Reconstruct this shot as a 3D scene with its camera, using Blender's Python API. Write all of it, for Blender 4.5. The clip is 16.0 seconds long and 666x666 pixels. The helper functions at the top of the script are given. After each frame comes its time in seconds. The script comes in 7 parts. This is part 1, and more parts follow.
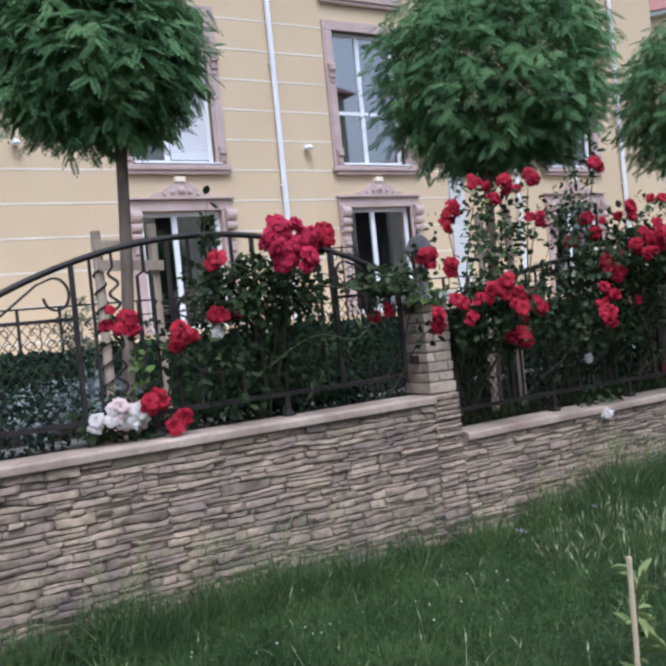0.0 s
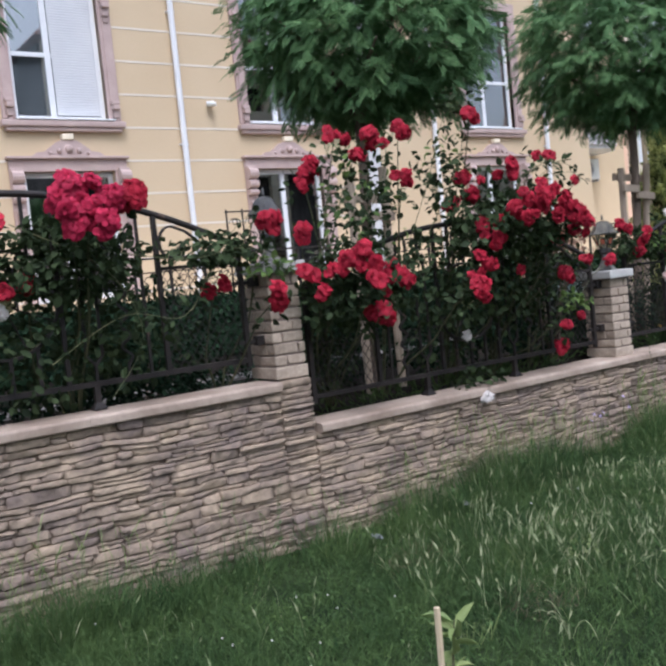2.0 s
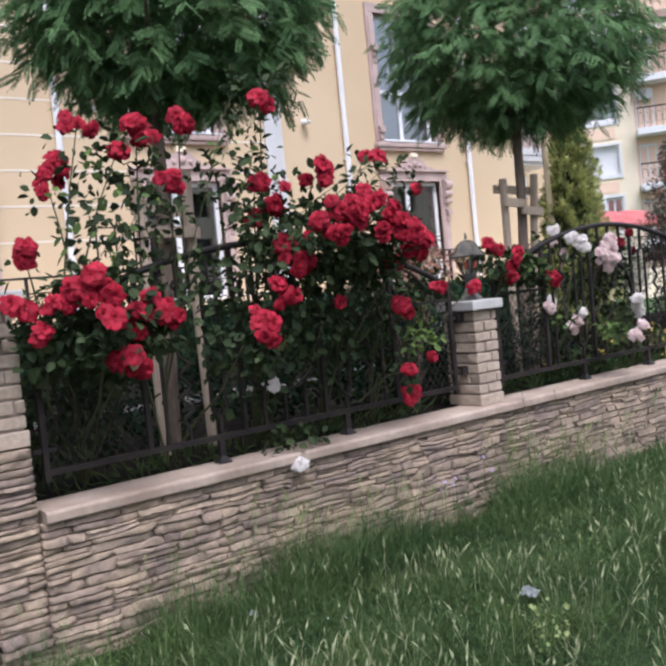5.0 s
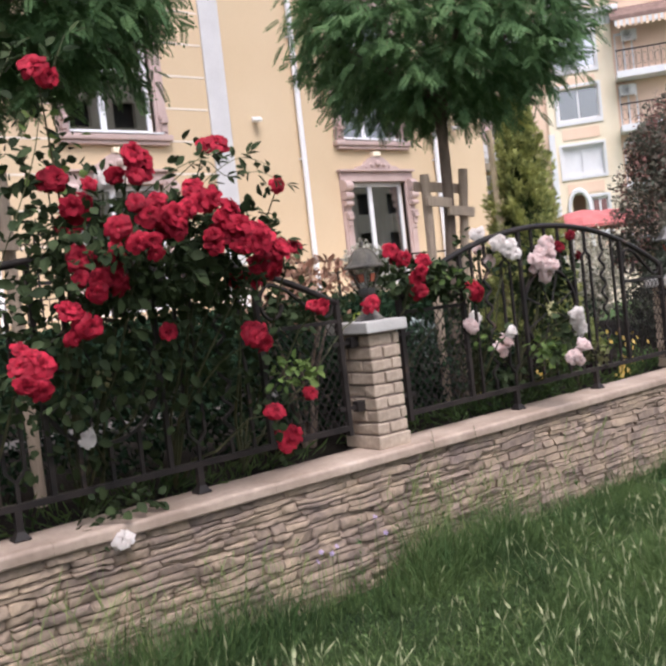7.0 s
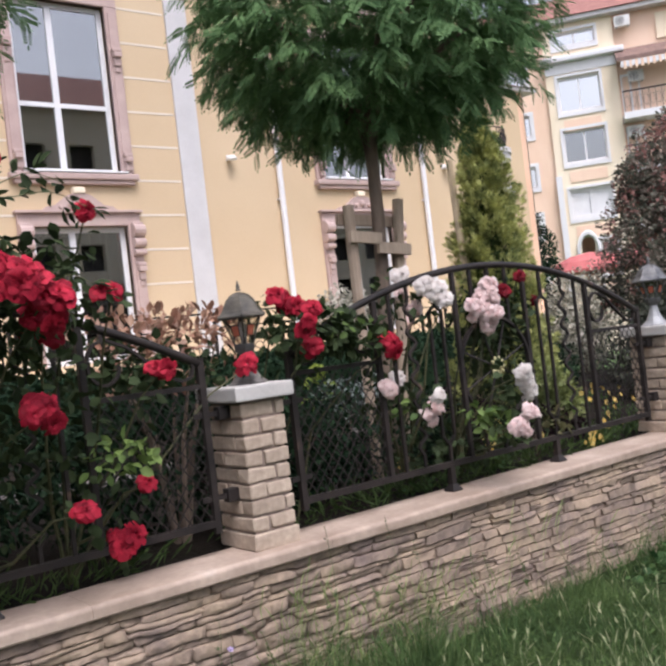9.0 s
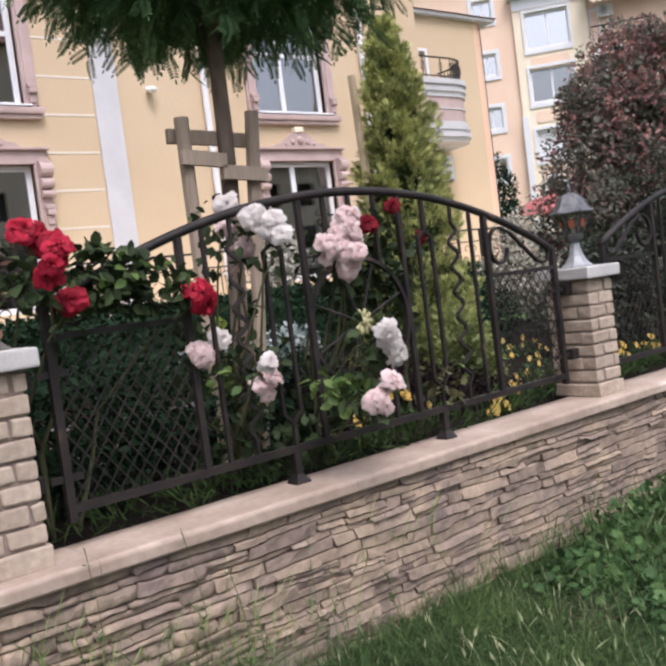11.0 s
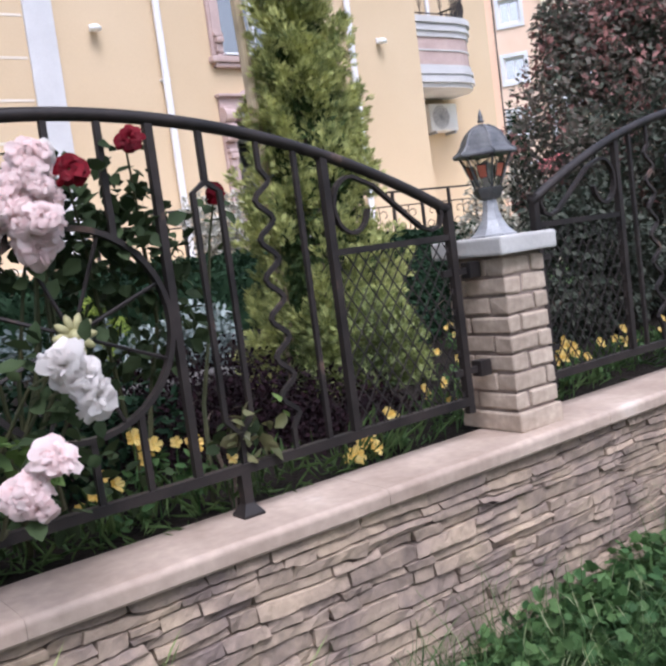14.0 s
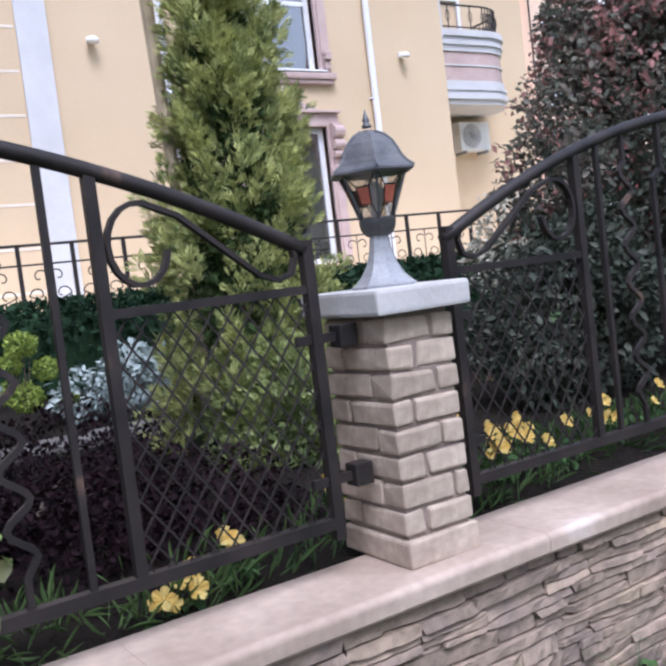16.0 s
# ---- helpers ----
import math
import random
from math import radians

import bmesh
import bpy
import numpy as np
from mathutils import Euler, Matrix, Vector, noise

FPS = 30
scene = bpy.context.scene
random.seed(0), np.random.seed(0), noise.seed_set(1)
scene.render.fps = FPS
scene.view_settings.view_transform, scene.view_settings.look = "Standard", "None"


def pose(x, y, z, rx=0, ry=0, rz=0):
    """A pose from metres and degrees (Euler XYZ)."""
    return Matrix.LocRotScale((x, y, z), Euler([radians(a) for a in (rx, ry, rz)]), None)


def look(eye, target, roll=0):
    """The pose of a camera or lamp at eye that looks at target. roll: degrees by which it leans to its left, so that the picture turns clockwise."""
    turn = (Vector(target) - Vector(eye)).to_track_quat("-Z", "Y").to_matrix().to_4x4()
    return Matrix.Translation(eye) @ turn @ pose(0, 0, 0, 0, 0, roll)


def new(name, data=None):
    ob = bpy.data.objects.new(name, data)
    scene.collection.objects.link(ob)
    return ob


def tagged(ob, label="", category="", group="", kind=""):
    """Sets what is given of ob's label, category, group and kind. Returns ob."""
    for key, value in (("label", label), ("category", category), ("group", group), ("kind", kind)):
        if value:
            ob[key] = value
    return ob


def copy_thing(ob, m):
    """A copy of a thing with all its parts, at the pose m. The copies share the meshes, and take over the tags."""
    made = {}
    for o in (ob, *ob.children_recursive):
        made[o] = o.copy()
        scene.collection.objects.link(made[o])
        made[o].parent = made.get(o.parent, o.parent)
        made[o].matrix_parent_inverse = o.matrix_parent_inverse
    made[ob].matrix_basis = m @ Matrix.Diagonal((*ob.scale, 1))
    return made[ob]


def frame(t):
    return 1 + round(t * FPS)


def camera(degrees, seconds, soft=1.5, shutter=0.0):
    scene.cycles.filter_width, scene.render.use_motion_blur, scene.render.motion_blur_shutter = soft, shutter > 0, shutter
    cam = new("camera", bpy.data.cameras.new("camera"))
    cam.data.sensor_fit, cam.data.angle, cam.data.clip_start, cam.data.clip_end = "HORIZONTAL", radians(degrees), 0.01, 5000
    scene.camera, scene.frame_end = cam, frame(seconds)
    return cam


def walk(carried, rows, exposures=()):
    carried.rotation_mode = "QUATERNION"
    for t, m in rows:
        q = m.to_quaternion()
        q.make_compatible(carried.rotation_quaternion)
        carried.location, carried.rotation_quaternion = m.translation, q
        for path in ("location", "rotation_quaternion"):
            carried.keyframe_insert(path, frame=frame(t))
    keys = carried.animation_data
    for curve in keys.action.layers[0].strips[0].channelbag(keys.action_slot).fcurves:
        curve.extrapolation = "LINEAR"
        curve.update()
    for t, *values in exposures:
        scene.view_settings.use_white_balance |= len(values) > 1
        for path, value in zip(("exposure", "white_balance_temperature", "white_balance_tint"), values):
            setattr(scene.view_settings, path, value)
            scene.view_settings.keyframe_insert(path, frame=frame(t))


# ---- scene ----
cam = camera(41.5, 16.0, soft=3.0)
PATH = [
    (0, (-10.6, -5.023, 0.928), (-9.549, -3.322, 0.893), -5.6),
    (0.5, (-10.352, -4.914, 0.917), (-9.244, -3.25, 0.857), -5.8),
    (1, (-10.049, -4.842, 0.918), (-8.931, -3.187, 0.812), -5.8),
    (1.5, (-9.808, -4.77, 0.901), (-8.681, -3.122, 0.786), -6.0),
    (2, (-9.553, -4.671, 0.917), (-8.404, -3.039, 0.79), -5.8),
    (2.5, (-9.254, -4.584, 0.907), (-8.102, -2.956, 0.764), -5.5),
    (3, (-9.004, -4.512, 0.905), (-7.862, -2.876, 0.768), -5.9),
    (3.5, (-8.758, -4.408, 0.906), (-7.609, -2.776, 0.77), -6.3),
    (4, (-8.451, -4.318, 0.902), (-7.287, -2.697, 0.763), -6.2),
    (4.5, (-8.165, -4.244, 0.907), (-6.974, -2.64, 0.809), -5.8),
    (5, (-7.877, -4.138, 0.898), (-6.641, -2.569, 0.802), -5.6),
    (5.2, (-7.742, -4.078, 0.894), (-6.489, -2.522, 0.792), -5.2),
    (7.5, (-6.312, -3.651, 0.923), (-5.067, -2.087, 0.849), -6.7),
    (8, (-6.008, -3.527, 0.913), (-4.747, -1.976, 0.885), -6.0),
    (8.5, (-5.723, -3.417, 0.902), (-4.473, -1.855, 0.924), -6.1),
    (9, (-5.399, -3.334, 0.898), (-4.174, -1.753, 0.911), -6.6),
    (9.5, (-5.095, -3.236, 0.869), (-3.83, -1.687, 0.832), -6.5),
    (9.7, (-4.98, -3.204, 0.87), (-3.701, -1.667, 0.818), -6.8),
    (11.8, (-3.675, -2.627, 0.794), (-2.456, -1.05, 0.631), -7.8),
    (12, (-3.564, -2.563, 0.796), (-2.351, -0.983, 0.62), -7.9),
    (12.5, (-3.299, -2.427, 0.793), (-2.065, -0.865, 0.596), -8.0),
    (13, (-3.009, -2.334, 0.797), (-1.773, -0.773, 0.61), -8.2),
    (13.5, (-2.682, -2.274, 0.81), (-1.497, -0.673, 0.637), -8.5),
    (14, (-2.413, -2.185, 0.778), (-1.227, -0.586, 0.583), -7.5),
    (14.5, (-2.173, -2.09, 0.786), (-0.989, -0.493, 0.568), -7.1),
    (15, (-1.864, -1.978, 0.801), (-0.736, -0.338, 0.605), -7.6),
    (15.5, (-1.607, -1.88, 0.778), (-0.507, -0.218, 0.609), -7.4),
    (16, (-1.322, -1.786, 0.79), (-0.223, -0.12, 0.654), -6.8),
]
walk(cam, [(t, look(eye, target, roll)) for t, eye, target, roll in PATH], exposures=[(0, 0.55, 5320, 12), (0.5, 0.47, 5320, 12), (1, 0.44, 5370, 12), (2.5, 0.66, 5660, 14), (4.5, 0.73, 5760, 16), (5.2, 0.76, 5760, 16), (7.5, 0.84, 6230, 18), (9.5, 0.75, 6110, 18), (12, 0.82, 6000, 18), (12.5, 1.00, 5890, 18), (13.5, 0.94, 5780, 18), (14.5, 0.89, 5550, 18), (15, 0.91, 5600, 18), (15.5, 1.03, 5460, 18), (16, 0.89, 5360, 18)])

# ---- world and light ----
SUN_EL, SUN_ROT = radians(58), radians(196)
world = bpy.data.worlds.new("overcast_sky")
scene.world = world
world.use_nodes = True
wn, wl = world.node_tree.nodes, world.node_tree.links
sky = wn.new("ShaderNodeTexSky")
sky.sky_type, sky.sun_disc = "NISHITA", False
sky.sun_elevation, sky.sun_rotation = SUN_EL, SUN_ROT
sky.dust_density, sky.air_density = 4.0, 1.2
grey = wn.new("ShaderNodeHueSaturation")
grey.inputs["Saturation"].default_value = 0.40
wl.new(sky.outputs[0], grey.inputs["Color"])
wl.new(grey.outputs[0], wn["Background"].inputs[0])
wn["Background"].inputs[1].default_value = 0.15
sun_dir = Vector((math.sin(SUN_ROT) * math.cos(SUN_EL), math.cos(SUN_ROT) * math.cos(SUN_EL), math.sin(SUN_EL)))
sun = new("sun", bpy.data.lights.new("sun", "SUN"))
sun.data.energy, sun.data.angle, sun.data.color = 1.2, radians(24), (1.0, 0.96, 0.92)
sun.matrix_world = look(sun_dir * 40, (0, 0, 0))


# ---- materials ----
def material(name, c1, c2, rough=0.7, scale=6.0, fine=60.0, bump=0.2, metal=0.0, vary=0.0, hue=0.0, leaf=0.0, stretch=(1, 1, 1), dist=0.01, spec=0.5, c3=None, grain=0.5, share=(0.75, 0.3)):
    """Two tones over a broad noise, grain at a second scale with relief; vary: spread of value from piece to piece; leaf: light let through."""
    m = bpy.data.materials.new(name)
    m.use_nodes = True
    n, l = m.node_tree.nodes, m.node_tree.links
    p = n["Principled BSDF"]
    co = n.new("ShaderNodeTexCoord")
    mp = n.new("ShaderNodeMapping")
    mp.inputs["Scale"].default_value = stretch
    l.new(co.outputs["Object"], mp.inputs["Vector"])
    big, small = n.new("ShaderNodeTexNoise"), n.new("ShaderNodeTexNoise")
    for tex, s, d in ((big, scale, 4), (small, fine, 3)):
        l.new(mp.outputs[0], tex.inputs["Vector"])
        tex.inputs["Scale"].default_value, tex.inputs["Detail"].default_value = s, d
    rnd = n.new("ShaderNodeObjectInfo").outputs["Random"]
    isl = n.new("ShaderNodeNewGeometry").outputs["Random Per Island"]
    add = n.new("ShaderNodeMath")
    add.operation = "ADD"
    l.new(rnd, add.inputs[0]), l.new(isl, add.inputs[1])
    fr = n.new("ShaderNodeMath")
    fr.operation = "FRACT"
    l.new(add.outputs[0], fr.inputs[0])
    fac = n.new("ShaderNodeMath")
    fac.operation, fac.use_clamp = "MULTIPLY_ADD", True
    fac.inputs[1].default_value, fac.inputs[2].default_value = 2.4, -0.7
    l.new(big.outputs[0], fac.inputs[0])
    ramp = n.new("ShaderNodeValToRGB")
    ramp.color_ramp.elements[0].color, ramp.color_ramp.elements[1].color = (*c1, 1), (*c2, 1)
    if c3:
        e = ramp.color_ramp.elements.new(0.86)
        e.color = (*c2, 1)
        ramp.color_ramp.elements[-1].color = (*c3, 1)
    if vary or leaf or hue:
        both = n.new("ShaderNodeMath")
        both.operation, both.use_clamp = "MULTIPLY_ADD", True
        both.inputs[1].default_value = share[0] if (vary or hue) else 0.0
        half = n.new("ShaderNodeMath")
        half.operation = "MULTIPLY"
        half.inputs[1].default_value = share[1]
        l.new(fac.outputs[0], half.inputs[0])
        l.new(fr.outputs[0], both.inputs[0]), l.new(half.outputs[0], both.inputs[2])
        l.new(both.outputs[0], ramp.inputs[0])
    else:
        l.new(fac.outputs[0], ramp.inputs[0])
    hsv = n.new("ShaderNodeHueSaturation")
    l.new(ramp.outputs[0], hsv.inputs["Color"])
    val = n.new("ShaderNodeMath")
    val.operation = "MULTIPLY_ADD"
    val.inputs[1].default_value, val.inputs[2].default_value = grain, 1 - grain / 2
    l.new(small.outputs[0], val.inputs[0])
    if vary:
        v2 = n.new("ShaderNodeMath")
        v2.operation = "MULTIPLY_ADD"
        v2.inputs[1].default_value = vary
        sub = n.new("ShaderNodeMath")
        sub.operation = "SUBTRACT"
        sub.inputs[1].default_value = vary / 2
        sq = n.new("ShaderNodeMath")
        sq.operation = "FRACT"
        mul = n.new("ShaderNodeMath")
        mul.operation = "MULTIPLY"
        mul.inputs[1].default_value = 7.31
        l.new(fr.outputs[0], mul.inputs[0]), l.new(mul.outputs[0], sq.inputs[0])
        l.new(sq.outputs[0], v2.inputs[0]), l.new(val.outputs[0], sub.inputs[0]), l.new(sub.outputs[0], v2.inputs[2])
        l.new(v2.outputs[0], hsv.inputs["Value"])
    else:
        l.new(val.outputs[0], hsv.inputs["Value"])
    l.new(hsv.outputs[0], p.inputs["Base Color"])
    p.inputs["Roughness"].default_value, p.inputs["Metallic"].default_value = rough, metal
    p.inputs["Specular IOR Level"].default_value = spec
    if bump:
        bp = n.new("ShaderNodeBump")
        bp.inputs["Strength"].default_value, bp.inputs["Distance"].default_value = bump, dist
        l.new(small.outputs[0], bp.inputs["Height"]), l.new(bp.outputs[0], p.inputs["Normal"])
    if leaf:
        tr, mix = n.new("ShaderNodeBsdfTranslucent"), n.new("ShaderNodeMixShader")
        mix.inputs[0].default_value = leaf
        l.new(hsv.outputs[0], tr.inputs["Color"])
        l.new(p.outputs[0], mix.inputs[1]), l.new(tr.outputs[0], mix.inputs[2])
        l.new(mix.outputs[0], n["Material Output"].inputs["Surface"])
    return m


def glass_material(name, tint, gloss, rough=0.02):
    """Thin pane: clear with a share of mirror reflection."""
    m = bpy.data.materials.new(name)
    m.use_nodes = True
    n, l = m.node_tree.nodes, m.node_tree.links
    clear, shine, mix = n.new("ShaderNodeBsdfTransparent"), n.new("ShaderNodeBsdfGlossy"), n.new("ShaderNodeMixShader")
    clear.inputs["Color"].default_value = (*tint, 1)
    shine.inputs["Roughness"].default_value = rough
    mix.inputs[0].default_value = gloss
    l.new(clear.outputs[0], mix.inputs[1]), l.new(shine.outputs[0], mix.inputs[2])
    l.new(mix.outputs[0], n["Material Output"].inputs["Surface"])
    return m


M_STONE = material("split_stone", (0.158, 0.119, 0.106), (0.385, 0.293, 0.202), 0.9, 5, 30, 0.9, vary=0.25, dist=0.012, grain=0.95, share=(0.34, 0.70))
M_STONE_BED = material("stone_bed", (0.110, 0.086, 0.078), (0.21, 0.172, 0.148), 0.95, 14, 90, 0.6)
M_BRICK = material("cream_brick", (0.275, 0.212, 0.160), (0.475, 0.385, 0.300), 0.85, 9, 38, 0.35, vary=0.16, dist=0.006, grain=0.55, share=(0.4, 0.65))
M_MORTAR = material("mortar", (0.19, 0.145, 0.12), (0.29, 0.225, 0.185), 0.95, 20, 120, 0.5)
M_CAP = material("pink_coping", (0.268, 0.198, 0.152), (0.455, 0.358, 0.288), 0.68, 2.6, 30, 0.14, c3=(0.53, 0.445, 0.375), grain=0.45)
M_CONC = material("pale_cap", (0.40, 0.385, 0.365), (0.50, 0.485, 0.46), 0.8, 5, 60, 0.12, grain=0.25)
M_IRON = material("wrought_iron", (0.0105, 0.0092, 0.0092), (0.030, 0.0235, 0.0215), 0.5, 6, 40, 0.08, c3=(0.105, 0.066, 0.049), spec=0.30)
M_LANTERN = material("lantern_bronze", (0.085, 0.088, 0.095), (0.185, 0.182, 0.182), 0.42, 14, 90, 0.15, metal=0.45, c3=(0.27, 0.22, 0.15))
M_LBASE = material("lantern_grey", (0.24, 0.245, 0.255), (0.34, 0.345, 0.355), 0.5, 8, 100, 0.1, metal=0.2)
M_LGLASS = glass_material("lantern_glass", (0.95, 0.94, 0.92), 0.14, 0.2)
M_LORANGE = material("orange_glass", (0.60, 0.19, 0.12), (0.70, 0.27, 0.18), 0.15, 20, 60, 0.1, leaf=0.4)
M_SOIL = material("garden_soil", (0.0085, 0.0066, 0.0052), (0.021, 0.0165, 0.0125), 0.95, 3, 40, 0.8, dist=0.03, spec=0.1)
M_GROUND = material("grass_ground", (0.0125, 0.024, 0.0095), (0.036, 0.054, 0.0205), 0.95, 1.8, 30, 0.8, dist=0.03, spec=0.1)
M_GRASS = material("grass_blade", (0.0175, 0.049, 0.0195), (0.127, 0.192, 0.064), 0.65, 1.5, 30, 0, vary=0.38, leaf=0.3, spec=0.15, share=(0.45, 0.70))
M_STRAW = material("seed_stalk", (0.14, 0.21, 0.08), (0.52, 0.52, 0.31), 0.7, 2, 30, 0, vary=0.5, leaf=0.35)
M_ROSELEAF = material("rose_leaf", (0.0165, 0.029, 0.0125), (0.060, 0.085, 0.035), 0.68, 2, 40, 0, vary=0.6, leaf=0.2, spec=0.16)
M_ROSELIGHT = material("young_rose_leaf", (0.066, 0.122, 0.034), (0.185, 0.265, 0.075), 0.55, 2, 40, 0, vary=0.5, leaf=0.38, spec=0.2)
M_CANE = material("rose_cane", (0.035, 0.045, 0.018), (0.09, 0.085, 0.035), 0.7, 8, 60, 0.2)
M_RED = material("red_petal", (0.170, 0.0035, 0.0150), (0.55, 0.030, 0.060), 0.6, 9, 40, 0, vary=0.5, leaf=0.25, spec=0.15, share=(0.6, 0.45))
M_PINKRED = material("rose_red_petal", (0.27, 0.005, 0.033), (0.60, 0.040, 0.098), 0.6, 9, 40, 0, vary=0.4, leaf=0.25, spec=0.15, share=(0.6, 0.45))
M_DARKRED = material("dark_red_petal", (0.075, 0.002, 0.006), (0.17, 0.006, 0.014), 0.6, 14, 40, 0, vary=0.3, leaf=0.12, spec=0.12)
M_WHITE = material("white_petal", (0.82, 0.755, 0.72), (0.87, 0.835, 0.805), 0.6, 14, 40, 0, vary=0.06, leaf=0.5, spec=0.12, grain=0.1)
M_PALEPINK = material("pale_pink_petal", (0.82, 0.62, 0.60), (0.87, 0.76, 0.735), 0.6, 14, 40, 0, vary=0.06, leaf=0.5, spec=0.12, grain=0.1)
M_YELLOW = material("yellow_petal", (0.66, 0.42, 0.07), (0.80, 0.66, 0.26), 0.6, 14, 40, 0, vary=0.25, leaf=0.3, spec=0.15)
M_TREELEAF = material("tree_leaf", (0.085, 0.175, 0.085), (0.225, 0.365, 0.150), 0.7, 3.0, 20, 0, vary=0.22, leaf=0.32, spec=0.06, share=(0.4, 0.6))
M_BARK = material("bark", (0.087, 0.0653, 0.0508), (0.232, 0.174, 0.131), 0.9, 12, 50, 0.7, stretch=(1, 1, 0.25), dist=0.01)
M_STAKE = material("weathered_stake", (0.31, 0.238, 0.178), (0.55, 0.435, 0.325), 0.85, 6, 60, 0.5, stretch=(1, 1, 0.12), vary=0.2)
M_PALEWOOD = material("pale_wood", (0.42, 0.33, 0.21), (0.58, 0.47, 0.32), 0.8, 8, 60, 0.4, stretch=(1, 1, 0.15))
M_THUJA = material("thuja_green", (0.066, 0.110, 0.042), (0.58, 0.59, 0.215), 0.6, 9, 60, 0, vary=0.35, leaf=0.28, spec=0.15, share=(0.35, 0.85))
M_PHOTINIA = material("photinia_leaf", (0.096, 0.126, 0.090), (0.240, 0.190, 0.160), 0.6, 4, 30, 0, vary=0.5, leaf=0.38, spec=0.14)
M_PHOTRED = material("photinia_tip", (0.215, 0.125, 0.110), (0.38, 0.185, 0.160), 0.55, 4, 30, 0, vary=0.5, leaf=0.38, spec=0.2)
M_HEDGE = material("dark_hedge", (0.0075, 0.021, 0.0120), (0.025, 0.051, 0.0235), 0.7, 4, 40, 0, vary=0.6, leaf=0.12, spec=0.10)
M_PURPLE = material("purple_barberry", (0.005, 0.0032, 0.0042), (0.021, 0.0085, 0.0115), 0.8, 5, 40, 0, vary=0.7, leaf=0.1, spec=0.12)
M_SILVER = material("silver_foliage", (0.19, 0.24, 0.225), (0.41, 0.46, 0.435), 0.8, 2, 40, 0, vary=0.4, leaf=0.15)
M_LIME = material("lime_foliage", (0.13, 0.208, 0.026), (0.39, 0.468, 0.078), 0.6, 2, 40, 0, vary=0.5, leaf=0.25)
M_WEED = material("weed_leaf", (0.030, 0.078, 0.027), (0.105, 0.180, 0.058), 0.65, 4, 40, 0, vary=0.5, leaf=0.3, spec=0.2)
M_LIMEWEED = material("pale_weed_leaf", (0.13, 0.20, 0.065), (0.32, 0.37, 0.145), 0.6, 2, 40, 0, vary=0.4, leaf=0.3, spec=0.3)
M_PLASTER = material("yellow_plaster", (0.525, 0.398, 0.253), (0.575, 0.448, 0.298), 0.9, 0.5, 45, 0.06, grain=0.10)
M_COURSE = material("cream_white_paint", (0.60, 0.53, 0.44), (0.68, 0.61, 0.52), 0.8, 2, 40, 0.05, grain=0.12)
M_PEACH = material("peach_plaster", (0.66, 0.418, 0.286), (0.748, 0.495, 0.352), 0.9, 0.6, 30, 0.1, grain=0.12)
M_CREAM = material("cream_plaster", (0.76, 0.65, 0.48), (0.83, 0.73, 0.57), 0.9, 0.6, 30, 0.1, grain=0.12)
M_WHITEPAINT = material("white_paint", (0.478, 0.470, 0.470), (0.55, 0.542, 0.542), 0.55, 2, 40, 0.1, grain=0.12)
M_MAUVE = material("mauve_stucco", (0.400, 0.295, 0.270), (0.490, 0.372, 0.340), 0.85, 3, 50, 0.25, grain=0.25)
M_PVC = material("white_pvc", (0.655, 0.655, 0.675), (0.71, 0.71, 0.72), 0.3, 2, 30, 0.0, grain=0.08)
# Low base colour: the dimness of unlit rooms is put into it.
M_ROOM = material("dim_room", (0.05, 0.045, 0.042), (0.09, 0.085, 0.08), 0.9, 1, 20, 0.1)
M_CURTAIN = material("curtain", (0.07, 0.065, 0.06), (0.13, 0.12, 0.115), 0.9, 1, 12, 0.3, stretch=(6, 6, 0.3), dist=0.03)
M_ROOF = material("red_roof_tiles", (0.24, 0.105, 0.085), (0.35, 0.165, 0.13), 0.8, 2, 20, 0.5, dist=0.04)
M_GLASS = glass_material("window_glass", (0.60, 0.64, 0.66), 0.30)
M_FARPEACH = material("far_peach_plaster", (0.74, 0.53, 0.39), (0.80, 0.60, 0.46), 0.9, 0.6, 30, 0.1, grain=0.12)
M_SKYGLASS = glass_material("sky_glass", (0.60, 0.64, 0.66), 0.7)
M_LDARK = material("dark_lantern_bronze", (0.05, 0.05, 0.052), (0.11, 0.105, 0.10), 0.45, 14, 90, 0.15, metal=0.4)
M_LILAC = material("lilac_petal", (0.38, 0.28, 0.55), (0.55, 0.45, 0.70), 0.6, 14, 40, 0, vary=0.2, leaf=0.3, spec=0.25)
M_SHOOT = material("green_shoot", (0.07, 0.09, 0.035), (0.16, 0.15, 0.07), 0.6, 8, 60, 0.1)
M_AC = material("ac_casing", (0.62, 0.62, 0.60), (0.72, 0.72, 0.70), 0.5, 3, 40, 0.05)
M_LAWN = material("garden_lawn", (0.03, 0.07, 0.015), (0.08, 0.15, 0.03), 0.9, 2, 60, 0.8, dist=0.03)
M_PATH = material("pale_gravel", (0.085, 0.076, 0.068), (0.16, 0.147, 0.133), 0.9, 5, 60, 0.6)
M_PLASTIC = material("white_litter", (0.27, 0.29, 0.285), (0.38, 0.40, 0.39), 0.4, 4, 40, 0.2, leaf=0.3)
M_REDCLOTH = material("red_awning_cloth", (0.42, 0.10, 0.10), (0.52, 0.16, 0.15), 0.8, 2, 40, 0.2)
M_BRASS = material("aged_brass", (0.27, 0.25, 0.115), (0.42, 0.39, 0.20), 0.6, 8, 60, 0.2, metal=0.2)


# ---- helpers of this scene ----
def empty(name, at=(0, 0, 0), **tags):
    ob = new(name)
    ob.location = at
    return tagged(ob, **tags)


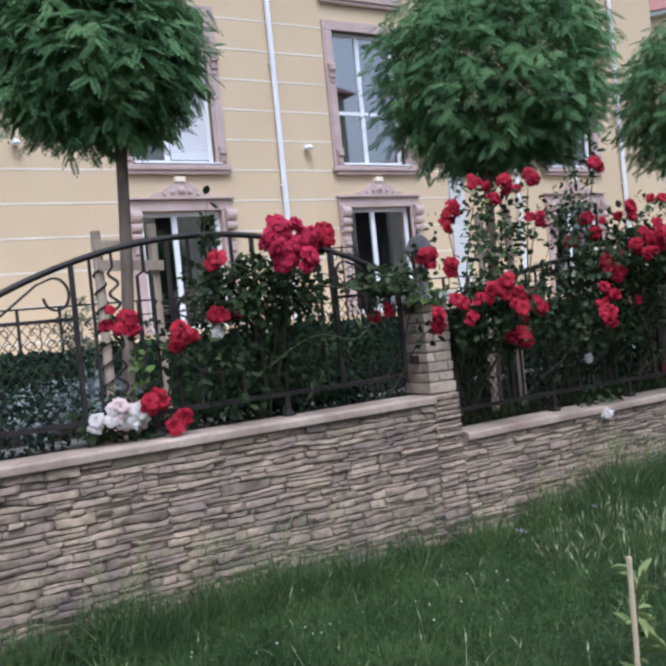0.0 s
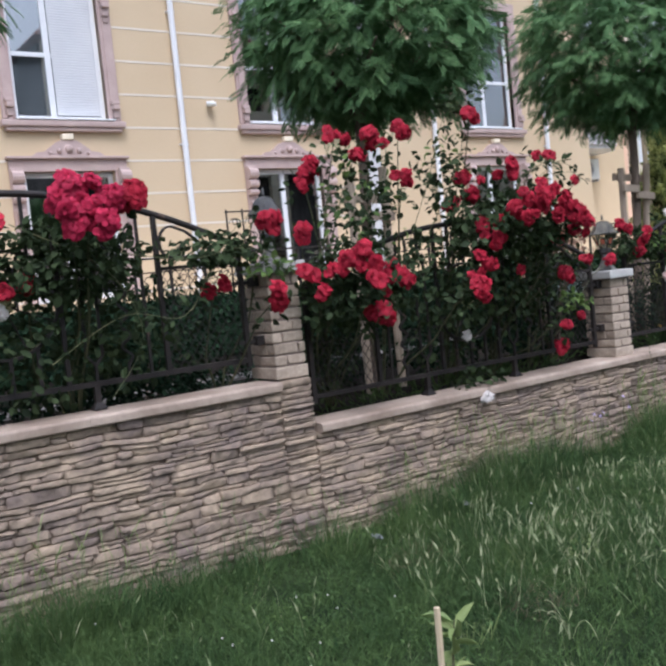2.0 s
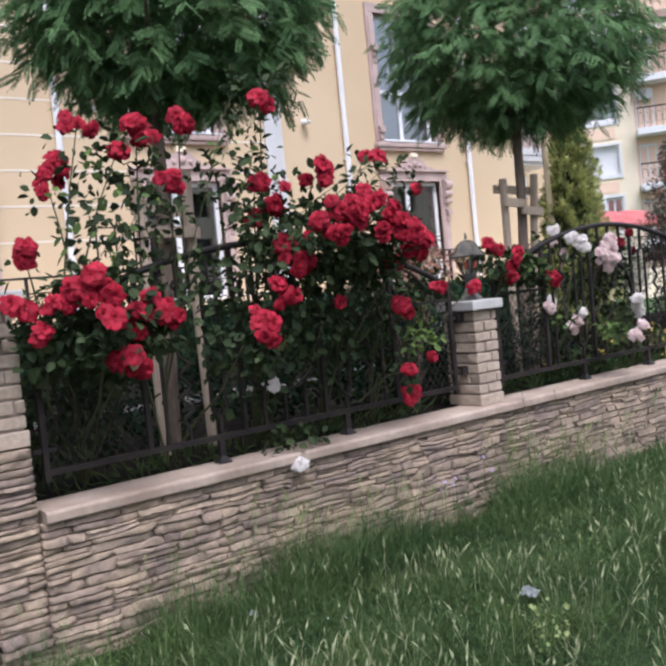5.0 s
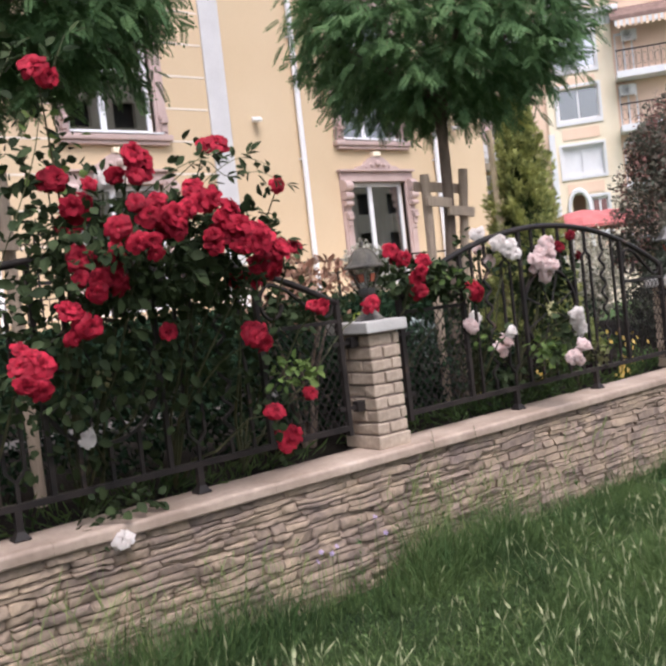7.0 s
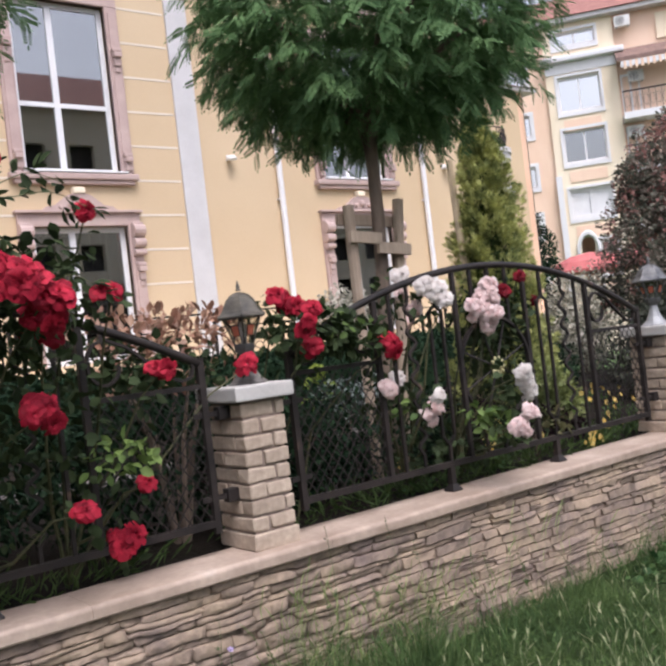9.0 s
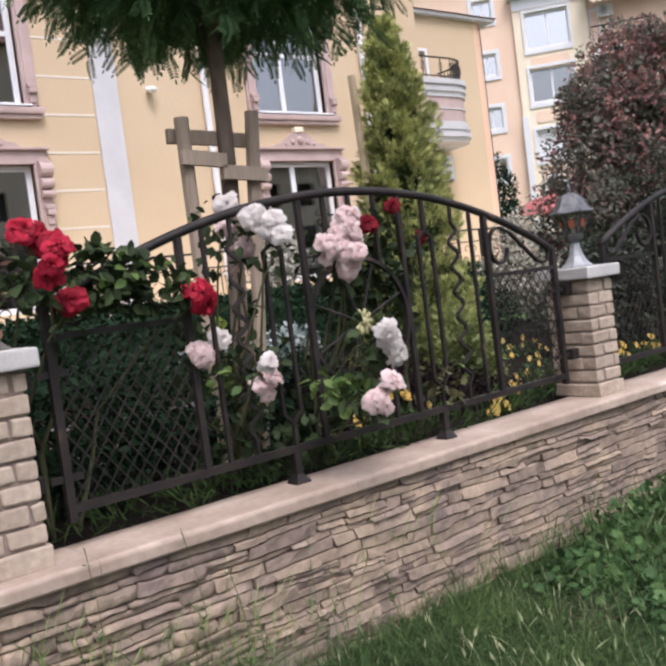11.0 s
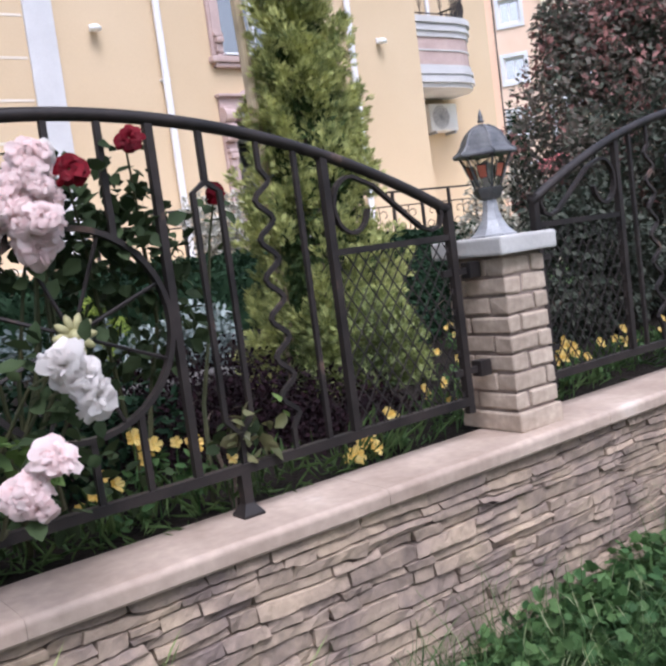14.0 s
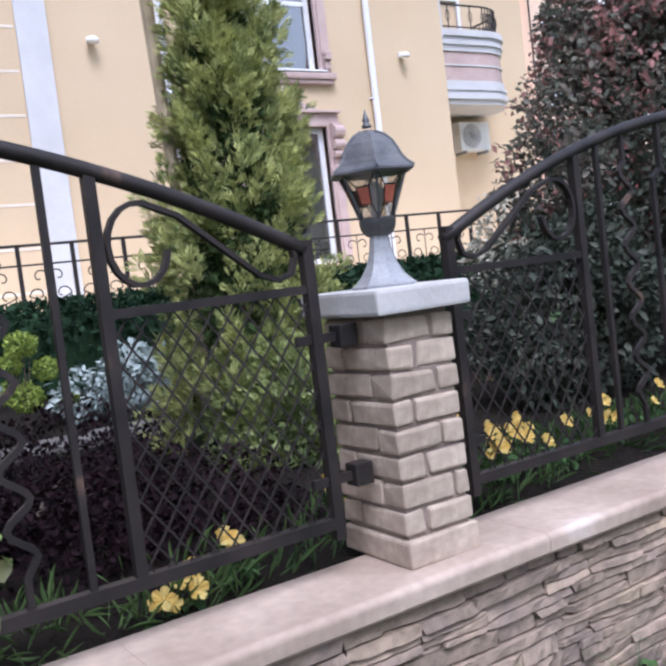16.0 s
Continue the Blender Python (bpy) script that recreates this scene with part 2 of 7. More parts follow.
def part(name, bm, mat, parent=None, label="", smooth=False):
    """Links a bmesh as one mesh object under a thing or part."""
    me = bpy.data.meshes.new(name)
    bm.to_mesh(me)
    bm.free()
    me.materials.append(mat)
    if smooth:
        me.shade_smooth()
    ob = new(name, me)
    ob.parent = parent
    return tagged(ob, label=label)


def shared(name, me, parent, m):
    ob = new(name, me)
    ob.parent = parent
    ob.matrix_basis = m
    return ob


def box(bm, x0, x1, y0, y1, z0, z1, bevel=0.0):
    r = bmesh.ops.create_cube(bm, size=1.0, matrix=Matrix.LocRotScale(((x0 + x1) / 2, (y0 + y1) / 2, (z0 + z1) / 2), None, (x1 - x0, y1 - y0, z1 - z0)))
    if bevel:
        es = list({e for v in r["verts"] for e in v.link_edges})
        bmesh.ops.bevel(bm, geom=es, offset=bevel, segments=2, affect="EDGES", profile=0.6)
    return bm


def boxed(x0, x1, y0, y1, z0, z1, bevel=0.0):
    return box(bmesh.new(), x0, x1, y0, y1, z0, z1, bevel)


def tube(bm, pts, r, sides=6, flat=None):
    """Sweeps a round (or flat: width, thickness) bar along points; r may be a list."""
    pts = [Vector(p) for p in pts]
    rs = r if isinstance(r, (list, tuple)) else [r] * len(pts)
    rings = []
    for i, p in enumerate(pts):
        d = (pts[min(i + 1, len(pts) - 1)] - pts[max(i - 1, 0)]).normalized()
        ref = Vector((0, 1, 0)) if abs(d.y) < 0.9 else Vector((1, 0, 0))
        u = d.cross(ref).normalized()
        v = d.cross(u).normalized()
        ring = []
        if flat:
            for a, b in ((1, 1), (-1, 1), (-1, -1), (1, -1)):
                ring.append(bm.verts.new(p + u * a * flat[0] / 2 + v * b * flat[1] / 2))
        else:
            for k in range(sides):
                a = 2 * math.pi * k / sides
                ring.append(bm.verts.new(p + (u * math.cos(a) + v * math.sin(a)) * rs[i]))
        rings.append(ring)
    for a, b in zip(rings, rings[1:]):
        for k in range(len(a)):
            bm.faces.new((a[k], a[(k + 1) % len(a)], b[(k + 1) % len(a)], b[k]))
    bm.faces.new(rings[0][::-1])
    bm.faces.new(rings[-1])
    return bm


def lathe(bm, prof, sides=12, at=(0, 0), turn=0.0):
    """Turns a profile of (radius, z) round the vertical through at."""
    rings = []
    for r, z in prof:
        rings.append([bm.verts.new((at[0] + r * math.cos(turn + 2 * math.pi * k / sides), at[1] + r * math.sin(turn + 2 * math.pi * k / sides), z)) for k in range(sides)])
    for a, b in zip(rings, rings[1:]):
        for k in range(sides):
            bm.faces.new((a[k], a[(k + 1) % sides], b[(k + 1) % sides], b[k]))
    bm.faces.new(rings[0][::-1])
    bm.faces.new(rings[-1])
    return bm


def np_mesh(name, V, F, mat, parent=None, label="", smooth=False):
    me = bpy.data.meshes.new(name)
    V, F = np.ascontiguousarray(V, dtype=np.float32), np.ascontiguousarray(F, dtype=np.int32)
    k = F.shape[1]
    me.vertices.add(len(V))
    me.vertices.foreach_set("co", V.ravel())
    me.loops.add(F.size)
    me.loops.foreach_set("vertex_index", F.ravel())
    me.polygons.add(len(F))
    me.polygons.foreach_set("loop_start", np.arange(0, F.size, k, dtype=np.int32))
    me.update(calc_edges=True)
    if smooth:
        me.shade_smooth()
    me.materials.append(mat)
    ob = new(name, me)
    ob.parent = parent
    return tagged(ob, label=label)


def frames(d, up):
    """Rows of axes (x across, y along d, z near up)."""
    d = d / np.linalg.norm(d, axis=1, keepdims=True)
    x = np.cross(d, up)
    x /= np.linalg.norm(x, axis=1, keepdims=True) + 1e-9
    return np.stack([x, d, np.cross(x, d)], 2)


def scatter(name, tv, tf, P, R, S, mat, parent=None, label=""):
    """One mesh of many small leaves: template tv, tf set at P, turned by R, sized by S."""
    tv, tf = np.array(tv, float), np.array(tf)
    n, k = len(P), len(tv)
    S = np.asarray(S, float)
    S = S[:, None] * np.ones(3) if S.ndim == 1 else S
    V = P[:, None] + np.einsum("nij,nkj->nki", R, tv[None] * S[:, None])
    F = (tf[None] + (np.arange(n) * k)[:, None, None]).reshape(-1, tf.shape[1])
    return np_mesh(name, V.reshape(-1, 3), F, mat, parent, label)


LEAF_V = [(0, 0, 0), (0.27, 0.38, 0.07), (0.20, 0.74, 0.04), (0, 1, -0.06), (-0.20, 0.74, 0.04), (-0.27, 0.38, 0.07)]
LEAF_F = [(0, 1, 2, 3), (0, 3, 4, 5)]
rng = np.random.default_rng(7)


BROAD_V = [(0, 0, 0), (0.34, 0.34, 0.09), (0.27, 0.72, 0.05), (0, 1, -0.07), (-0.27, 0.72, 0.05), (-0.34, 0.34, 0.09)]


def unit(n):
    v = rng.normal(size=(n, 3))
    return v / np.linalg.norm(v, axis=1, keepdims=True)


def foliage(name, blobs, size, mat, parent=None, label="", droop=0.2, hollow=0.0, tv=LEAF_V, tf=LEAF_F):
    """Leaves in rounded masses: blobs of x, y, z, three radii and a count."""
    P, D = [], []
    for x, y, z, rx, ry, rz, n in blobs:
        u = unit(n)
        r = (hollow ** 3 + (1 - hollow ** 3) * rng.random(n)) ** (1 / 3)
        r *= 1 + 0.16 * np.sin(u[:, 0] * 7 + x * 3) * np.cos(u[:, 2] * 6 + z * 5)
        P.append(np.array([x, y, z]) + u * r[:, None] * [rx, ry, rz])
        D.append(u)
    P, D = np.concatenate(P), np.concatenate(D)
    n = len(P)
    d = D * 0.7 + unit(n) * 0.9
    d[:, 2] -= droop
    up = D * 0.6 + unit(n) * 0.6 + [0, 0, 0.7]
    return scatter(name, tv, tf, P, frames(d, up), size * rng.uniform(0.6, 1.25, n), mat, parent, label)


# ---- ground ----
def ground_z(x, y):
    return -0.80 + 0.014 * min(max(x + 9, -6), 16)


def build_ground():
    xs = np.concatenate([[-2000, -300, -60, -25], np.arange(-14, 6.1, 0.5), [20, 60, 300, 2000]])
    ys = np.concatenate([[-2000, -300, -60, -15], np.arange(-7, 0.6, 0.3), [10, 60, 300, 2000]])
    V = [(x, y, ground_z(x, y) + (0.025 * noise.noise((x * 1.3, y * 1.3, 0)) if abs(x) < 14 and abs(y) < 8 else 0)) for y in ys for x in xs]
    n = len(xs)
    F = [(j * n + i, j * n + i + 1, (j + 1) * n + i + 1, (j + 1) * n + i) for j in range(len(ys) - 1) for i in range(n - 1)]
    tagged(np_mesh("ground", V, F, M_GROUND, smooth=True), "grassy verge ground in front of the wall", "ground", kind="structure")
    bm = bmesh.new()
    V = {}
    gx, gy = np.arange(-12, 6.1, 0.4), np.concatenate([[0.22], np.arange(0.34, 8.1, 0.4), [8.3]])
    for i, x in enumerate(gx):
        for j, y in enumerate(gy):
            V[i, j] = bm.verts.new((x, y, -0.03 + 0.03 * noise.noise((x * 1.7, y * 1.7, 3))))
    for i in range(len(gx) - 1):
        for j in range(len(gy) - 1):
            bm.faces.new((V[i, j], V[i + 1, j], V[i + 1, j + 1], V[i, j + 1]))
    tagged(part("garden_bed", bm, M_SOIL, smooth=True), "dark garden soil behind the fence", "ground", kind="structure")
    tagged(part("garden_lawn", boxed(-12, 90, 3.1, 80, -0.4, -0.045), M_LAWN), "mown garden lawn", "lawn", kind="structure")
    tagged(part("garden_path", boxed(-12, 0.8, 3.15, 3.6, -0.3, 0.0, 0.01), M_PATH), "pale gravel garden path", "path", kind="structure")
    tagged(part("terrace", boxed(-12, 16, 8.06, 12.4, -0.3, 0.62, 0.02), M_CREAM), "cream terrace base along the house", "terrace", kind="structure")


build_ground()

# ---- house with the yellow facade ----
FY = 10.14
WINDOWS = ((-4.25, True), (0.2, False), (6.07, False))
XS_MORE = (-9.4, -14.0)


def wall_with_holes(bm, x0, x1, z0, z1, y0, y1, holes):
    """One connected wall slab from y0 to y1 with openings right through it."""
    xs = sorted({x0, x1, *(v for h in holes for v in h[:2])})
    zs = sorted({z0, z1, *(v for h in holes for v in h[2:])})
    V = {}

    def at(i, j, y):
        if (i, j, y) not in V:
            V[i, j, y] = bm.verts.new((xs[i], y, zs[j]))
        return V[i, j, y]

    def solid(i, j):
        if not (0 <= i < len(xs) - 1 and 0 <= j < len(zs) - 1):
            return False
        x, z = (xs[i] + xs[i + 1]) / 2, (zs[j] + zs[j + 1]) / 2
        return not any(h[0] < x < h[1] and h[2] < z < h[3] for h in holes)

    for i in range(len(xs) - 1):
        for j in range(len(zs) - 1):
            if not solid(i, j):
                continue
            corners = ((i, j), (i + 1, j), (i + 1, j + 1), (i, j + 1))
            bm.faces.new([at(*c, y0) for c in corners])
            bm.faces.new([at(*c, y1) for c in corners[::-1]])
            for k, (di, dj) in enumerate(((0, -1), (1, 0), (0, 1), (-1, 0))):
                if not solid(i + di, j + dj):
                    p, q = corners[k], corners[(k + 1) % 4]
                    bm.faces.new((at(*q, y0), at(*p, y0), at(*p, y1), at(*q, y1)))
    return bm


def frame_bars(x0, x1, z0, z1, y, w, split, bar=None):
    bm = bmesh.new()
    box(bm, x0, x0 + w, y, y + 0.06, z0, z1, 0.006), box(bm, x1 - w, x1, y, y + 0.06, z0, z1, 0.006)
    box(bm, x0 + w, x1 - w, y, y + 0.06, z0, z0 + w, 0.006), box(bm, x0 + w, x1 - w, y, y + 0.06, z1 - w, z1, 0.006)
    m = x0 + (x1 - x0) * split
    box(bm, m - w * 0.6, m + w * 0.6, y - 0.004, y + 0.062, z0 + w, z1 - w, 0.006)
    if bar:
        box(bm, x0 + w, m - w * 0.6, y + 0.003, y + 0.057, bar - w * 0.45, bar + w * 0.45, 0.006)
        box(bm, m + w * 0.6, x1 - w, y + 0.003, y + 0.057, bar - w * 0.45, bar + w * 0.45, 0.006)
    return bm


def corbel(bm, x, z, w=0.15):
    """A small scrolled bracket on a window surround."""
    for k, (d, h) in enumerate(((0.10, 0.07), (0.13, 0.09), (0.08, 0.14), (0.05, 0.10))):
        z -= h
        box(bm, x - w / 2 + 0.012 * k, x + w / 2 - 0.012 * k, FY - 0.06 - d, FY - 0.05, z, z + h - 0.006, 0.018)


def house_window(house, cx, shutter, z0, z1, tall):
    x0, x1 = cx - 0.8, cx + 0.8
    bm = bmesh.new()
    for a, b in ((x0 - 0.22, x0), (x1, x1 + 0.22)):
        box(bm, a, b, FY - 0.06, FY + 0.10, z0, z1, 0.012)
        box(bm, a + 0.04, b - 0.04, FY - 0.085, FY - 0.055, z0 + 0.1, z1 - 0.1, 0.01)
    box(bm, x0 - 0.22, x1 + 0.22, FY - 0.062, FY + 0.10, z1, z1 + 0.2, 0.012)
    if tall:
        for x in (x0 - 0.11, x1 + 0.11):
            corbel(bm, x, z0 + 0.33), corbel(bm, x, z1 - 0.7, 0.17)
    else:
        for x in (x0 - 0.13, x1 + 0.13):
            corbel(bm, x, z1 + 0.05, 0.19), corbel(bm, x, z1 - 0.62, 0.16)
            for dz, r in ((-0.10, 0.115), (-0.30, 0.085), (-0.46, 0.055)):
                scroll = Matrix.LocRotScale((x, FY - 0.13, z1 + dz), Euler((0, math.pi / 2, 0)), (1, 1, 1))
                bmesh.ops.create_cone(bm, cap_ends=True, segments=12, radius1=r, radius2=r * 0.92, depth=0.20, matrix=scroll)
    win = part("window", bm, M_MAUVE, house, "mauve stucco window surround with corbels")
    part("window_frame", frame_bars(x0, x1, z0, z1, FY + 0.10, 0.085, 0.43, 5.13 if tall and z0 < 6 else (z0 + 1.13 if tall else None)), M_PVC, win, "white plastic window frame")
    pane = part("pane", boxed(x0 + 0.02, x1 - 0.02, FY + 0.125, FY + 0.135, z0 + 0.02, z1 - 0.02), M_GLASS, win, "reflecting window pane")
    pane.visible_shadow = False
    bm = bmesh.new()
    if tall:
        box(bm, x0 - 0.27, x1 + 0.27, FY - 0.14, FY + 0.02, z0 - 0.13, z0 - 0.02, 0.03)
        box(bm, x0 - 0.20, x1 + 0.20, FY - 0.10, FY + 0.02, z0 - 0.20, z0 - 0.135, 0.02)
        part("sill", bm, M_MAUVE, win)
        part("drip_edge", boxed(x0 - 0.02, x1 + 0.08, FY - 0.15, FY + 0.10, z0 - 0.018, z0 + 0.012, 0.005), M_PVC, win, "white metal drip edge")
    else:
        box(bm, x0 - 0.26, x1 + 0.26, FY - 0.13, FY + 0.02, z1 + 0.205, z1 + 0.25, 0.015)
        prof = [(0.62, 0.0), (0.55, 0.06), (0.40, 0.08), (0.30, 0.16), (0.19, 0.24), (0.10, 0.27)]
        ring = [(cx + s * w, z1 + 0.25 + h) for s, rows in ((1, prof), (-1, prof[::-1])) for w, h in rows]
        front = [bm.verts.new((x, FY - 0.10, z)) for x, z in ring]
        back = [bm.verts.new((x, FY, z)) for x, z in ring]
        bm.faces.new(front[::-1])
        for k in range(len(ring)):
            bm.faces.new((front[k], front[(k + 1) % len(ring)], back[(k + 1) % len(ring)], back[k]))
        for dx, dz, r in ((0, 0.12, 0.075), (0.17, 0.09, 0.05), (-0.17, 0.09, 0.05), (0.33, 0.05, 0.035), (-0.33, 0.05, 0.035)):
            bmesh.ops.create_uvsphere(bm, u_segments=8, v_segments=6, radius=r, matrix=Matrix.Translation((cx + dx, FY - 0.10, z1 + 0.25 + dz)))
        part("crown", bm, M_MAUVE, win, "mauve stucco pediment with scrolls")
        part("crown_block", boxed(cx - 0.10, cx + 0.10, FY - 0.13, FY, z1 + 0.52, z1 + 0.62, 0.02), M_CREAM, win)
    if shutter:
        bm = bmesh.new()
        m = x0 + 1.6 * 0.43
        rows = []
        for k in range(int((z1 - z0 - 0.2) / 0.045)):
            z = z0 + 0.1 + k * 0.045
            rows += [(z, 0.100), (z + 0.004, 0.088), (z + 0.037, 0.086), (z + 0.041, 0.100)]
        grid = [[bm.verts.new((x, FY + y, z)) for x in (m + 0.06, x1 - 0.09)] for z, y in rows]
        for p, q in zip(grid, grid[1:]):
            bm.faces.new((p[0], p[1], q[1], q[0]))
        part("roller_shutter", bm, M_PVC, win, "closed white roller shutter slats")
        bm = bmesh.new()
        grid = [[bm.verts.new((x, FY + y + 0.10, z)) for x in (x0 + 0.03, m)] for z, y in rows]
        for p, q in zip(grid, grid[1:]):
            bm.faces.new((p[0], p[1], q[1], q[0]))
        part("inner_shutter", bm, M_PVC, win, "white slats behind the pane")
    if tall:
        return
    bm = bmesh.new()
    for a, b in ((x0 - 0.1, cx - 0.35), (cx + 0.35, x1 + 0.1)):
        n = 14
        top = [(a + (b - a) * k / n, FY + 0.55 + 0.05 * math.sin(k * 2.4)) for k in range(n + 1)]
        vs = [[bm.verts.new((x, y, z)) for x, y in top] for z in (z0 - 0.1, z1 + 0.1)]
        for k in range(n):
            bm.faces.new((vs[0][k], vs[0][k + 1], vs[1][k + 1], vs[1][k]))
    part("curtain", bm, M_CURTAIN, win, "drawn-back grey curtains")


def build_house():
    house = empty("house", (0, 0, 0), label="three-storey yellow plastered house with mauve window surrounds", category="house")
    holes = []
    for cx in [w[0] for w in WINDOWS] + list(XS_MORE):
        holes += [(cx - 0.8, cx + 0.8, 0.95, 3.15), (cx - 0.8, cx + 0.8, 4.02, 6.80), (cx - 0.8, cx + 0.8, 7.55, 9.6)]
    bm = wall_with_holes(bmesh.new(), -18, 9.6, 0.3, 10.6, FY, FY + 0.35, holes)
    part("wall", bm, M_PLASTER, house, "yellow plaster wall")
    for x0, x1, y0, y1, top in ((9.25, 9.6, FY + 0.352, 19.0, 10.6), (9.602, 13.9, 12.2, 12.5, 7.05), (14.25, 14.55, 12.85, 19.0, 7.05), (-18, -17.7, FY + 0.352, 19.0, 10.6), (-17.7, 9.25, 18.7, 19.0, 10.6), (9.602, 14.25, 18.7, 19.0, 7.05)):
        part("wall", boxed(x0, x1, y0, y1, 0.3, top), M_PLASTER, house)
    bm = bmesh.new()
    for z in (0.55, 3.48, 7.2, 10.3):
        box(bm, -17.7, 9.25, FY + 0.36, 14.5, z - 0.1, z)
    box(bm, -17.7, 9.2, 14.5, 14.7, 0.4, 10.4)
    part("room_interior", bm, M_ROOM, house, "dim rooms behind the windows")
    bm = bmesh.new()
    arc = [(13.9 + 0.65 * math.cos(a), 12.85 + 0.65 * math.sin(a)) for a in np.linspace(-math.pi / 2, 0, 10)] + [(13.9 + 0.40 * math.cos(a), 12.85 + 0.40 * math.sin(a)) for a in np.linspace(0, -math.pi / 2, 10)]
    lo, hi = [bm.verts.new((*p, 0.3)) for p in arc], [bm.verts.new((*p, 7.05)) for p in arc]
    for k in range(len(arc)):
        bm.faces.new((lo[k], lo[(k + 1) % 20], hi[(k + 1) % 20], hi[k]))
    bm.faces.new(hi), bm.faces.new(lo[::-1])
    part("rounded_corner", bm, M_PEACH, house, "rounded peach plaster corner", smooth=False)
    for cx, sh in list(WINDOWS) + [(x, False) for x in XS_MORE]:
        house_window(house, cx, False, 0.95, 3.15, False)
        house_window(house, cx, sh, 4.02, 6.80, True)
        house_window(house, cx, False, 7.55, 9.6, True)
    # white string courses run between the window surrounds
    edges = sorted([w[0] for w in WINDOWS[:2]] + list(XS_MORE))
    cut = [-18] + [e for c in edges for e in (c - 1.03, c + 1.03)] + [2.11]
    for k in range(16):
        z = 2.744 + 0.5836 * (k - 3)
        inside = any(a - 0.25 < z < b + 0.3 for a, b in ((0.95, 3.2), (4.0, 7.0), (7.45, 9.8)))
        for a, b in zip(cut[::2], cut[1::2]) if inside else [(-18, 2.11)]:
            part("string_course", boxed(a, b, FY - 0.006, FY, z - 0.019, z + 0.019, 0.003), M_COURSE, house, "thin white string course")
    part("pilaster", boxed(2.13, 2.55, FY - 0.05, FY, 0.3, 10.6, 0.01), M_WHITEPAINT, house, "flat white pilaster")
    for x in (-2.06, 4.16, 7.90, -8.0):
        bm = tube(bmesh.new(), [(x, FY - 0.08, 0.35), (x, FY - 0.08, 10.5)], 0.055, 10)
        for z in (1.2, 3.6, 6.0, 8.4):
            box(bm, x - 0.07, x + 0.07, FY - 0.09, FY, z, z + 0.03)
        part("downpipe", bm, M_PVC, house, "white downpipe", smooth=False)
    part("downpipe", tube(bmesh.new(), [(14.60, 12.60, 0.4), (14.60, 12.60, 7.1)], 0.035, 8), M_IRON, house, "dark downpipe")
    bm = bmesh.new()
    box(bm, -18.7, 10.2, 9.5, 19.6, 10.6, 10.8, 0.02), box(bm, 9.61, 14.62, 12.05, 19.3, 7.05, 7.15, 0.02)
    part("eave", bm, M_WHITEPAINT, house)
    bm = bmesh.new()
    vs = [bm.verts.new(p) for p in ((-18.9, 9.3, 10.8), (10.4, 9.3, 10.8), (10.4, 19.8, 10.8), (-18.9, 19.8, 10.8), (-14, 14.5, 13.4), (5.5, 14.5, 13.4))]
    for f in ((0, 1, 5, 4), (1, 2, 5), (2, 3, 4, 5), (3, 0, 4), (3, 2, 1, 0)):
        bm.faces.new([vs[k] for k in f])
    part("roof", bm, M_ROOF, house, "red tiled hip roof")
    bm = bmesh.new()
    vs = [bm.verts.new(p) for p in ((9.61, 12.0, 7.15), (14.68, 12.0, 7.15), (14.68, 19.4, 7.15), (9.61, 19.4, 7.15), (9.61, 15.5, 8.5), (12.4, 15.5, 8.5))]
    for f in ((0, 1, 5, 4), (1, 2, 5), (2, 3, 4, 5), (3, 0, 4), (3, 2, 1, 0)):
        bm.faces.new([vs[k] for k in f])
    part("roof", bm, M_ROOF, house, "low red tiled wing roof")
    # rounded balcony in the recess
    for z in (3.72,):
        def outline(out):
            pts = [(10.25 - out, 12.2), (10.25 - out, 10.95 - out)]
            for k in range(9):
                a = -math.pi / 2 + math.pi / 2 * k / 8
                pts.append((11.47 + (0.95 + out) * math.cos(a), 11.9 + (0.95 + out) * math.sin(a)))
            return pts + [(12.42 + out, 12.2)]

        def band(out, z0, z1, mat, label):
            bm = bmesh.new()
            o = outline(out)
            lo, hi = [bm.verts.new((*p, z0)) for p in o], [bm.verts.new((*p, z1)) for p in o]
            for k in range(len(o) - 1):
                bm.faces.new((lo[k], lo[k + 1], hi[k + 1], hi[k]))
            bm.faces.new(lo[::-1]), bm.faces.new(hi)
            return part("balcony", bm, mat, house, label)

        for k, (o, h0, h1) in enumerate(((0.0, 0.0, 0.10), (0.06, 0.10, 0.20), (0.02, 0.20, 0.27), (0.05, 0.27, 0.34), (0.01, 0.34, 0.46), (0.01, 1.02, 1.14), (0.05, 1.14, 1.22), (0.02, 1.22, 1.30), (0.07, 1.30, 1.42))):
            band(o, z + h0, z + h1, M_WHITEPAINT, "white balcony moulding")
        band(-0.02, z + 0.46, z + 0.74, M_MAUVE, "mauve balcony parapet")
        band(0.0, z + 0.74, z + 0.77, M_WHITEPAINT, "thin white line on the parapet")
        band(-0.02, z + 0.77, z + 1.02, M_MAUVE, "mauve balcony parapet")
        o = outline(-0.05)
        part("balcony_handrail", tube(bmesh.new(), [(*p, z + 1.92) for p in o], 0.02, 6), M_IRON, house, "black iron balcony handrail")
        part("balcony_lower_rail", tube(bmesh.new(), [(*p, z + 1.50) for p in o], 0.015, 6), M_IRON, house)
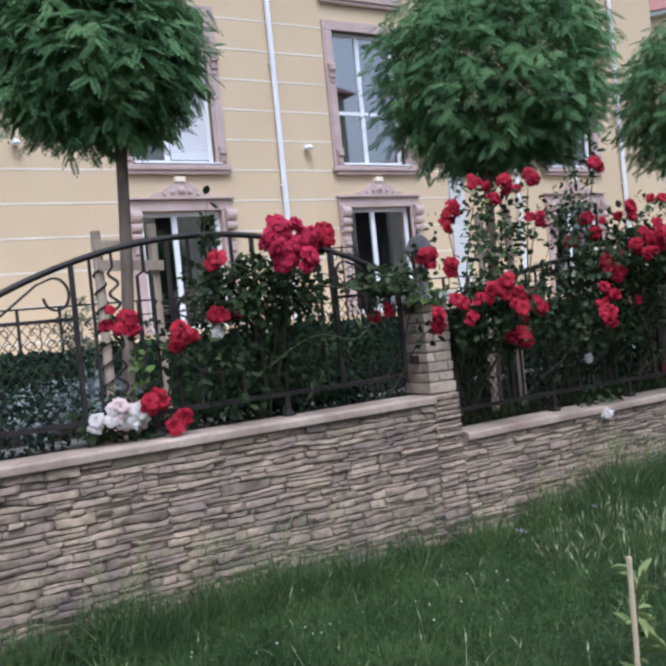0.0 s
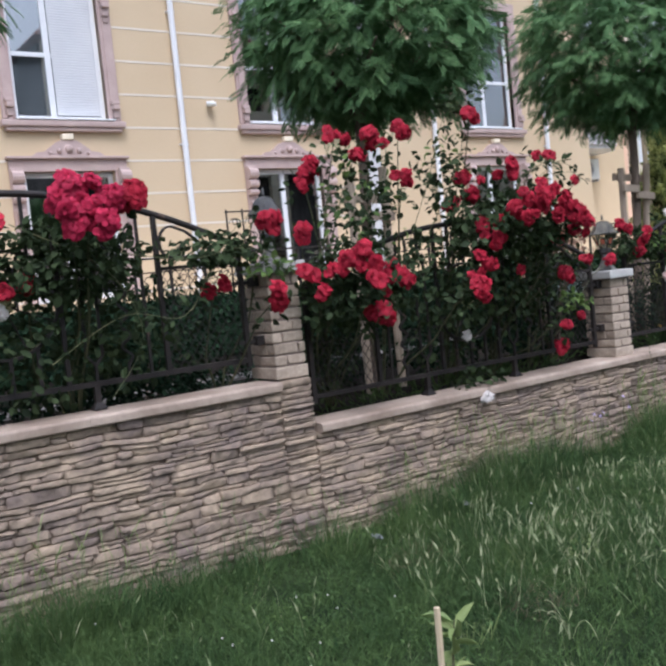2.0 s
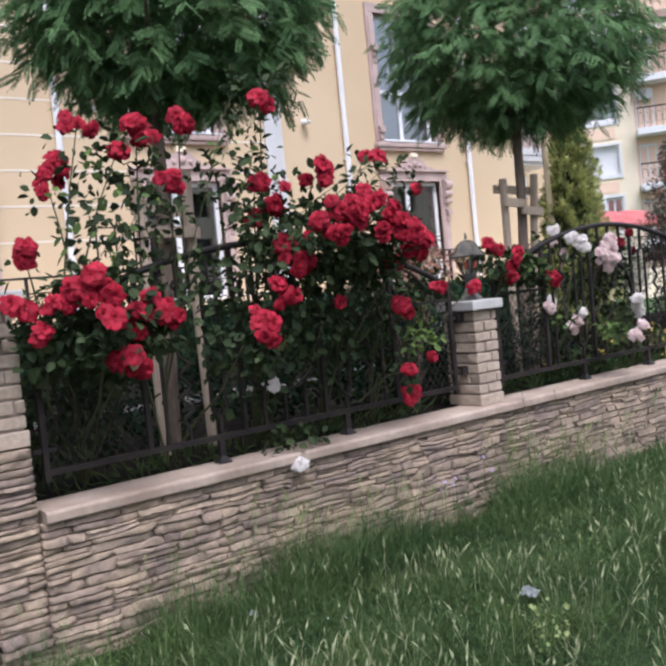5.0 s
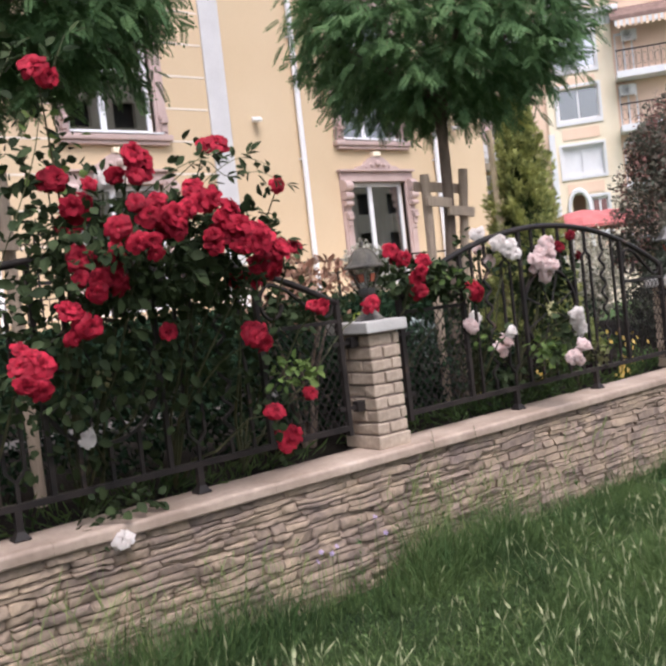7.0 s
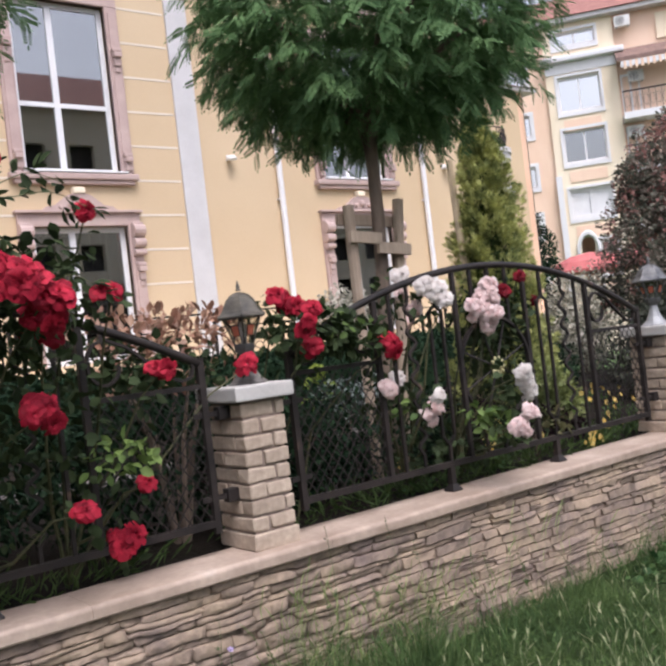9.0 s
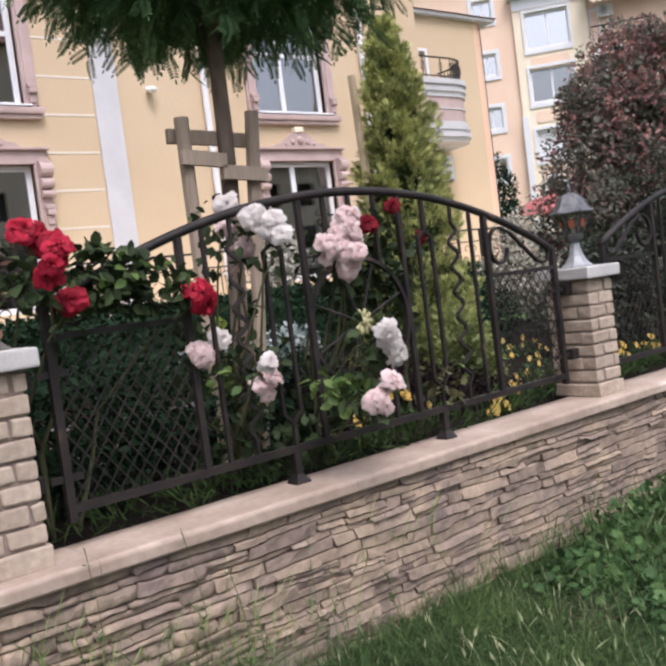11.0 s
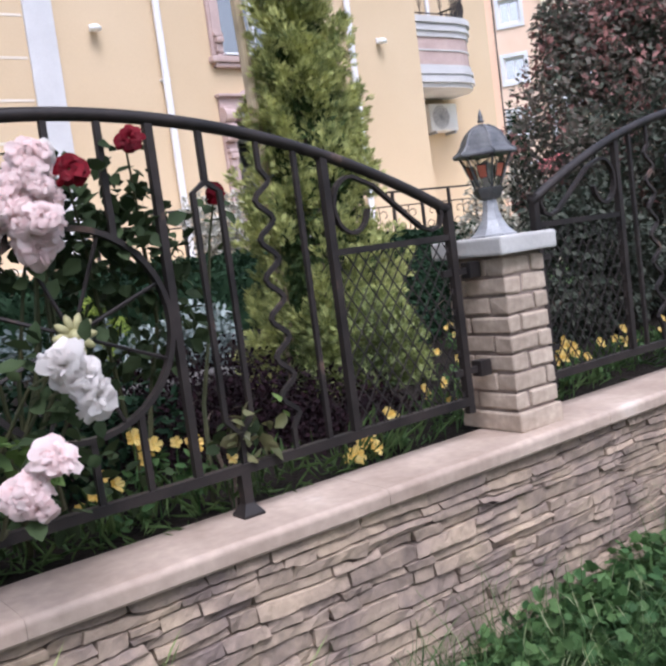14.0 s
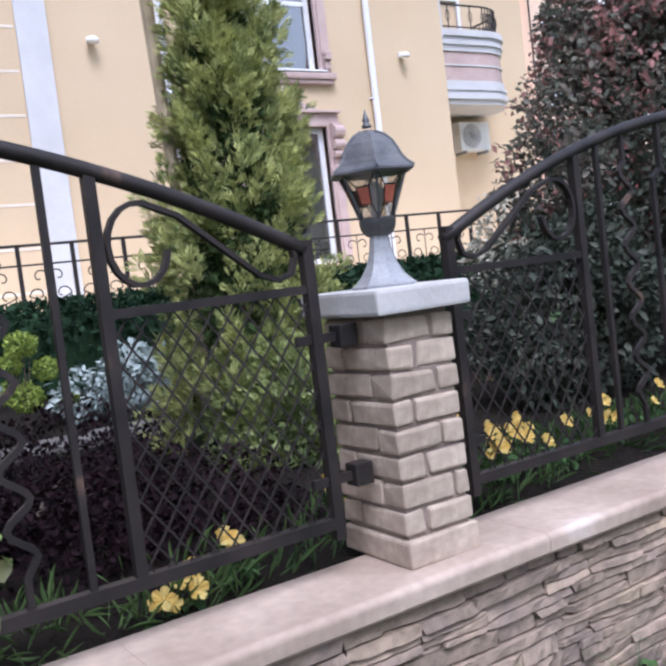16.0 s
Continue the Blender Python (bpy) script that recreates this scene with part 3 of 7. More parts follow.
        for k in range(len(o) - 1):
            for s in (0.25, 0.75):
                x, y = (o[k][0] * (1 - s) + o[k + 1][0] * s, o[k][1] * (1 - s) + o[k + 1][1] * s)
                bm = tube(bmesh.new(), [(x, y, z + 1.4), (x, y, z + 1.92)], 0.012, 5)
                tube(bm, [(x + 0.05 * math.cos(a), y, z + 1.71 + 0.11 * math.sin(a)) for a in np.linspace(0, 6.28, 9)], 0.008, 4)
                part("baluster", bm, M_IRON, house)
        part("balcony_column", boxed(10.05, 10.3, 10.85, 11.1, z + 1.22, z + 3.33, 0.02), M_WHITEPAINT, house, "white balcony column")
        part("balcony_door", frame_bars(10.6, 12.0, z + 0.1, z + 2.5, 12.12, 0.08, 0.5), M_PVC, house, "white balcony door frame")


build_house()


def wall_lamp(x):
    lamp = empty("wall_lamp", (x, FY, 4.37), label="small grey wall lamp on the yellow facade", category="lamp", group="wall lamps on the facade")
    bm = box(bmesh.new(), -0.05, 0.05, -0.03, 0.0, -0.04, 0.06, 0.01)
    part("backplate", bm, M_PVC, lamp)
    bm = lathe(bmesh.new(), [(0.03, -0.06), (0.085, -0.05), (0.09, -0.01), (0.05, 0.03), (0.02, 0.035)], 12, (0, -0.12))
    part("shade", bm, M_AC, lamp, "pale grey shade", smooth=True)
    part("arm", tube(bmesh.new(), [(0, -0.03, 0.03), (0, -0.12, 0.02)], 0.015, 6), M_LBASE, lamp)
    return lamp


first_lamp = wall_lamp(-1.44)
for x in (3.12, 8.60, -7.10):
    copy_thing(first_lamp, pose(x, FY, 4.35))


def ac_unit(x, y, z, s=1.0, name="air_conditioner"):
    ac = empty(name, (x, y, z), label="white outdoor air conditioner with a round grille", category="air conditioner", group="air conditioners")
    part("casing", boxed(-0.42 * s, 0.42 * s, -0.30 * s, 0, -0.30 * s, 0.30 * s, 0.03 * s), M_AC, ac)
    bm = bmesh.new()
    for r in (0.07, 0.13, 0.19, 0.24):
        tube(bm, [(-0.1 * s + r * s * math.cos(a), -0.315 * s, r * s * math.sin(a)) for a in np.linspace(0, 6.2832, 17)], 0.008 * s, 4)
    for a in np.linspace(0, math.pi, 7)[:-1]:
        c, q = math.cos(a) * 0.24 * s, math.sin(a) * 0.24 * s
        tube(bm, [(-0.1 * s - c, -0.315 * s, -q), (-0.1 * s + c, -0.315 * s, q)], 0.006 * s, 4)
    part("grille", bm, M_LBASE, ac, "grey round fan grille")
    for dx in (-0.3, 0.3):
        part("bracket", boxed(dx * s - 0.02, dx * s + 0.02, -0.32 * s, 0.0, -0.36 * s, -0.30 * s), M_LBASE, ac)
    return ac


ac_unit(11.85, 12.2, 3.28)


# ---- railing and low hedge along the terrace ----
def garden_railing():
    rail = empty("garden_railing", (0, 8.0, 0.62), label="black wrought-iron railing with scrolls along the terrace", category="railing")
    part("top_rail", boxed(-12, 15, -0.02, 0.02, 0.84, 0.87, 0.005), M_IRON, rail)
    part("middle_rail", boxed(-12, 15, -0.012, 0.012, 0.63, 0.65), M_IRON, rail)
    part("bottom_rail", boxed(-12, 15, -0.012, 0.012, 0.08, 0.10), M_IRON, rail)
    post = part("post", boxed(-0.02, 0.02, -0.02, 0.02, 0, 0.87), M_IRON, rail)
    post.location.x = -12
    bm = bmesh.new()
    for s in (1, -1):
        pts = [(s * (0.13 + (0.105 - 0.011 * k) * math.cos(k * 0.55) * 1.0), 0, 0.30 + (0.105 - 0.011 * k) * math.sin(k * 0.55)) for k in range(9)]
        tube(bm, pts, 0.008, 4)
        pts = [(s * (0.10 + (0.09 - 0.009 * k) * math.cos(2.6 - k * 0.55)), 0, 0.50 + (0.09 - 0.009 * k) * math.sin(2.6 - k * 0.55)) for k in range(9)]
        tube(bm, pts, 0.008, 4)
        tube(bm, [(s * 0.02, 0, 0.10), (s * 0.05, 0, 0.22), (s * 0.235, 0, 0.30)], 0.008, 4)
    tube(bm, [(0, 0, 0.10), (0, 0, 0.63)], 0.009, 4)
    panel = part("scroll_panel", bm, M_IRON, rail, "thin scrolled ironwork")
    panel.location.x = -11.7
    bm = bmesh.new()
    for x in (-2.50, -2.2, -1.90):
        tube(bm, [(x, 0.02, 0.0), (x, 0.02, 1.56)], 0.016, 5)
    for z in (0.88, 1.52):
        tube(bm, [(-2.52, 0.02, z), (-1.88, 0.02, z)], 0.014, 5)
    for cx in (-2.35, -2.05):
        for r, cz in ((0.11, 1.10), (0.11, 1.33)):
            for sg in (1, -1):
                tube(bm, [(cx + sg * (r - 0.011 * k) * math.cos(0.5 * k), 0.02, cz + (r - 0.011 * k) * math.sin(0.5 * k)) for k in range(9)], 0.009, 4)
    part("gate_leaf", bm, M_IRON, rail, "raised scrolled gate leaf")
    for k in range(1, 46):
        if k < 46:
            shared("post", post.data, rail, Matrix.Translation((-12 + 0.6 * k, 0, 0)))
            shared("scroll_panel", panel.data, rail, Matrix.Translation((-11.7 + 0.6 * k, 0, 0)))


garden_railing()


# ---- garden wall, copings and pillars ----
PITCH, PW, PD = 3.37, 0.24, 0.30
STEP = 0.31


def build_wall():
    wall = empty("garden_wall", (0, 0, 0), label="low garden wall clad in split beige ledge stones", category="wall", kind="structure")
    bm = bmesh.new()
    box(bm, -10.4, -6.50, 0.0, 0.27, -1.0, 0.24), box(bm, -6.50, 3.9, 0.002, 0.27, -1.0, -0.06)
    part("wall_core", bm, M_STONE_BED, wall, "dark mortar bed between stones")
    part("wall_core", boxed(-6.735, -6.49, -0.002, 0.26, 0.0, 0.295), M_STONE_BED, wall)
    return wall


garden_wall = build_wall()


def coping(x0, x1, top):
    """Pink coping slabs with a rounded front edge."""
    n = max(1, round((x1 - x0) / 1.12))
    w = (x1 - x0) / n
    for k in range(n):
        a, b = x0 + k * w + 0.0007, x0 + (k + 1) * w - 0.0007
        prof = [(-0.060, -0.062), (-0.074, -0.060), (-0.079, -0.052)] + [(-0.060 - 0.020 * math.cos(a), -0.020 + 0.020 * math.sin(a)) for a in np.linspace(0, math.pi / 2, 6)] + [(-0.02, 0.001), (0.10, 0.0), (0.212, 0.0), (0.225, -0.012), (0.225, -0.062)]
        bm = bmesh.new()
        rings = []
        for j in range(9):
            x = a + (b - a) * j / 8
            wob = 0.004 * noise.noise((x * 3, top, 1)) + 0.003 * noise.noise((x * 11, top, 5))
            end = 0.0015 if j in (0, 8) else 0
            rings.append([bm.verts.new((x, y + (wob + end if y < 0 else 0), top + z + (wob * 0.5 - end if z > -0.05 else 0))) for y, z in prof])
        for p, q in zip(rings, rings[1:]):
            for i in range(len(prof)):
                bm.faces.new((p[i], q[i], q[(i + 1) % len(prof)], p[(i + 1) % len(prof)]))
        bm.faces.new(rings[0]), bm.faces.new(rings[-1][::-1])
        bmesh.ops.recalc_face_normals(bm, faces=bm.faces)
        part("coping_stone", bm, M_CAP, garden_wall, "pinkish rounded coping slab", smooth=False)


coping(-10.4, -6.735, STEP - 0.005)
coping(-6.475, 3.9, 0.0)


def brick_mesh(name, w, d, h, variant):
    """Worn brick: soft rims and faces that are not quite flat."""
    bm = boxed(0, w, 0, d, 0, h, 0.008)
    o = Vector((w * 90 + variant * 5.3, d * 70, variant * 3.1))
    for v in bm.verts:
        v.co += Vector((0.006 * noise.noise(v.co * 29 + o), 0.006 * noise.noise(v.co * 31 - o), 0.006 * noise.noise(v.co * 27 + o)))
    me = bpy.data.meshes.new(name)
    bm.to_mesh(me)
    bm.free()
    me.materials.append(M_BRICK)
    return me


BRICKS = {}


def brick_pillar(x, z):
    pillar = empty("brick_pillar", (x, 0, z), label="cream brick fence pillar with a pale stone cap", category="pillar", group="brick fence pillars")
    part("core", boxed(0.016, PW - 0.016, 0.016, PD - 0.016, 0, 0.668), M_MORTAR, pillar, "recessed brown mortar")
    rnd = random.Random(int(x * 100) + 5)
    zz, g = 0.0, 0.0115
    rows = [0.085] + [0.0725] * 8
    for k, h in enumerate(rows):
        a = (0.158, 0.098)[k % 2] if k else PW
        b = (0.095, 0.205)[k % 2] if k else PD
        if k and rnd.random() < 0.35:
            a = (0.185, 0.075)[k % 2]
        cells = [(0, a, 0, b), (a, PW, 0, b), (0, a, b, PD), (a, PW, b, PD)] if k else [(-0.002, PW + 0.002, -0.003, PD)]
        for x0, x1, y0, y1 in cells:
            key = (round(x1 - x0, 3), round(y1 - y0, 3), h, rnd.randrange(3))
            if key not in BRICKS:
                BRICKS[key] = brick_mesh("brick", key[0] - g * (k > 0), key[1] - g * (k > 0), h - g, key[3])
            j = lambda: rnd.uniform(-0.0035, 0.0035)
            shared("brick", BRICKS[key], pillar, pose(x0 + g / 2 * (k > 0) + j(), y0 + g / 2 * (k > 0) + j(), zz + 0.001, 0, 0, rnd.uniform(-0.6, 0.6)))
        zz += h
    bm = boxed(-0.036, PW + 0.036, -0.034, PD + 0.03, 0.668, 0.735, 0.010)
    for v in bm.verts:
        v.co += Vector((0.003 * noise.noise(v.co * 30), 0.003 * noise.noise(v.co * 31 + Vector((x, 0, 0))), 0.0))
    part("cap", bm, M_CONC, pillar, "pale grey stone cap")


PILLARS = ((-3 * PITCH + 0.03, STEP), (-2 * PITCH + 0.015, STEP), (-PITCH - 0.008, 0.0), (0.011, 0.0), (PITCH, 0.0))
for px, pz in PILLARS:
    brick_pillar(px, pz)


DOME = ((0.125, 0.316), (0.104, 0.331), (0.091, 0.348), (0.083, 0.367), (0.070, 0.389), (0.049, 0.409), (0.022, 0.422))


def pillar_lantern(x, z, roof_mat, foot_mat, label):
    """Six-sided lantern on a flared foot; the base sits on the pillar cap."""
    lan = empty("pillar_lantern", (x + PW / 2 + 0.012, PD / 2, z + 0.735), label=label, category="lantern", group="pillar lanterns")
    foot = lathe(bmesh.new(), [(0.094, 0.0), (0.094, 0.006), (0.083, 0.012), (0.063, 0.032), (0.045, 0.062), (0.034, 0.095), (0.027, 0.138), (0.032, 0.144)], 8, turn=0.39)
    part("foot", foot, foot_mat, lan, "grey flared metal foot")
    cup = lathe(bmesh.new(), [(0.026, 0.138), (0.036, 0.142), (0.046, 0.150), (0.052, 0.162), (0.055, 0.176), (0.055, 0.186), (0.047, 0.189)], 6)
    part("cup", cup, M_LDARK, lan, "dark bronze bowl")
    ribs = bmesh.new()
    lo, hi, zl, zh = 0.047, 0.100, 0.185, 0.314
    P = lambda r, k, zz: (r * math.cos(math.pi / 3 * k), r * math.sin(math.pi / 3 * k), zz)
    for k in range(6):
        tube(ribs, [P(lo, k, zl), P(hi, k, zh)], 0.0045, 5)
        tube(ribs, [P(lo, k, zl), P(lo, k + 1, zl)], 0.005, 5), tube(ribs, [P(hi, k, zh), P(hi, k + 1, zh)], 0.006, 5)
    part("frame", ribs, roof_mat, lan)
    for k in range(6):
        q = lambda s, t, o=0.0: Vector(P(lo * 0.985 + (hi - lo) * t * 0.985 + o, k, zl + (zh - zl) * t)).lerp(Vector(P(lo * 0.985 + (hi - lo) * t * 0.985 + o, k + 1, zl + (zh - zl) * t)), s)
        bm = bmesh.new()
        n = Vector(P(0.0015, k + 0.5, 0))
        a = [bm.verts.new(q(*st) - n) for st in ((0.03, 0.02), (0.97, 0.02), (0.97, 0.98), (0.03, 0.98))]
        b = [bm.verts.new(v.co + 2 * n) for v in a]
        bm.faces.new(a[::-1]), bm.faces.new(b)
        for i in range(4):
            bm.faces.new((a[i], a[(i + 1) % 4], b[(i + 1) % 4], b[i]))
        pane = part("pane", bm, M_LGLASS, lan, "clear leaded glass pane")
        pane.visible_shadow = False
        bm = bmesh.new()
        c = [bm.verts.new(q(*st, 0.003)) for st in ((0.30, 0.30), (0.70, 0.30), (0.70, 0.66), (0.30, 0.66))]
        d = [bm.verts.new(v.co + n * 2) for v in c]
        bm.faces.new(c[::-1]), bm.faces.new(d)
        for i in range(4):
            bm.faces.new((c[i], c[(i + 1) % 4], d[(i + 1) % 4], d[i]))
        part("coloured_pane", bm, M_LORANGE, pane, "orange glass square")
        bm = bmesh.new()
        for u, v in (((0.03, 0.02), (0.28, 0.32)), ((0.97, 0.02), (0.72, 0.32)), ((0.03, 0.98), (0.28, 0.68)), ((0.97, 0.98), (0.72, 0.68)), ((0.28, 0.32), (0.72, 0.32)), ((0.72, 0.32), (0.72, 0.68)), ((0.72, 0.68), (0.28, 0.68)), ((0.28, 0.68), (0.28, 0.32))):
            tube(bm, [q(*u, 0.005), q(*v, 0.005)], 0.0022, 4)
        part("lead", bm, M_IRON, pane)
    dome = bmesh.new()
    lathe(dome, [(0.116, 0.306), (0.125, 0.310), *DOME, (0.012, 0.428)], 6)
    part("roof", dome, roof_mat, lan, "domed ribbed metal roof")
    for k in range(6):
        part("rib", tube(bmesh.new(), [P(r, k, zz + 0.001) for r, zz in DOME], 0.004, 5), roof_mat, lan)
    part("finial", lathe(bmesh.new(), [(0.012, 0.434), (0.014, 0.440), (0.007, 0.446), (0.011, 0.453), (0.008, 0.461), (0.005, 0.471), (0.001, 0.484)], 8), roof_mat, lan, "pointed metal finial", smooth=True)
    part("bulb", lathe(bmesh.new(), [(0.012, 0.18), (0.014, 0.215), (0.026, 0.24), (0.028, 0.257), (0.018, 0.28), (0.004, 0.29)], 10), M_PVC, lan, "white bulb", smooth=True)


M_GILT = material("lantern_gilt", (0.055, 0.052, 0.048), (0.145, 0.130, 0.105), 0.45, 14, 120, 0.3, metal=0.4, c3=(0.22, 0.185, 0.13))
# Darker grey than M_LBASE, with the overshadowing of these two feet in it.
M_LFOOT = material("dark_lantern_foot", (0.10, 0.095, 0.09), (0.20, 0.185, 0.17), 0.55, 10, 90, 0.2, metal=0.2)
pillar_lantern(PILLARS[1][0], STEP, M_LDARK, M_LFOOT, "dark metal lantern on a pillar among red roses")
pillar_lantern(PILLARS[2][0] + 0.02, 0.0, M_GILT, M_LFOOT, "gilt-bronze lantern with orange panes on a brick pillar")
pillar_lantern(PILLARS[3][0], 0.0, M_LANTERN, M_LBASE, "dark bronze lantern with orange panes on a brick pillar")


# ---- arched wrought-iron fence panels ----
def fence_panel(x0, z0):
    """One panel; u runs from the left pillar's face, its arch is a parabola."""
    L, C = PITCH - PW, (PITCH - PW) / 2
    fence = empty("fence_panel", (x0, 0.12, z0), label="black-brown wrought-iron fence panel with an arched top", category="fence", group="wrought-iron fence panels")
    arch = lambda u: 0.85 + 0.37 * (1 - ((u - C) / (C - 0.11)) ** 2)
    V = lambda u, z: (u, 0, z)
    part("arch_rail", tube(bmesh.new(), [V(u, arch(u)) for u in np.linspace(0.105, L - 0.125, 49)], 0.0195, 10), M_IRON, fence, "curved round iron top rail", smooth=True)
    part("bottom_rail", tube(bmesh.new(), [V(0.11, 0.145), V(L - 0.11, 0.145)], 0, flat=(0.03, 0.03)), M_IRON, fence)
    for s in (0, 1):
        X = (lambda u: u + 0.022 * min(1, max(0, (u - 0.12) / 0.54))) if s == 0 else (lambda u: L - u)
        part("post", tube(bmesh.new(), [V(X(0.12), 0.10), V(X(0.12), 0.880)], 0, flat=(0.030, 0.030)), M_IRON, fence)
        part("post", tube(bmesh.new(), [V(X(0.66), 0.145), V(X(0.66), arch(X(0.66)))], 0, flat=(0.027, 0.027)), M_IRON, fence)
        part("lattice_rail", tube(bmesh.new(), [V(X(0.12), 0.755), V(X(0.66), 0.755)], 0, flat=(0.022, 0.022)), M_IRON, fence)
        bm = bmesh.new()
        w, h = 0.54, 0.60
        k = -h
        while k < w:
            for flip in (0, 1):
                a0, a1 = max(k, 0), min(k + h * 0.72, w)
                if a1 > a0:
                    p = [(a0, (a0 - k) / 0.72), (a1, (a1 - k) / 0.72)]
                    pts = [V(X(0.12 + (w - a if flip else a)), 0.15 + min(z, h)) for a, z in p]
                    tube(bm, pts, 0, flat=(0.0045, 0.003))
            k += 0.055
        part("lattice", bm, M_IRON, fence, "diamond iron mesh")
        scroll = []
        for k in range(15):
            a = -0.15 - k * (4.75 / 14)
            r = 0.078 + 0.018 * k / 14
            scroll.append(V(X(0.56 + (-r * math.cos(a)) * 0.85), 0.90 + r * math.sin(a) * 1.05))
        scroll += [V(X(0.46), 0.965), V(X(0.36), 0.885), V(X(0.26), 0.805), V(X(0.21), 0.788), V(X(0.17), 0.80), V(X(0.155), 0.84), V(X(0.165), 0.875)]
        part("scroll", tube(bmesh.new(), scroll, 0, flat=(0.012, 0.022)), M_IRON, fence, "curled iron scroll")
        part("bar", tube(bmesh.new(), [V(X(0.77), 0.145), V(X(0.77), arch(X(0.77)))], 0, flat=(0.016, 0.016)), M_IRON, fence)
        wavy = [V(X(0.905), arch(X(0.905))), V(X(0.905), 1.045)] + [V(X(0.905 - 0.029 * math.cos(math.pi * (1.01 - z) / 0.0617)), z) for z in np.linspace(1.01, 0.27, 49)] + [V(X(0.905), 0.225), V(X(0.905), 0.145)]
        part("wavy_bar", tube(bmesh.new(), wavy, 0, flat=(0.015, 0.014)), M_IRON, fence, "wavy iron bar")
        part("bar", tube(bmesh.new(), [V(X(1.10), arch(X(1.10))), V(X(1.10), 1.01)], 0, flat=(0.018, 0.018)), M_IRON, fence)
        for d in (-0.045, 0.045):
            part("bar", tube(bmesh.new(), [V(X(1.10), 1.015), V(X(1.10 + d), 0.985), V(X(1.10 + d), 0.30), V(X(1.10), 0.25), V(X(1.10), 0.145)], 0, flat=(0.016, 0.016)), M_IRON, fence)
        part("post", tube(bmesh.new(), [V(X(1.26), 0.145), V(X(1.26), arch(X(1.26)))], 0, flat=(0.024, 0.024)), M_IRON, fence)
        foot = tube(bmesh.new(), [V(1.11 if s == 0 else X(1.11), 0.145), V(1.11 if s == 0 else X(1.11), 0.03)], 0, flat=(0.032, 0.032))
        lathe(foot, [(0.052, 0.0), (0.052, 0.008), (0.024, 0.038), (0.022, 0.045)], 4, (1.11 if s == 0 else X(1.11), 0), turn=math.pi / 4)
        part("foot", foot, M_IRON, fence, "flared iron foot on the coping")
        for z in (0.625, 0.255):
            bm = box(bmesh.new(), X(0.12) - 0.06, X(0.12) + 0.06, -0.006, 0.006, z - 0.012, z + 0.012)
            xx = 0.03 if s == 0 else L - 0.03
            box(bm, xx - 0.028, xx + 0.004 if s == 0 else xx + 0.028, -0.022, 0.03, z - 0.03, z + 0.03, 0.004)
            part("bracket", bm, M_IRON, fence, "iron bracket to the pillar")
    for d in (-0.142, 0.006, 0.155):
        top = 0.63 + math.sqrt(0.29 ** 2 - d * d)
        part("bar", tube(bmesh.new(), [V(C + d, arch(C + d)), V(C + d, top)], 0, flat=(0.018, 0.018)), M_IRON, fence)
        part("bar", tube(bmesh.new(), [V(C + d, 1.26 - top), V(C + d, 0.145)], 0, flat=(0.018, 0.018)), M_IRON, fence)
    ring = [V(C + 0.29 * math.cos(a), 0.63 + 0.29 * math.sin(a)) for a in np.linspace(0, 2 * math.pi, 41)]
    part("ring", tube(bmesh.new(), ring, 0, flat=(0.016, 0.026)), M_IRON, fence, "large iron ring")
    for k in range(8):
        a = math.pi / 8 + k * math.pi / 4
        part("spoke", tube(bmesh.new(), [V(C + 0.05 * math.cos(a), 0.63 + 0.05 * math.sin(a)), V(C + 0.285 * math.cos(a), 0.63 + 0.285 * math.sin(a))], 0.006, 5), M_IRON, fence)
    bm = bmesh.new()
    bmesh.ops.create_uvsphere(bm, u_segments=8, v_segments=6, radius=0.02, matrix=Matrix.Translation((C, -0.016, 0.63)))
    rosette = part("rosette", bm, M_BRASS, fence, "pale brass rosette", smooth=True)
    for k in range(10):
        a = k * math.pi / 5
        bm = bmesh.new()
        bmesh.ops.create_uvsphere(bm, u_segments=8, v_segments=5, radius=0.022, matrix=Matrix.LocRotScale((C + 0.038 * math.cos(a), -0.012, 0.63 + 0.038 * math.sin(a)), Euler((0, -a, 0)), (1.2, 0.35, 0.55)))
        part("petal", bm, M_BRASS, rosette, smooth=True)
    return fence


panel_one = fence_panel(-PITCH + PW, 0.0)
for x, z in ((-2 * PITCH + PW, 0.0), (-3 * PITCH + PW + 0.02, STEP), (PW, 0.0)):
    copy_thing(panel_one, pose(x, 0.12, z))


# ---- globe trees ----
def pinnate():
    """A feathery frond of unit length: pairs of oval leaflets along an arched midrib."""
    V, F = [], []
    pairs = 9
    for k in range(pairs + 1):
        s = 0.12 + 0.76 * k / pairs
        base = (0, s, -0.24 * s * s)
        for side in ((1, -1) if k < pairs else (0,)):
            ln = 0.22 * (1 - 0.40 * abs(k / pairs - 0.4))
            d = (side * 0.95, 0.30, -0.24) if side else (0, 1, -0.4)
            w = (-0.40 * side, 0.90, 0.05) if side else (1, 0, 0)
            i = len(V)
            V += [tuple(base[a] + d[a] * ln * f + w[a] * 0.036 * g for a in range(3)) for f, g in ((0, 0), (0.3, 0.95), (0.75, 0.85), (1, 0), (0.75, -0.85), (0.3, -0.95))]
            F += [(i, i + 1, i + 2, i + 3), (i, i + 3, i + 4, i + 5)]
    return V, F


PIN_V, PIN_F = pinnate()


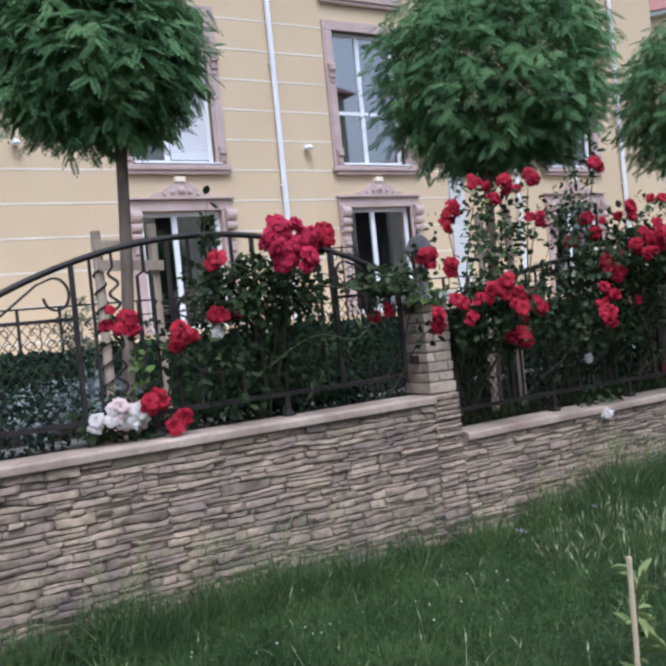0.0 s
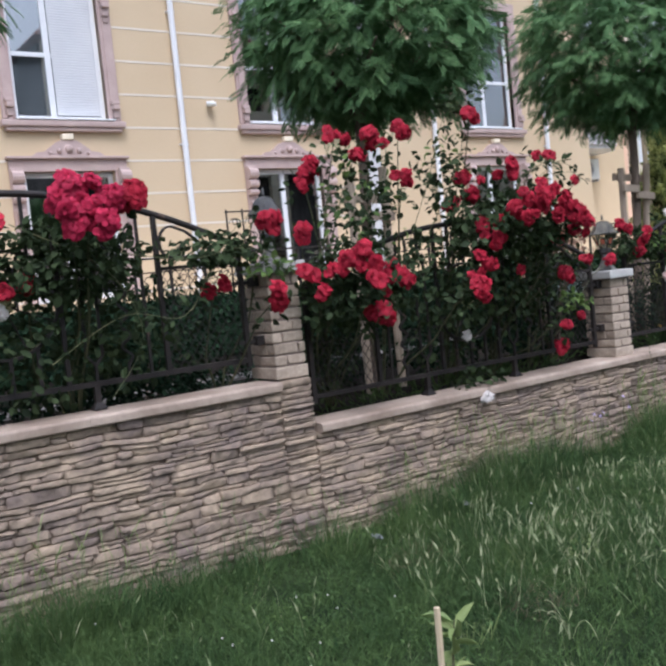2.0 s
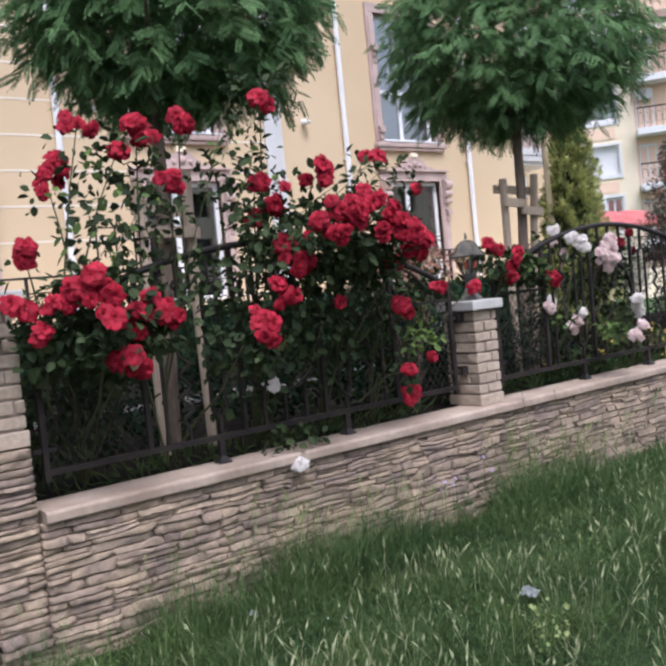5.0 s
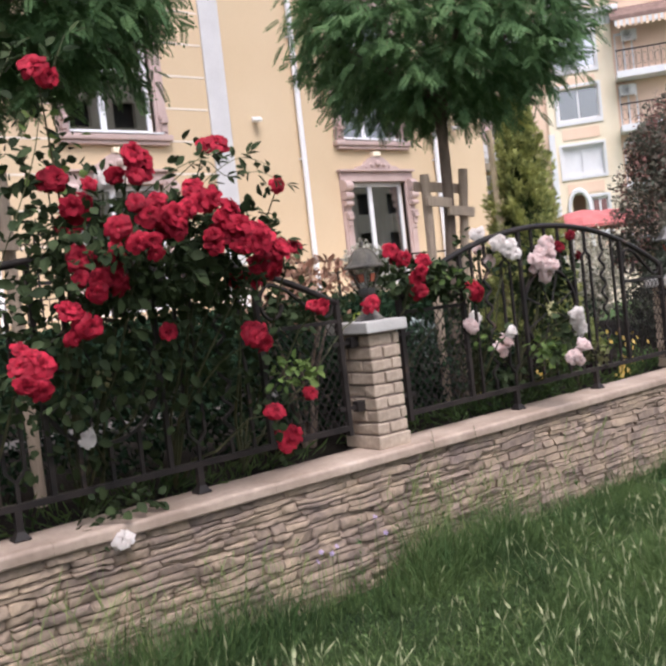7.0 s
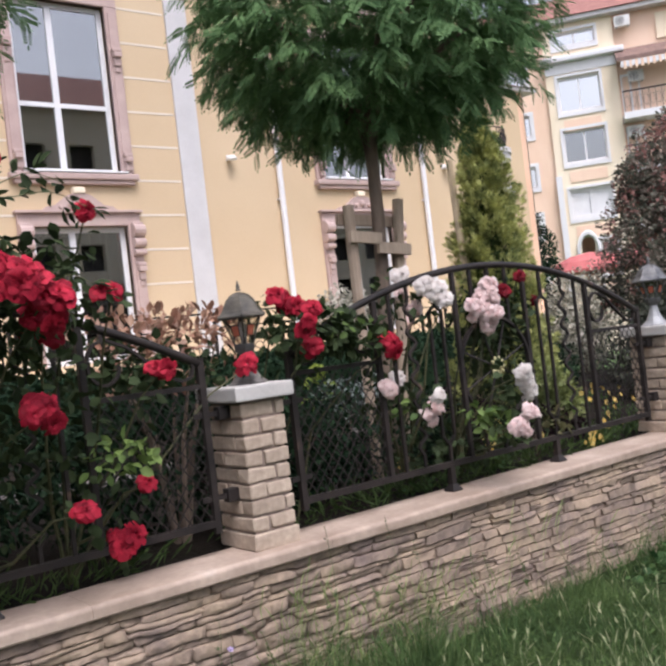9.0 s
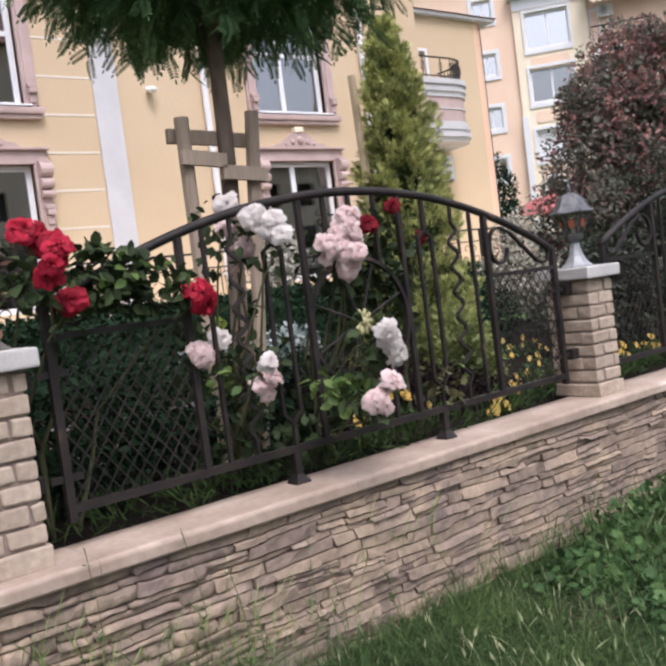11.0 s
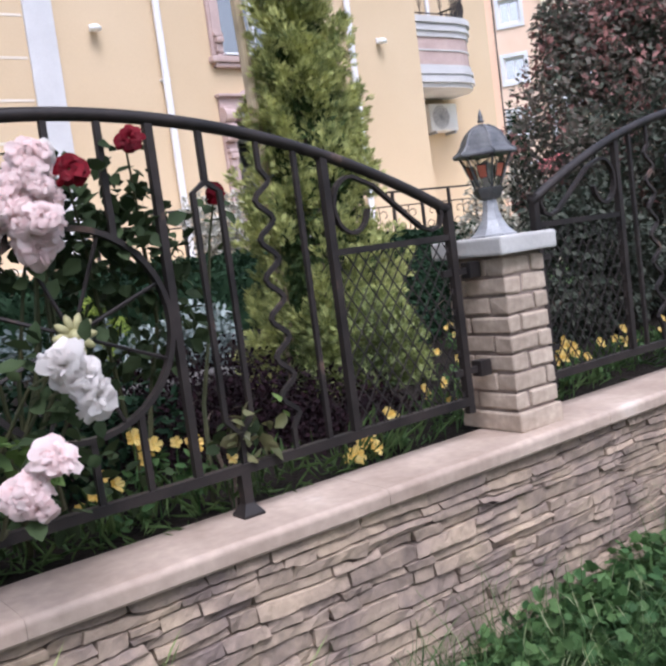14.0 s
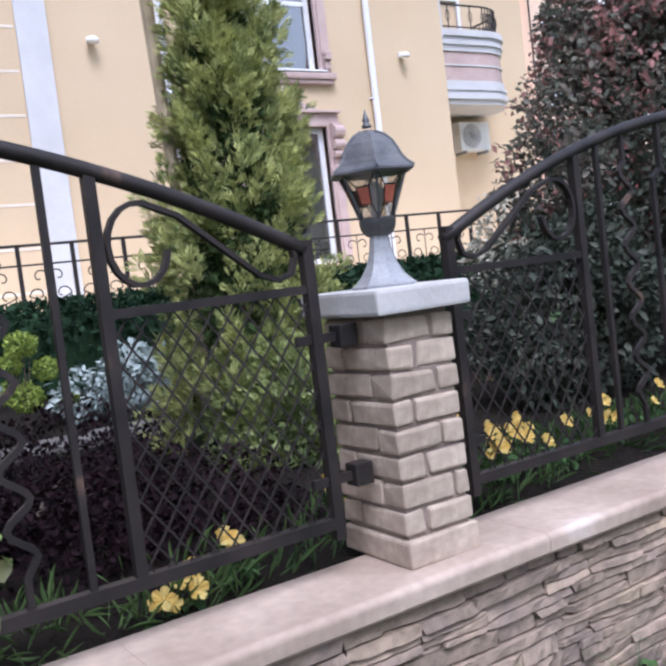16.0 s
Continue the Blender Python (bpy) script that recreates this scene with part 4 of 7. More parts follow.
def crown_mesh(R, rz, seed):
    """Drooping shoots in tiers over an uneven globe, each with fronds to both sides, over a dense inside."""
    global rng
    rng = np.random.default_rng(seed)
    n = 1050
    k = np.arange(n) + 0.5
    ph, th = np.arccos(1 - 2 * k / n), np.pi * (1 + 5 ** 0.5) * k
    out = np.stack([np.cos(th) * np.sin(ph), np.sin(th) * np.sin(ph), np.cos(ph)], 1) + rng.normal(0, 0.06, (n, 3))
    rad = rng.uniform(0.76, 0.95, n) * (1 + 0.05 * np.sin(out[:, 0] * 5 + seed) * np.cos(out[:, 1] * 4))
    tips = np.sign(out) * np.abs(out) ** [1, 1, 0.85] * rad[:, None] * [R, R, rz]
    low = np.clip(-tips[:, 2] / rz, 0, 1)
    tips[:, :2] *= (1 - 0.10 * low ** 2)[:, None]
    axis = out * [1, 1, 0.55] + rng.normal(0, 0.22, (n, 3))
    axis[:, 2] += rng.uniform(-0.55, 0.10, n)
    axis /= np.linalg.norm(axis, axis=1, keepdims=True)
    per = 9
    step = np.tile(np.linspace(-0.26, 0.0, per), n)[:, None]
    side = np.tile([1.0, -1.0] * per, n)[:n * per, None]
    A, O = np.repeat(axis, per, 0), np.repeat(out, per, 0)
    across = np.cross(A, [0, 0, 1.0])
    across /= np.linalg.norm(across, axis=1, keepdims=True) + 1e-6
    m = n * per
    P = np.repeat(tips, per, 0) + A * step + [0, 0, 1] * (-0.5 * (step + 0.3) ** 2) + unit(m) * 0.02
    d = A * (0.55 + 1.5 * (step + 0.3)) + across * side * 0.75 + unit(m) * 0.55
    d[:, 2] -= 0.40
    up = O * 0.75 + unit(m) * 0.65 + [0, 0, 1.0]
    q = 1500
    inner = unit(q) * rng.uniform(0.35, 0.84, (q, 1)) * [R, R, rz]
    low = np.clip(-inner[:, 2] / rz, 0, 1)
    inner[:, :2] *= (1 - 0.12 * low ** 2)[:, None]
    P = np.concatenate([P, inner])
    d = np.concatenate([d, inner * 0.5 + unit(q) * 0.7])
    up = np.concatenate([up, unit(q) * 0.6 + [0, 0, 1.0]])
    return P, frames(d, up), rng.uniform(0.10, 0.175, len(P))


def globe_tree(x, y, R, cz, rz, seed, label, shift=0.0, lean=0.08):
    tree = empty("globe_tree", (x, y, -0.03), label=label, category="tree", group="globe trees along the fence")
    rnd = random.Random(seed)
    zb = cz - rz * 0.78
    pts, rs = [], []
    for t in (0, 0.04, 0.15, 0.3, 0.45, 0.6, 0.75, 0.88, 0.94, 0.965, 1.0):
        pts.append((0.056 + lean * (t - 1) + 0.012 * math.sin(t * 5 + seed), 0.02 * math.cos(t * 4), t * zb))
        rs.append(0.050 - 0.011 * t + (0.010 if t < 0.02 else 0) + max(0, t - 0.93) * 0.62)
    part("trunk", tube(bmesh.new(), pts, rs, 10), M_BARK, tree, "slender grey-brown trunk", smooth=True)
    for k in range(9):
        a, e = k * 2.4, rnd.uniform(0.25, 0.95)
        d = Vector((math.cos(a) * math.cos(e), math.sin(a) * math.cos(e), math.sin(e)))
        base = Vector((pts[-1][0], pts[-1][1], zb - 0.03))
        limb = [base, base + d * R * 0.25 + Vector((0, 0, 0.06)), base + d * R * 0.55 + Vector((0, 0, 0.05)), base + d * R * 0.8]
        part("limb", tube(bmesh.new(), limb, [0.04, 0.028, 0.018, 0.007], 6), M_BARK, tree)
    P, Rm, S = crown_mesh(R, rz, seed)
    crown = scatter("crown", PIN_V, PIN_F, P, Rm, S, M_TREELEAF, tree, "dense globe of drooping feathery leaves")
    crown.location = (shift, 0, cz)
    return tree


globe_tree(-1.69, 0.92, 1.33, 3.05, 0.98, 11, "globe-shaped locust tree tied to wooden stakes", 0.17)
globe_tree(-5.22, 0.92, 1.22, 3.03, 0.98, 23, "globe-shaped locust tree above red climbing roses", 0.25)
globe_tree(-8.58, 0.84, 0.82, 2.93, 0.68, 37, "small globe-shaped locust tree tied to a stake", -0.07, 0.18)


def tree_stakes(x, y, half, boards, label, top=1.73, lean=0.0, twine=False):
    st = empty("tree_support", (x, y, -0.03), label=label, category="tree stake", group="wooden tree supports")
    for s in (-1, 1):
        bm = tube(bmesh.new(), [(s * half - lean * (s > 0), 0, 0), (s * half * 0.98 - 0.45 * lean * (s > 0), 0.01, top * 0.5), (s * half, 0, top + 0.02 * s)], [0.032, 0.034, 0.036], 10)
        part("stake", bm, M_STAKE, st, "round weathered stake")
    if twine:
        coil = [(-half + 0.041 * math.cos(k * 0.7), 0.041 * math.sin(k * 0.7), 0.45 + k * 0.0142) for k in range(84)]
        part("twine", tube(bmesh.new(), coil, 0.007, 5), M_IRON, st, "dark cord wound round the stake")
    for a, b, z, yy in boards:
        bm = bmesh.new()
        tube(bm, [(a, yy, z), ((a + b) / 2, yy, z - 0.008), (b, yy, z - 0.02)], 0, flat=(0.07, 0.03))
        part("board", bm, M_STAKE, st, "split wooden cross board")
    return st


tree_stakes(-1.69, 0.88, 0.212, ((-0.27, 0.20, 1.663, 0.055), (-0.27, -0.02, 1.54, -0.055), (-0.05, 0.22, 1.465, -0.055)), "two wooden stakes with cross boards holding a young tree", 1.762, lean=0.2)
tree_stakes(-5.20, 0.84, 0.17, ((-0.2, 0.2, 1.55, 0.055), (-0.2, 0.2, 1.40, -0.055)), "two wooden stakes beside a trunk wrapped in rose canes", 1.76)
tree_stakes(-8.56, 0.90, 0.20, ((-0.24, 0.06, 1.60, -0.06), (-0.21, 0.24, 1.46, -0.06)), "wooden stakes with cross boards beside a small tree", 1.72, twine=True)

# ---- roses ----
PETALS = ((4, 0.10, 0.42, 1.45), (5, 0.20, 0.55, 1.30), (6, 0.30, 0.66, 1.10), (7, 0.36, 0.76, 0.80), (7, 0.38, 0.84, 0.42), (6, 0.36, 0.88, 0.02))


LOOSE = ((5, 0.10, 0.40, 1.40), (7, 0.18, 0.52, 1.22), (9, 0.26, 0.66, 0.98), (10, 0.31, 0.80, 0.68), (10, 0.34, 0.92, 0.34), (8, 0.35, 1.00, 0.0))


def rose_bloom(name, mat, seed, whorls=PETALS, ruffle=1.0):
    """An open garden rose of unit radius, facing +z: whorls of cupped, ruffled petals."""
    rnd = random.Random(seed)
    bm = bmesh.new()
    for ring, (n, r0, ln, tilt) in enumerate(whorls):
        for k in range(n):
            a = 2 * math.pi * (k + 0.37 * ring) / n + rnd.uniform(-0.35, 0.35)
            t, w = tilt + rnd.uniform(-0.34, 0.34), ln * rnd.uniform(0.55, 0.9)
            ln = whorls[ring][2] * rnd.uniform(0.72, 1.22)
            rows = []
            for i in range(4):
                s = i / 3
                curl = t - 0.75 * s * s + rnd.uniform(-0.05, 0.05)
                rad = r0 * 0.45 + ln * s * math.cos(curl)
                zz = 0.05 + ln * s * math.sin(curl) * 0.9 - 0.05 * ring
                row = []
                for j in (-1, -0.35, 0.35, 1):
                    wd = w * (0.35 + 0.75 * math.sin(min(1.0, s * 0.85 + 0.12) * math.pi * 0.62)) * 0.52
                    off = j * wd
                    cup = -0.16 * j * j * ln * (1 if s > 0.3 else 0.4) + rnd.uniform(-0.07, 0.07) * ruffle * (s > 0.5)
                    row.append(bm.verts.new(((rad + cup) * math.cos(a) - off * math.sin(a), (rad + cup) * math.sin(a) + off * math.cos(a), zz + 0.10 * j * j * s * ln + rnd.uniform(-0.10, 0.10) * ruffle * (i >= 2))))
                rows.append(row)
            for p, q in zip(rows, rows[1:]):
                for j in range(3):
                    bm.faces.new((p[j], p[j + 1], q[j + 1], q[j]))
    me = bpy.data.meshes.new(name)
    bm.to_mesh(me)
    bm.free()
    me.materials.append(mat)
    me.shade_smooth()
    return me


BLOOMS = {key: [rose_bloom("rose_bloom", mat, s, LOOSE if key in ("white", "pink") else PETALS, 1.5 if key in ("white", "pink") else 1.0) for s in (1, 2, 3, 4, 5)] for key, mat in (("red", M_RED), ("pinkred", M_PINKRED), ("dark", M_DARKRED), ("white", M_WHITE), ("pink", M_PALEPINK))}


def cluster(bush, x, y, z, n, spread, key, size, rnd):
    """n blooms round a point, facing outwards and towards the street."""
    done = []
    for k in range(n):
        for _ in range(30):
            d = Vector((rnd.gauss(0, 1), rnd.gauss(-0.25, 0.55), rnd.gauss(0.1, 0.85)))
            d = d / max(d.length, 0.3) * spread * (rnd.random() ** 0.5) if n > 1 else Vector((0, 0, 0))
            if all((d - e).length > size * 0.75 for e in done):
                break
        done.append(d)
        face = (d / max(spread, 0.01) * 0.7 + Vector((rnd.uniform(-0.5, 0.3), -1.0, rnd.uniform(-0.1, 0.6)))).normalized()
        q = face.to_track_quat("Z", "Y")
        s = size * rnd.uniform(0.72, 1.22)
        shared("rose_bloom", rnd.choice(BLOOMS[key]), bush, Matrix.LocRotScale(Vector((x, y, z)) + d, q, (s, s * rnd.uniform(0.8, 1.0), s * 0.8)) @ Matrix.Rotation(rnd.uniform(0, 6.3), 4, "Z"))


def canes(bush, roots, heads, rnd, r=0.006):
    for hx, hy, hz in heads:
        rx, ry, rz = min(roots, key=lambda p: abs(p[0] - hx) + 0.3 * rnd.random())
        mid = Vector(((rx + hx) / 2 + rnd.uniform(-0.12, 0.12), (ry + hy) / 2 + rnd.uniform(-0.05, 0.12), (rz + hz) * 0.55))
        pts = [Vector((rx, ry, rz)), Vector((rx, ry, rz)).lerp(mid, 0.5) + Vector((rnd.uniform(-0.05, 0.05), 0.03, 0.05)), mid, mid.lerp(Vector((hx, hy, hz)), 0.6) + Vector((0, 0, 0.05)), Vector((hx, hy, hz))]
        part("cane", tube(bmesh.new(), pts, [r * 1.5, r * 1.3, r * 1.1, r * 0.8, r * 0.5], 5), M_CANE, bush)


def rose_bush(label, groups, leaves, light, roots, size=0.055, seed=1, leaf=0.060):
    """groups: x, y, z, count, spread per colour."""
    rnd = random.Random(seed)
    bush = empty("rose_bush", (0, 0, 0), label=label, category="rose bush", group="climbing roses on the fence")
    heads = []
    for key, rows in groups:
        for x, y, z, n, spread in rows:
            cluster(bush, x, y, z, n if n < 3 else n, spread * 1.2, key, size, rnd)
            heads.append((x, y + 0.03, z - 0.02))
    canes(bush, roots, heads, rnd)
    foliage("leaves", [(*b[:6], round(b[6] * 0.80)) for b in leaves] + [(x, y + 0.10, z - 0.03, 0.13, 0.09, 0.11, 14) for x, y, z in heads], leaf, M_ROSELEAF, bush, "dark green rose leaves", tv=BROAD_V)
    if light:
        foliage("young_leaves", [(*b[:6], round(b[6] * 0.75)) for b in light], leaf * 0.95, M_ROSELIGHT, bush, "bright young rose leaves", tv=BROAD_V)
    return bush


LEFT_RED = [(-8.90, 0.10, 1.03, 7, 0.10), (-8.62, -0.15, 0.91, 5, 0.09), (-8.36, -0.13, 1.33, 2, 0.05), (-8.76, 0.0, 0.53, 4, 0.08), (-8.69, 0.02, 0.42, 4, 0.08),
            (-8.32, 0.0, 1.02, 2, 0.05), (-8.17, 0.02, 1.04, 1, 0.04), (-6.88, -0.34, 0.83, 4, 0.08), (-6.75, -0.12, 1.31, 4, 0.08), (-7.04, 0.05, 0.93, 3, 0.08), (-7.64, -0.17, 1.48, 11, 0.10)]
LEFT_PINK = [(-7.985, -0.30, 1.44, 18, 0.12), (-7.93, -0.35, 1.33, 12, 0.10), (-7.78, -0.26, 1.46, 5, 0.07)]
rose_bush("climbing rose with crimson and rose-red blooms", [("red", LEFT_RED), ("pinkred", LEFT_PINK)],
          [(-8.2, 0.22, 0.80, 0.65, 0.30, 0.50, 900), (-7.65, 0.20, 0.85, 0.40, 0.26, 0.42, 230), (-7.95, 0.05, 1.15, 0.50, 0.25, 0.22, 1150), (-7.05, -0.02, 1.15, 0.36, 0.18, 0.10, 330), (-7.7, 0.5, 0.62, 0.8, 0.2, 0.32, 650),
           (-8.35, -0.02, 1.45, 0.05, 0.04, 0.28, 60)],
          [(-8.86, 0.0, 0.74, 0.06, 0.05, 0.14, 36), (-6.75, -0.1, 1.02, 0.2, 0.08, 0.08, 60)],
          [(-8.5, 0.34, 0), (-7.9, 0.36, 0), (-7.3, 0.36, 0), (-7.0, 0.34, 0)], seed=4)

MID_TOP = [(-6.07, 0.01, 1.84, 5, 0.07), (-5.69, 0.13, 1.83, 6, 0.09), (-5.46, 0.08, 1.88, 3, 0.06), (-5.81, 0.16, 1.73, 2, 0.04), (-6.12, 0.35, 1.62, 7, 0.10), (-5.71, -0.21, 1.52, 3, 0.06),
           (-5.27, -0.44, 1.89, 2, 0.03), (-4.91, -0.37, 1.54, 6, 0.08), (-5.08, -0.20, 1.44, 5, 0.08), (-5.19, -0.20, 1.53, 2, 0.04), (-4.98, 0.14, 1.39, 3, 0.06), (-4.12, -0.33, 1.46, 1, 0.02), (-4.46, -0.27, 1.66, 1, 0.02)]
MID_LOW = [(-5.51, -0.60, 0.76, 8, 0.085), (-4.40, -0.39, 0.76, 4, 0.055), (-4.79, -0.32, 0.83, 1, 0.02), (-4.20, -0.20, 0.38, 1, 0.02), (-3.90, -0.10, 0.42, 1, 0.02), (-3.93, 0.10, 0.17, 3, 0.05),
           (-6.25, -0.36, 1.02, 9, 0.10), (-6.52, -0.18, 0.96, 2, 0.05), (-6.40, -0.23, 0.94, 4, 0.08), (-6.21, -0.45, 0.88, 3, 0.05), (-5.91, -0.24, 0.89, 10, 0.13), (-6.03, -0.28, 0.67, 5, 0.08),
           (-6.39, 0.04, 1.22, 3, 0.06), (-6.45, -0.21, 0.81, 2, 0.04), (-3.78, -0.10, 0.86, 2, 0.04), (-3.29, 0.04, 0.83, 1, 0.02)]
MID_BANK = [(-4.94, -0.59, 1.28, 14, 0.14), (-4.72, -0.51, 1.38, 6, 0.08), (-4.66, -0.62, 1.26, 6, 0.08), (-4.55, -0.62, 1.19, 5, 0.07), (-4.41, -0.60, 1.13, 6, 0.08), (-5.08, -0.35, 1.10, 12, 0.12),
            (-5.23, -0.38, 0.93, 4, 0.07), (-4.04, -0.30, 1.17, 1, 0.02), (-4.28, -0.20, 1.03, 3, 0.06)]
PILLAR_B = [(-3.01, 0.12, 1.11, 4, 0.075), (-3.05, -0.12, 1.01, 4, 0.07), (-2.96, -0.02, 0.87, 1, 0.02), (-2.438, 0.02, 0.830, 3, 0.035)]
rose_bush("large climbing rose covered in red blooms", [("red", MID_TOP), ("red", MID_LOW), ("red", MID_BANK)],
          [(-5.0, 0.0, 0.86, 0.85, 0.32, 0.40, 1350), (-4.9, 0.24, 0.40, 0.8, 0.14, 0.32, 200), (-4.3, 0.14, 0.68, 0.55, 0.22, 0.44, 380), (-4.75, -0.25, 1.18, 0.65, 0.28, 0.25, 1900), (-6.1, -0.08, 0.85, 0.40, 0.26, 0.30, 1300),
           (-5.85, 0.15, 1.42, 0.36, 0.22, 0.40, 360), (-5.2, 0.0, 1.60, 0.28, 0.22, 0.22, 130), (-3.75, 0.28, 0.88, 0.40, 0.12, 0.12, 280), (-6.2, 0.35, 0.45, 0.35, 0.2, 0.40, 700), (-5.25, -0.28, 2.0, 0.18, 0.10, 0.10, 40)],
          [(-4.0, -0.12, 0.53, 0.15, 0.08, 0.08, 74), (-5.9, 0.0, 1.40, 0.38, 0.2, 0.38, 80), (-5.2, -0.1, 1.62, 0.25, 0.15, 0.24, 40)],
          [(-6.1, 0.36, 0), (-5.6, 0.38, 0), (-5.0, 0.38, 0), (-4.5, 0.36, 0), (-4.1, 0.34, 0)], seed=9)
rose_bush("red rose shoots arching over the brick pillar", [("red", PILLAR_B)],
          [(-2.86, 0.10, 0.95, 0.28, 0.12, 0.12, 420), (-2.62, 0.10, 0.90, 0.20, 0.10, 0.10, 190), (-3.42, 0.2, 0.80, 0.1, 0.06, 0.05, 30)], [(-2.7, 0.0, 0.95, 0.2, 0.08, 0.08, 22)], [(-2.9, 0.36, 0), (-3.0, 0.36, 0)], seed=14)
rose_bush("small white rose by the fence foot", [("white", [(-8.95, 0.06, 0.47, 8, 0.11), (-9.07, 0.06, 0.45, 3, 0.06), (-8.33, 0.0, 0.90, 1, 0.02)]), ("pink", [(-8.88, 0.07, 0.43, 4, 0.07), (-8.98, 0.02, 0.50, 2, 0.05)])], [(-8.9, 0.2, 0.45, 0.3, 0.12, 0.16, 260)], [], [(-8.9, 0.36, 0)], seed=5)
rose_bush("white rose blooms hanging over the coping", [("white", [(-5.02, -0.095, -0.06, 1, 0.02), (-4.80, 0.10, 1.57, 1, 0.02), (-5.08, -0.02, 0.40, 1, 0.02)])], [(-4.95, 0.05, 0.06, 0.2, 0.12, 0.07, 80)], [], [(-4.9, 0.36, 0)], seed=6)
rose_bush("bush of white and pale pink roses with bright leaves",
          [("white", [(-2.147, 0.20, 1.200, 1, 0.02), (-2.115, 0.05, 1.125, 2, 0.03), (-2.06, 0.03, 1.085, 3, 0.04), (-2.015, 0.0, 1.035, 2, 0.03), (-2.27, 0.18, 0.65, 1, 0.02), (-2.223, -0.06, 0.545, 2, 0.02), (-1.715, -0.20, 0.605, 2, 0.025), (-1.68, -0.19, 0.56, 2, 0.025), (-1.65, -0.18, 0.505, 2, 0.02), (-1.61, 0.06, 1.12, 2, 0.03)]),
           ("pink", [(-1.63, 0.05, 1.085, 5, 0.045), (-1.64, 0.05, 1.015, 7, 0.05), (-1.64, 0.05, 0.945, 6, 0.05), (-1.63, 0.05, 0.895, 2, 0.03), (-1.75, 0.06, 0.985, 3, 0.035), (-1.75, 0.08, 0.93, 1, 0.02), (-2.425, 0.08, 0.61, 4, 0.04), (-2.13, 0.05, 0.475, 2, 0.02), (-2.15, 0.09, 0.42, 2, 0.03), (-1.81, -0.30, 0.395, 2, 0.02), (-1.86, -0.28, 0.34, 3, 0.035), (-2.187, 0.18, 1.10, 1, 0.02), (-2.12, 0.14, 1.01, 1, 0.02)])],
          [(-1.30, 0.36, 0.72, 0.26, 0.15, 0.28, 420), (-2.2, 0.30, 0.55, 0.30, 0.14, 0.32, 110), (-1.8, 0.26, 0.20, 0.5, 0.14, 0.13, 210), (-1.42, 0.24, 0.90, 0.16, 0.12, 0.14, 150)],
          [(-1.95, -0.07, 0.42, 0.09, 0.06, 0.05, 36), (-1.86, -0.08, 0.34, 0.11, 0.06, 0.08, 60), (-2.3, 0.05, 0.5, 0.12, 0.08, 0.06, 10)], [(-2.1, 0.38, 0), (-1.7, 0.38, 0)], size=0.049, seed=8)
rose_bush("dark red roses on tall stems", [("dark", [(-1.543, 0.02, 1.060, 1, 0.02), (-1.352, 0.05, 1.138, 1, 0.02), (-0.986, 0.25, 0.99, 1, 0.02)])], [(-1.35, 0.2, 0.9, 0.16, 0.1, 0.18, 60), (-1.05, 0.24, 0.20, 0.1, 0.05, 0.10, 26)], [(-0.98, 0.10, 0.31, 0.06, 0.04, 0.03, 4)], [(-1.3, 0.4, 0), (-1.1, 0.36, 0)], size=0.058, seed=12)


def shoots(label, rows, seed):
    """Long arching shoots with leaflets in threes, some with a bloom at the tip."""
    rnd = random.Random(seed)
    bush = empty("rose_shoots", (0, 0, 0), label=label, category="rose shoots")
    P, D, U, S = [], [], [], []
    for pts, bloom in rows:
        pts = [Vector(p) for p in pts]
        fine = []
        for k in range(len(pts) - 1):
            p0, p1, p2, p3 = pts[max(k - 1, 0)], pts[k], pts[k + 1], pts[min(k + 2, len(pts) - 1)]
            for i in range(6):
                t = i / 6
                fine.append(0.5 * (2 * p1 + (p2 - p0) * t + (2 * p0 - 5 * p1 + 4 * p2 - p3) * t * t + (3 * p1 - p0 - 3 * p2 + p3) * t ** 3))
        fine.append(pts[-1])
        part("cane", tube(bmesh.new(), fine, [0.0030 - 0.0014 * i / len(fine) for i in range(len(fine))], 5), M_SHOOT, bush)
        gone = 0.0
        for a, b in zip(fine, fine[1:]):
            gone += (b - a).length
            if gone > 0.055:
                gone = 0.0
                out = Vector((rnd.uniform(-1, 1), rnd.uniform(-1, 0.4), rnd.uniform(-0.6, 0.8))).normalized()
                for turn in (-0.9, 0, 0.9):
                    d = out + Vector((turn, 0, 0)).cross(out) * 0.9
                    P.append(b + out * (0.02 if turn else 0.04)), D.append(d), U.append((rnd.uniform(-0.5, 0.5), rnd.uniform(-1, 0), 0.8)), S.append(rnd.uniform(0.045, 0.075))
        if bloom:
            cluster(bush, *pts[-1], bloom, 0.03, "red", 0.05, rnd)
    scatter("leaves", LEAF_V, LEAF_F, np.array(P), frames(np.array(D), np.array(U)), np.array(S), M_ROSELEAF, bush, "green leaflets")


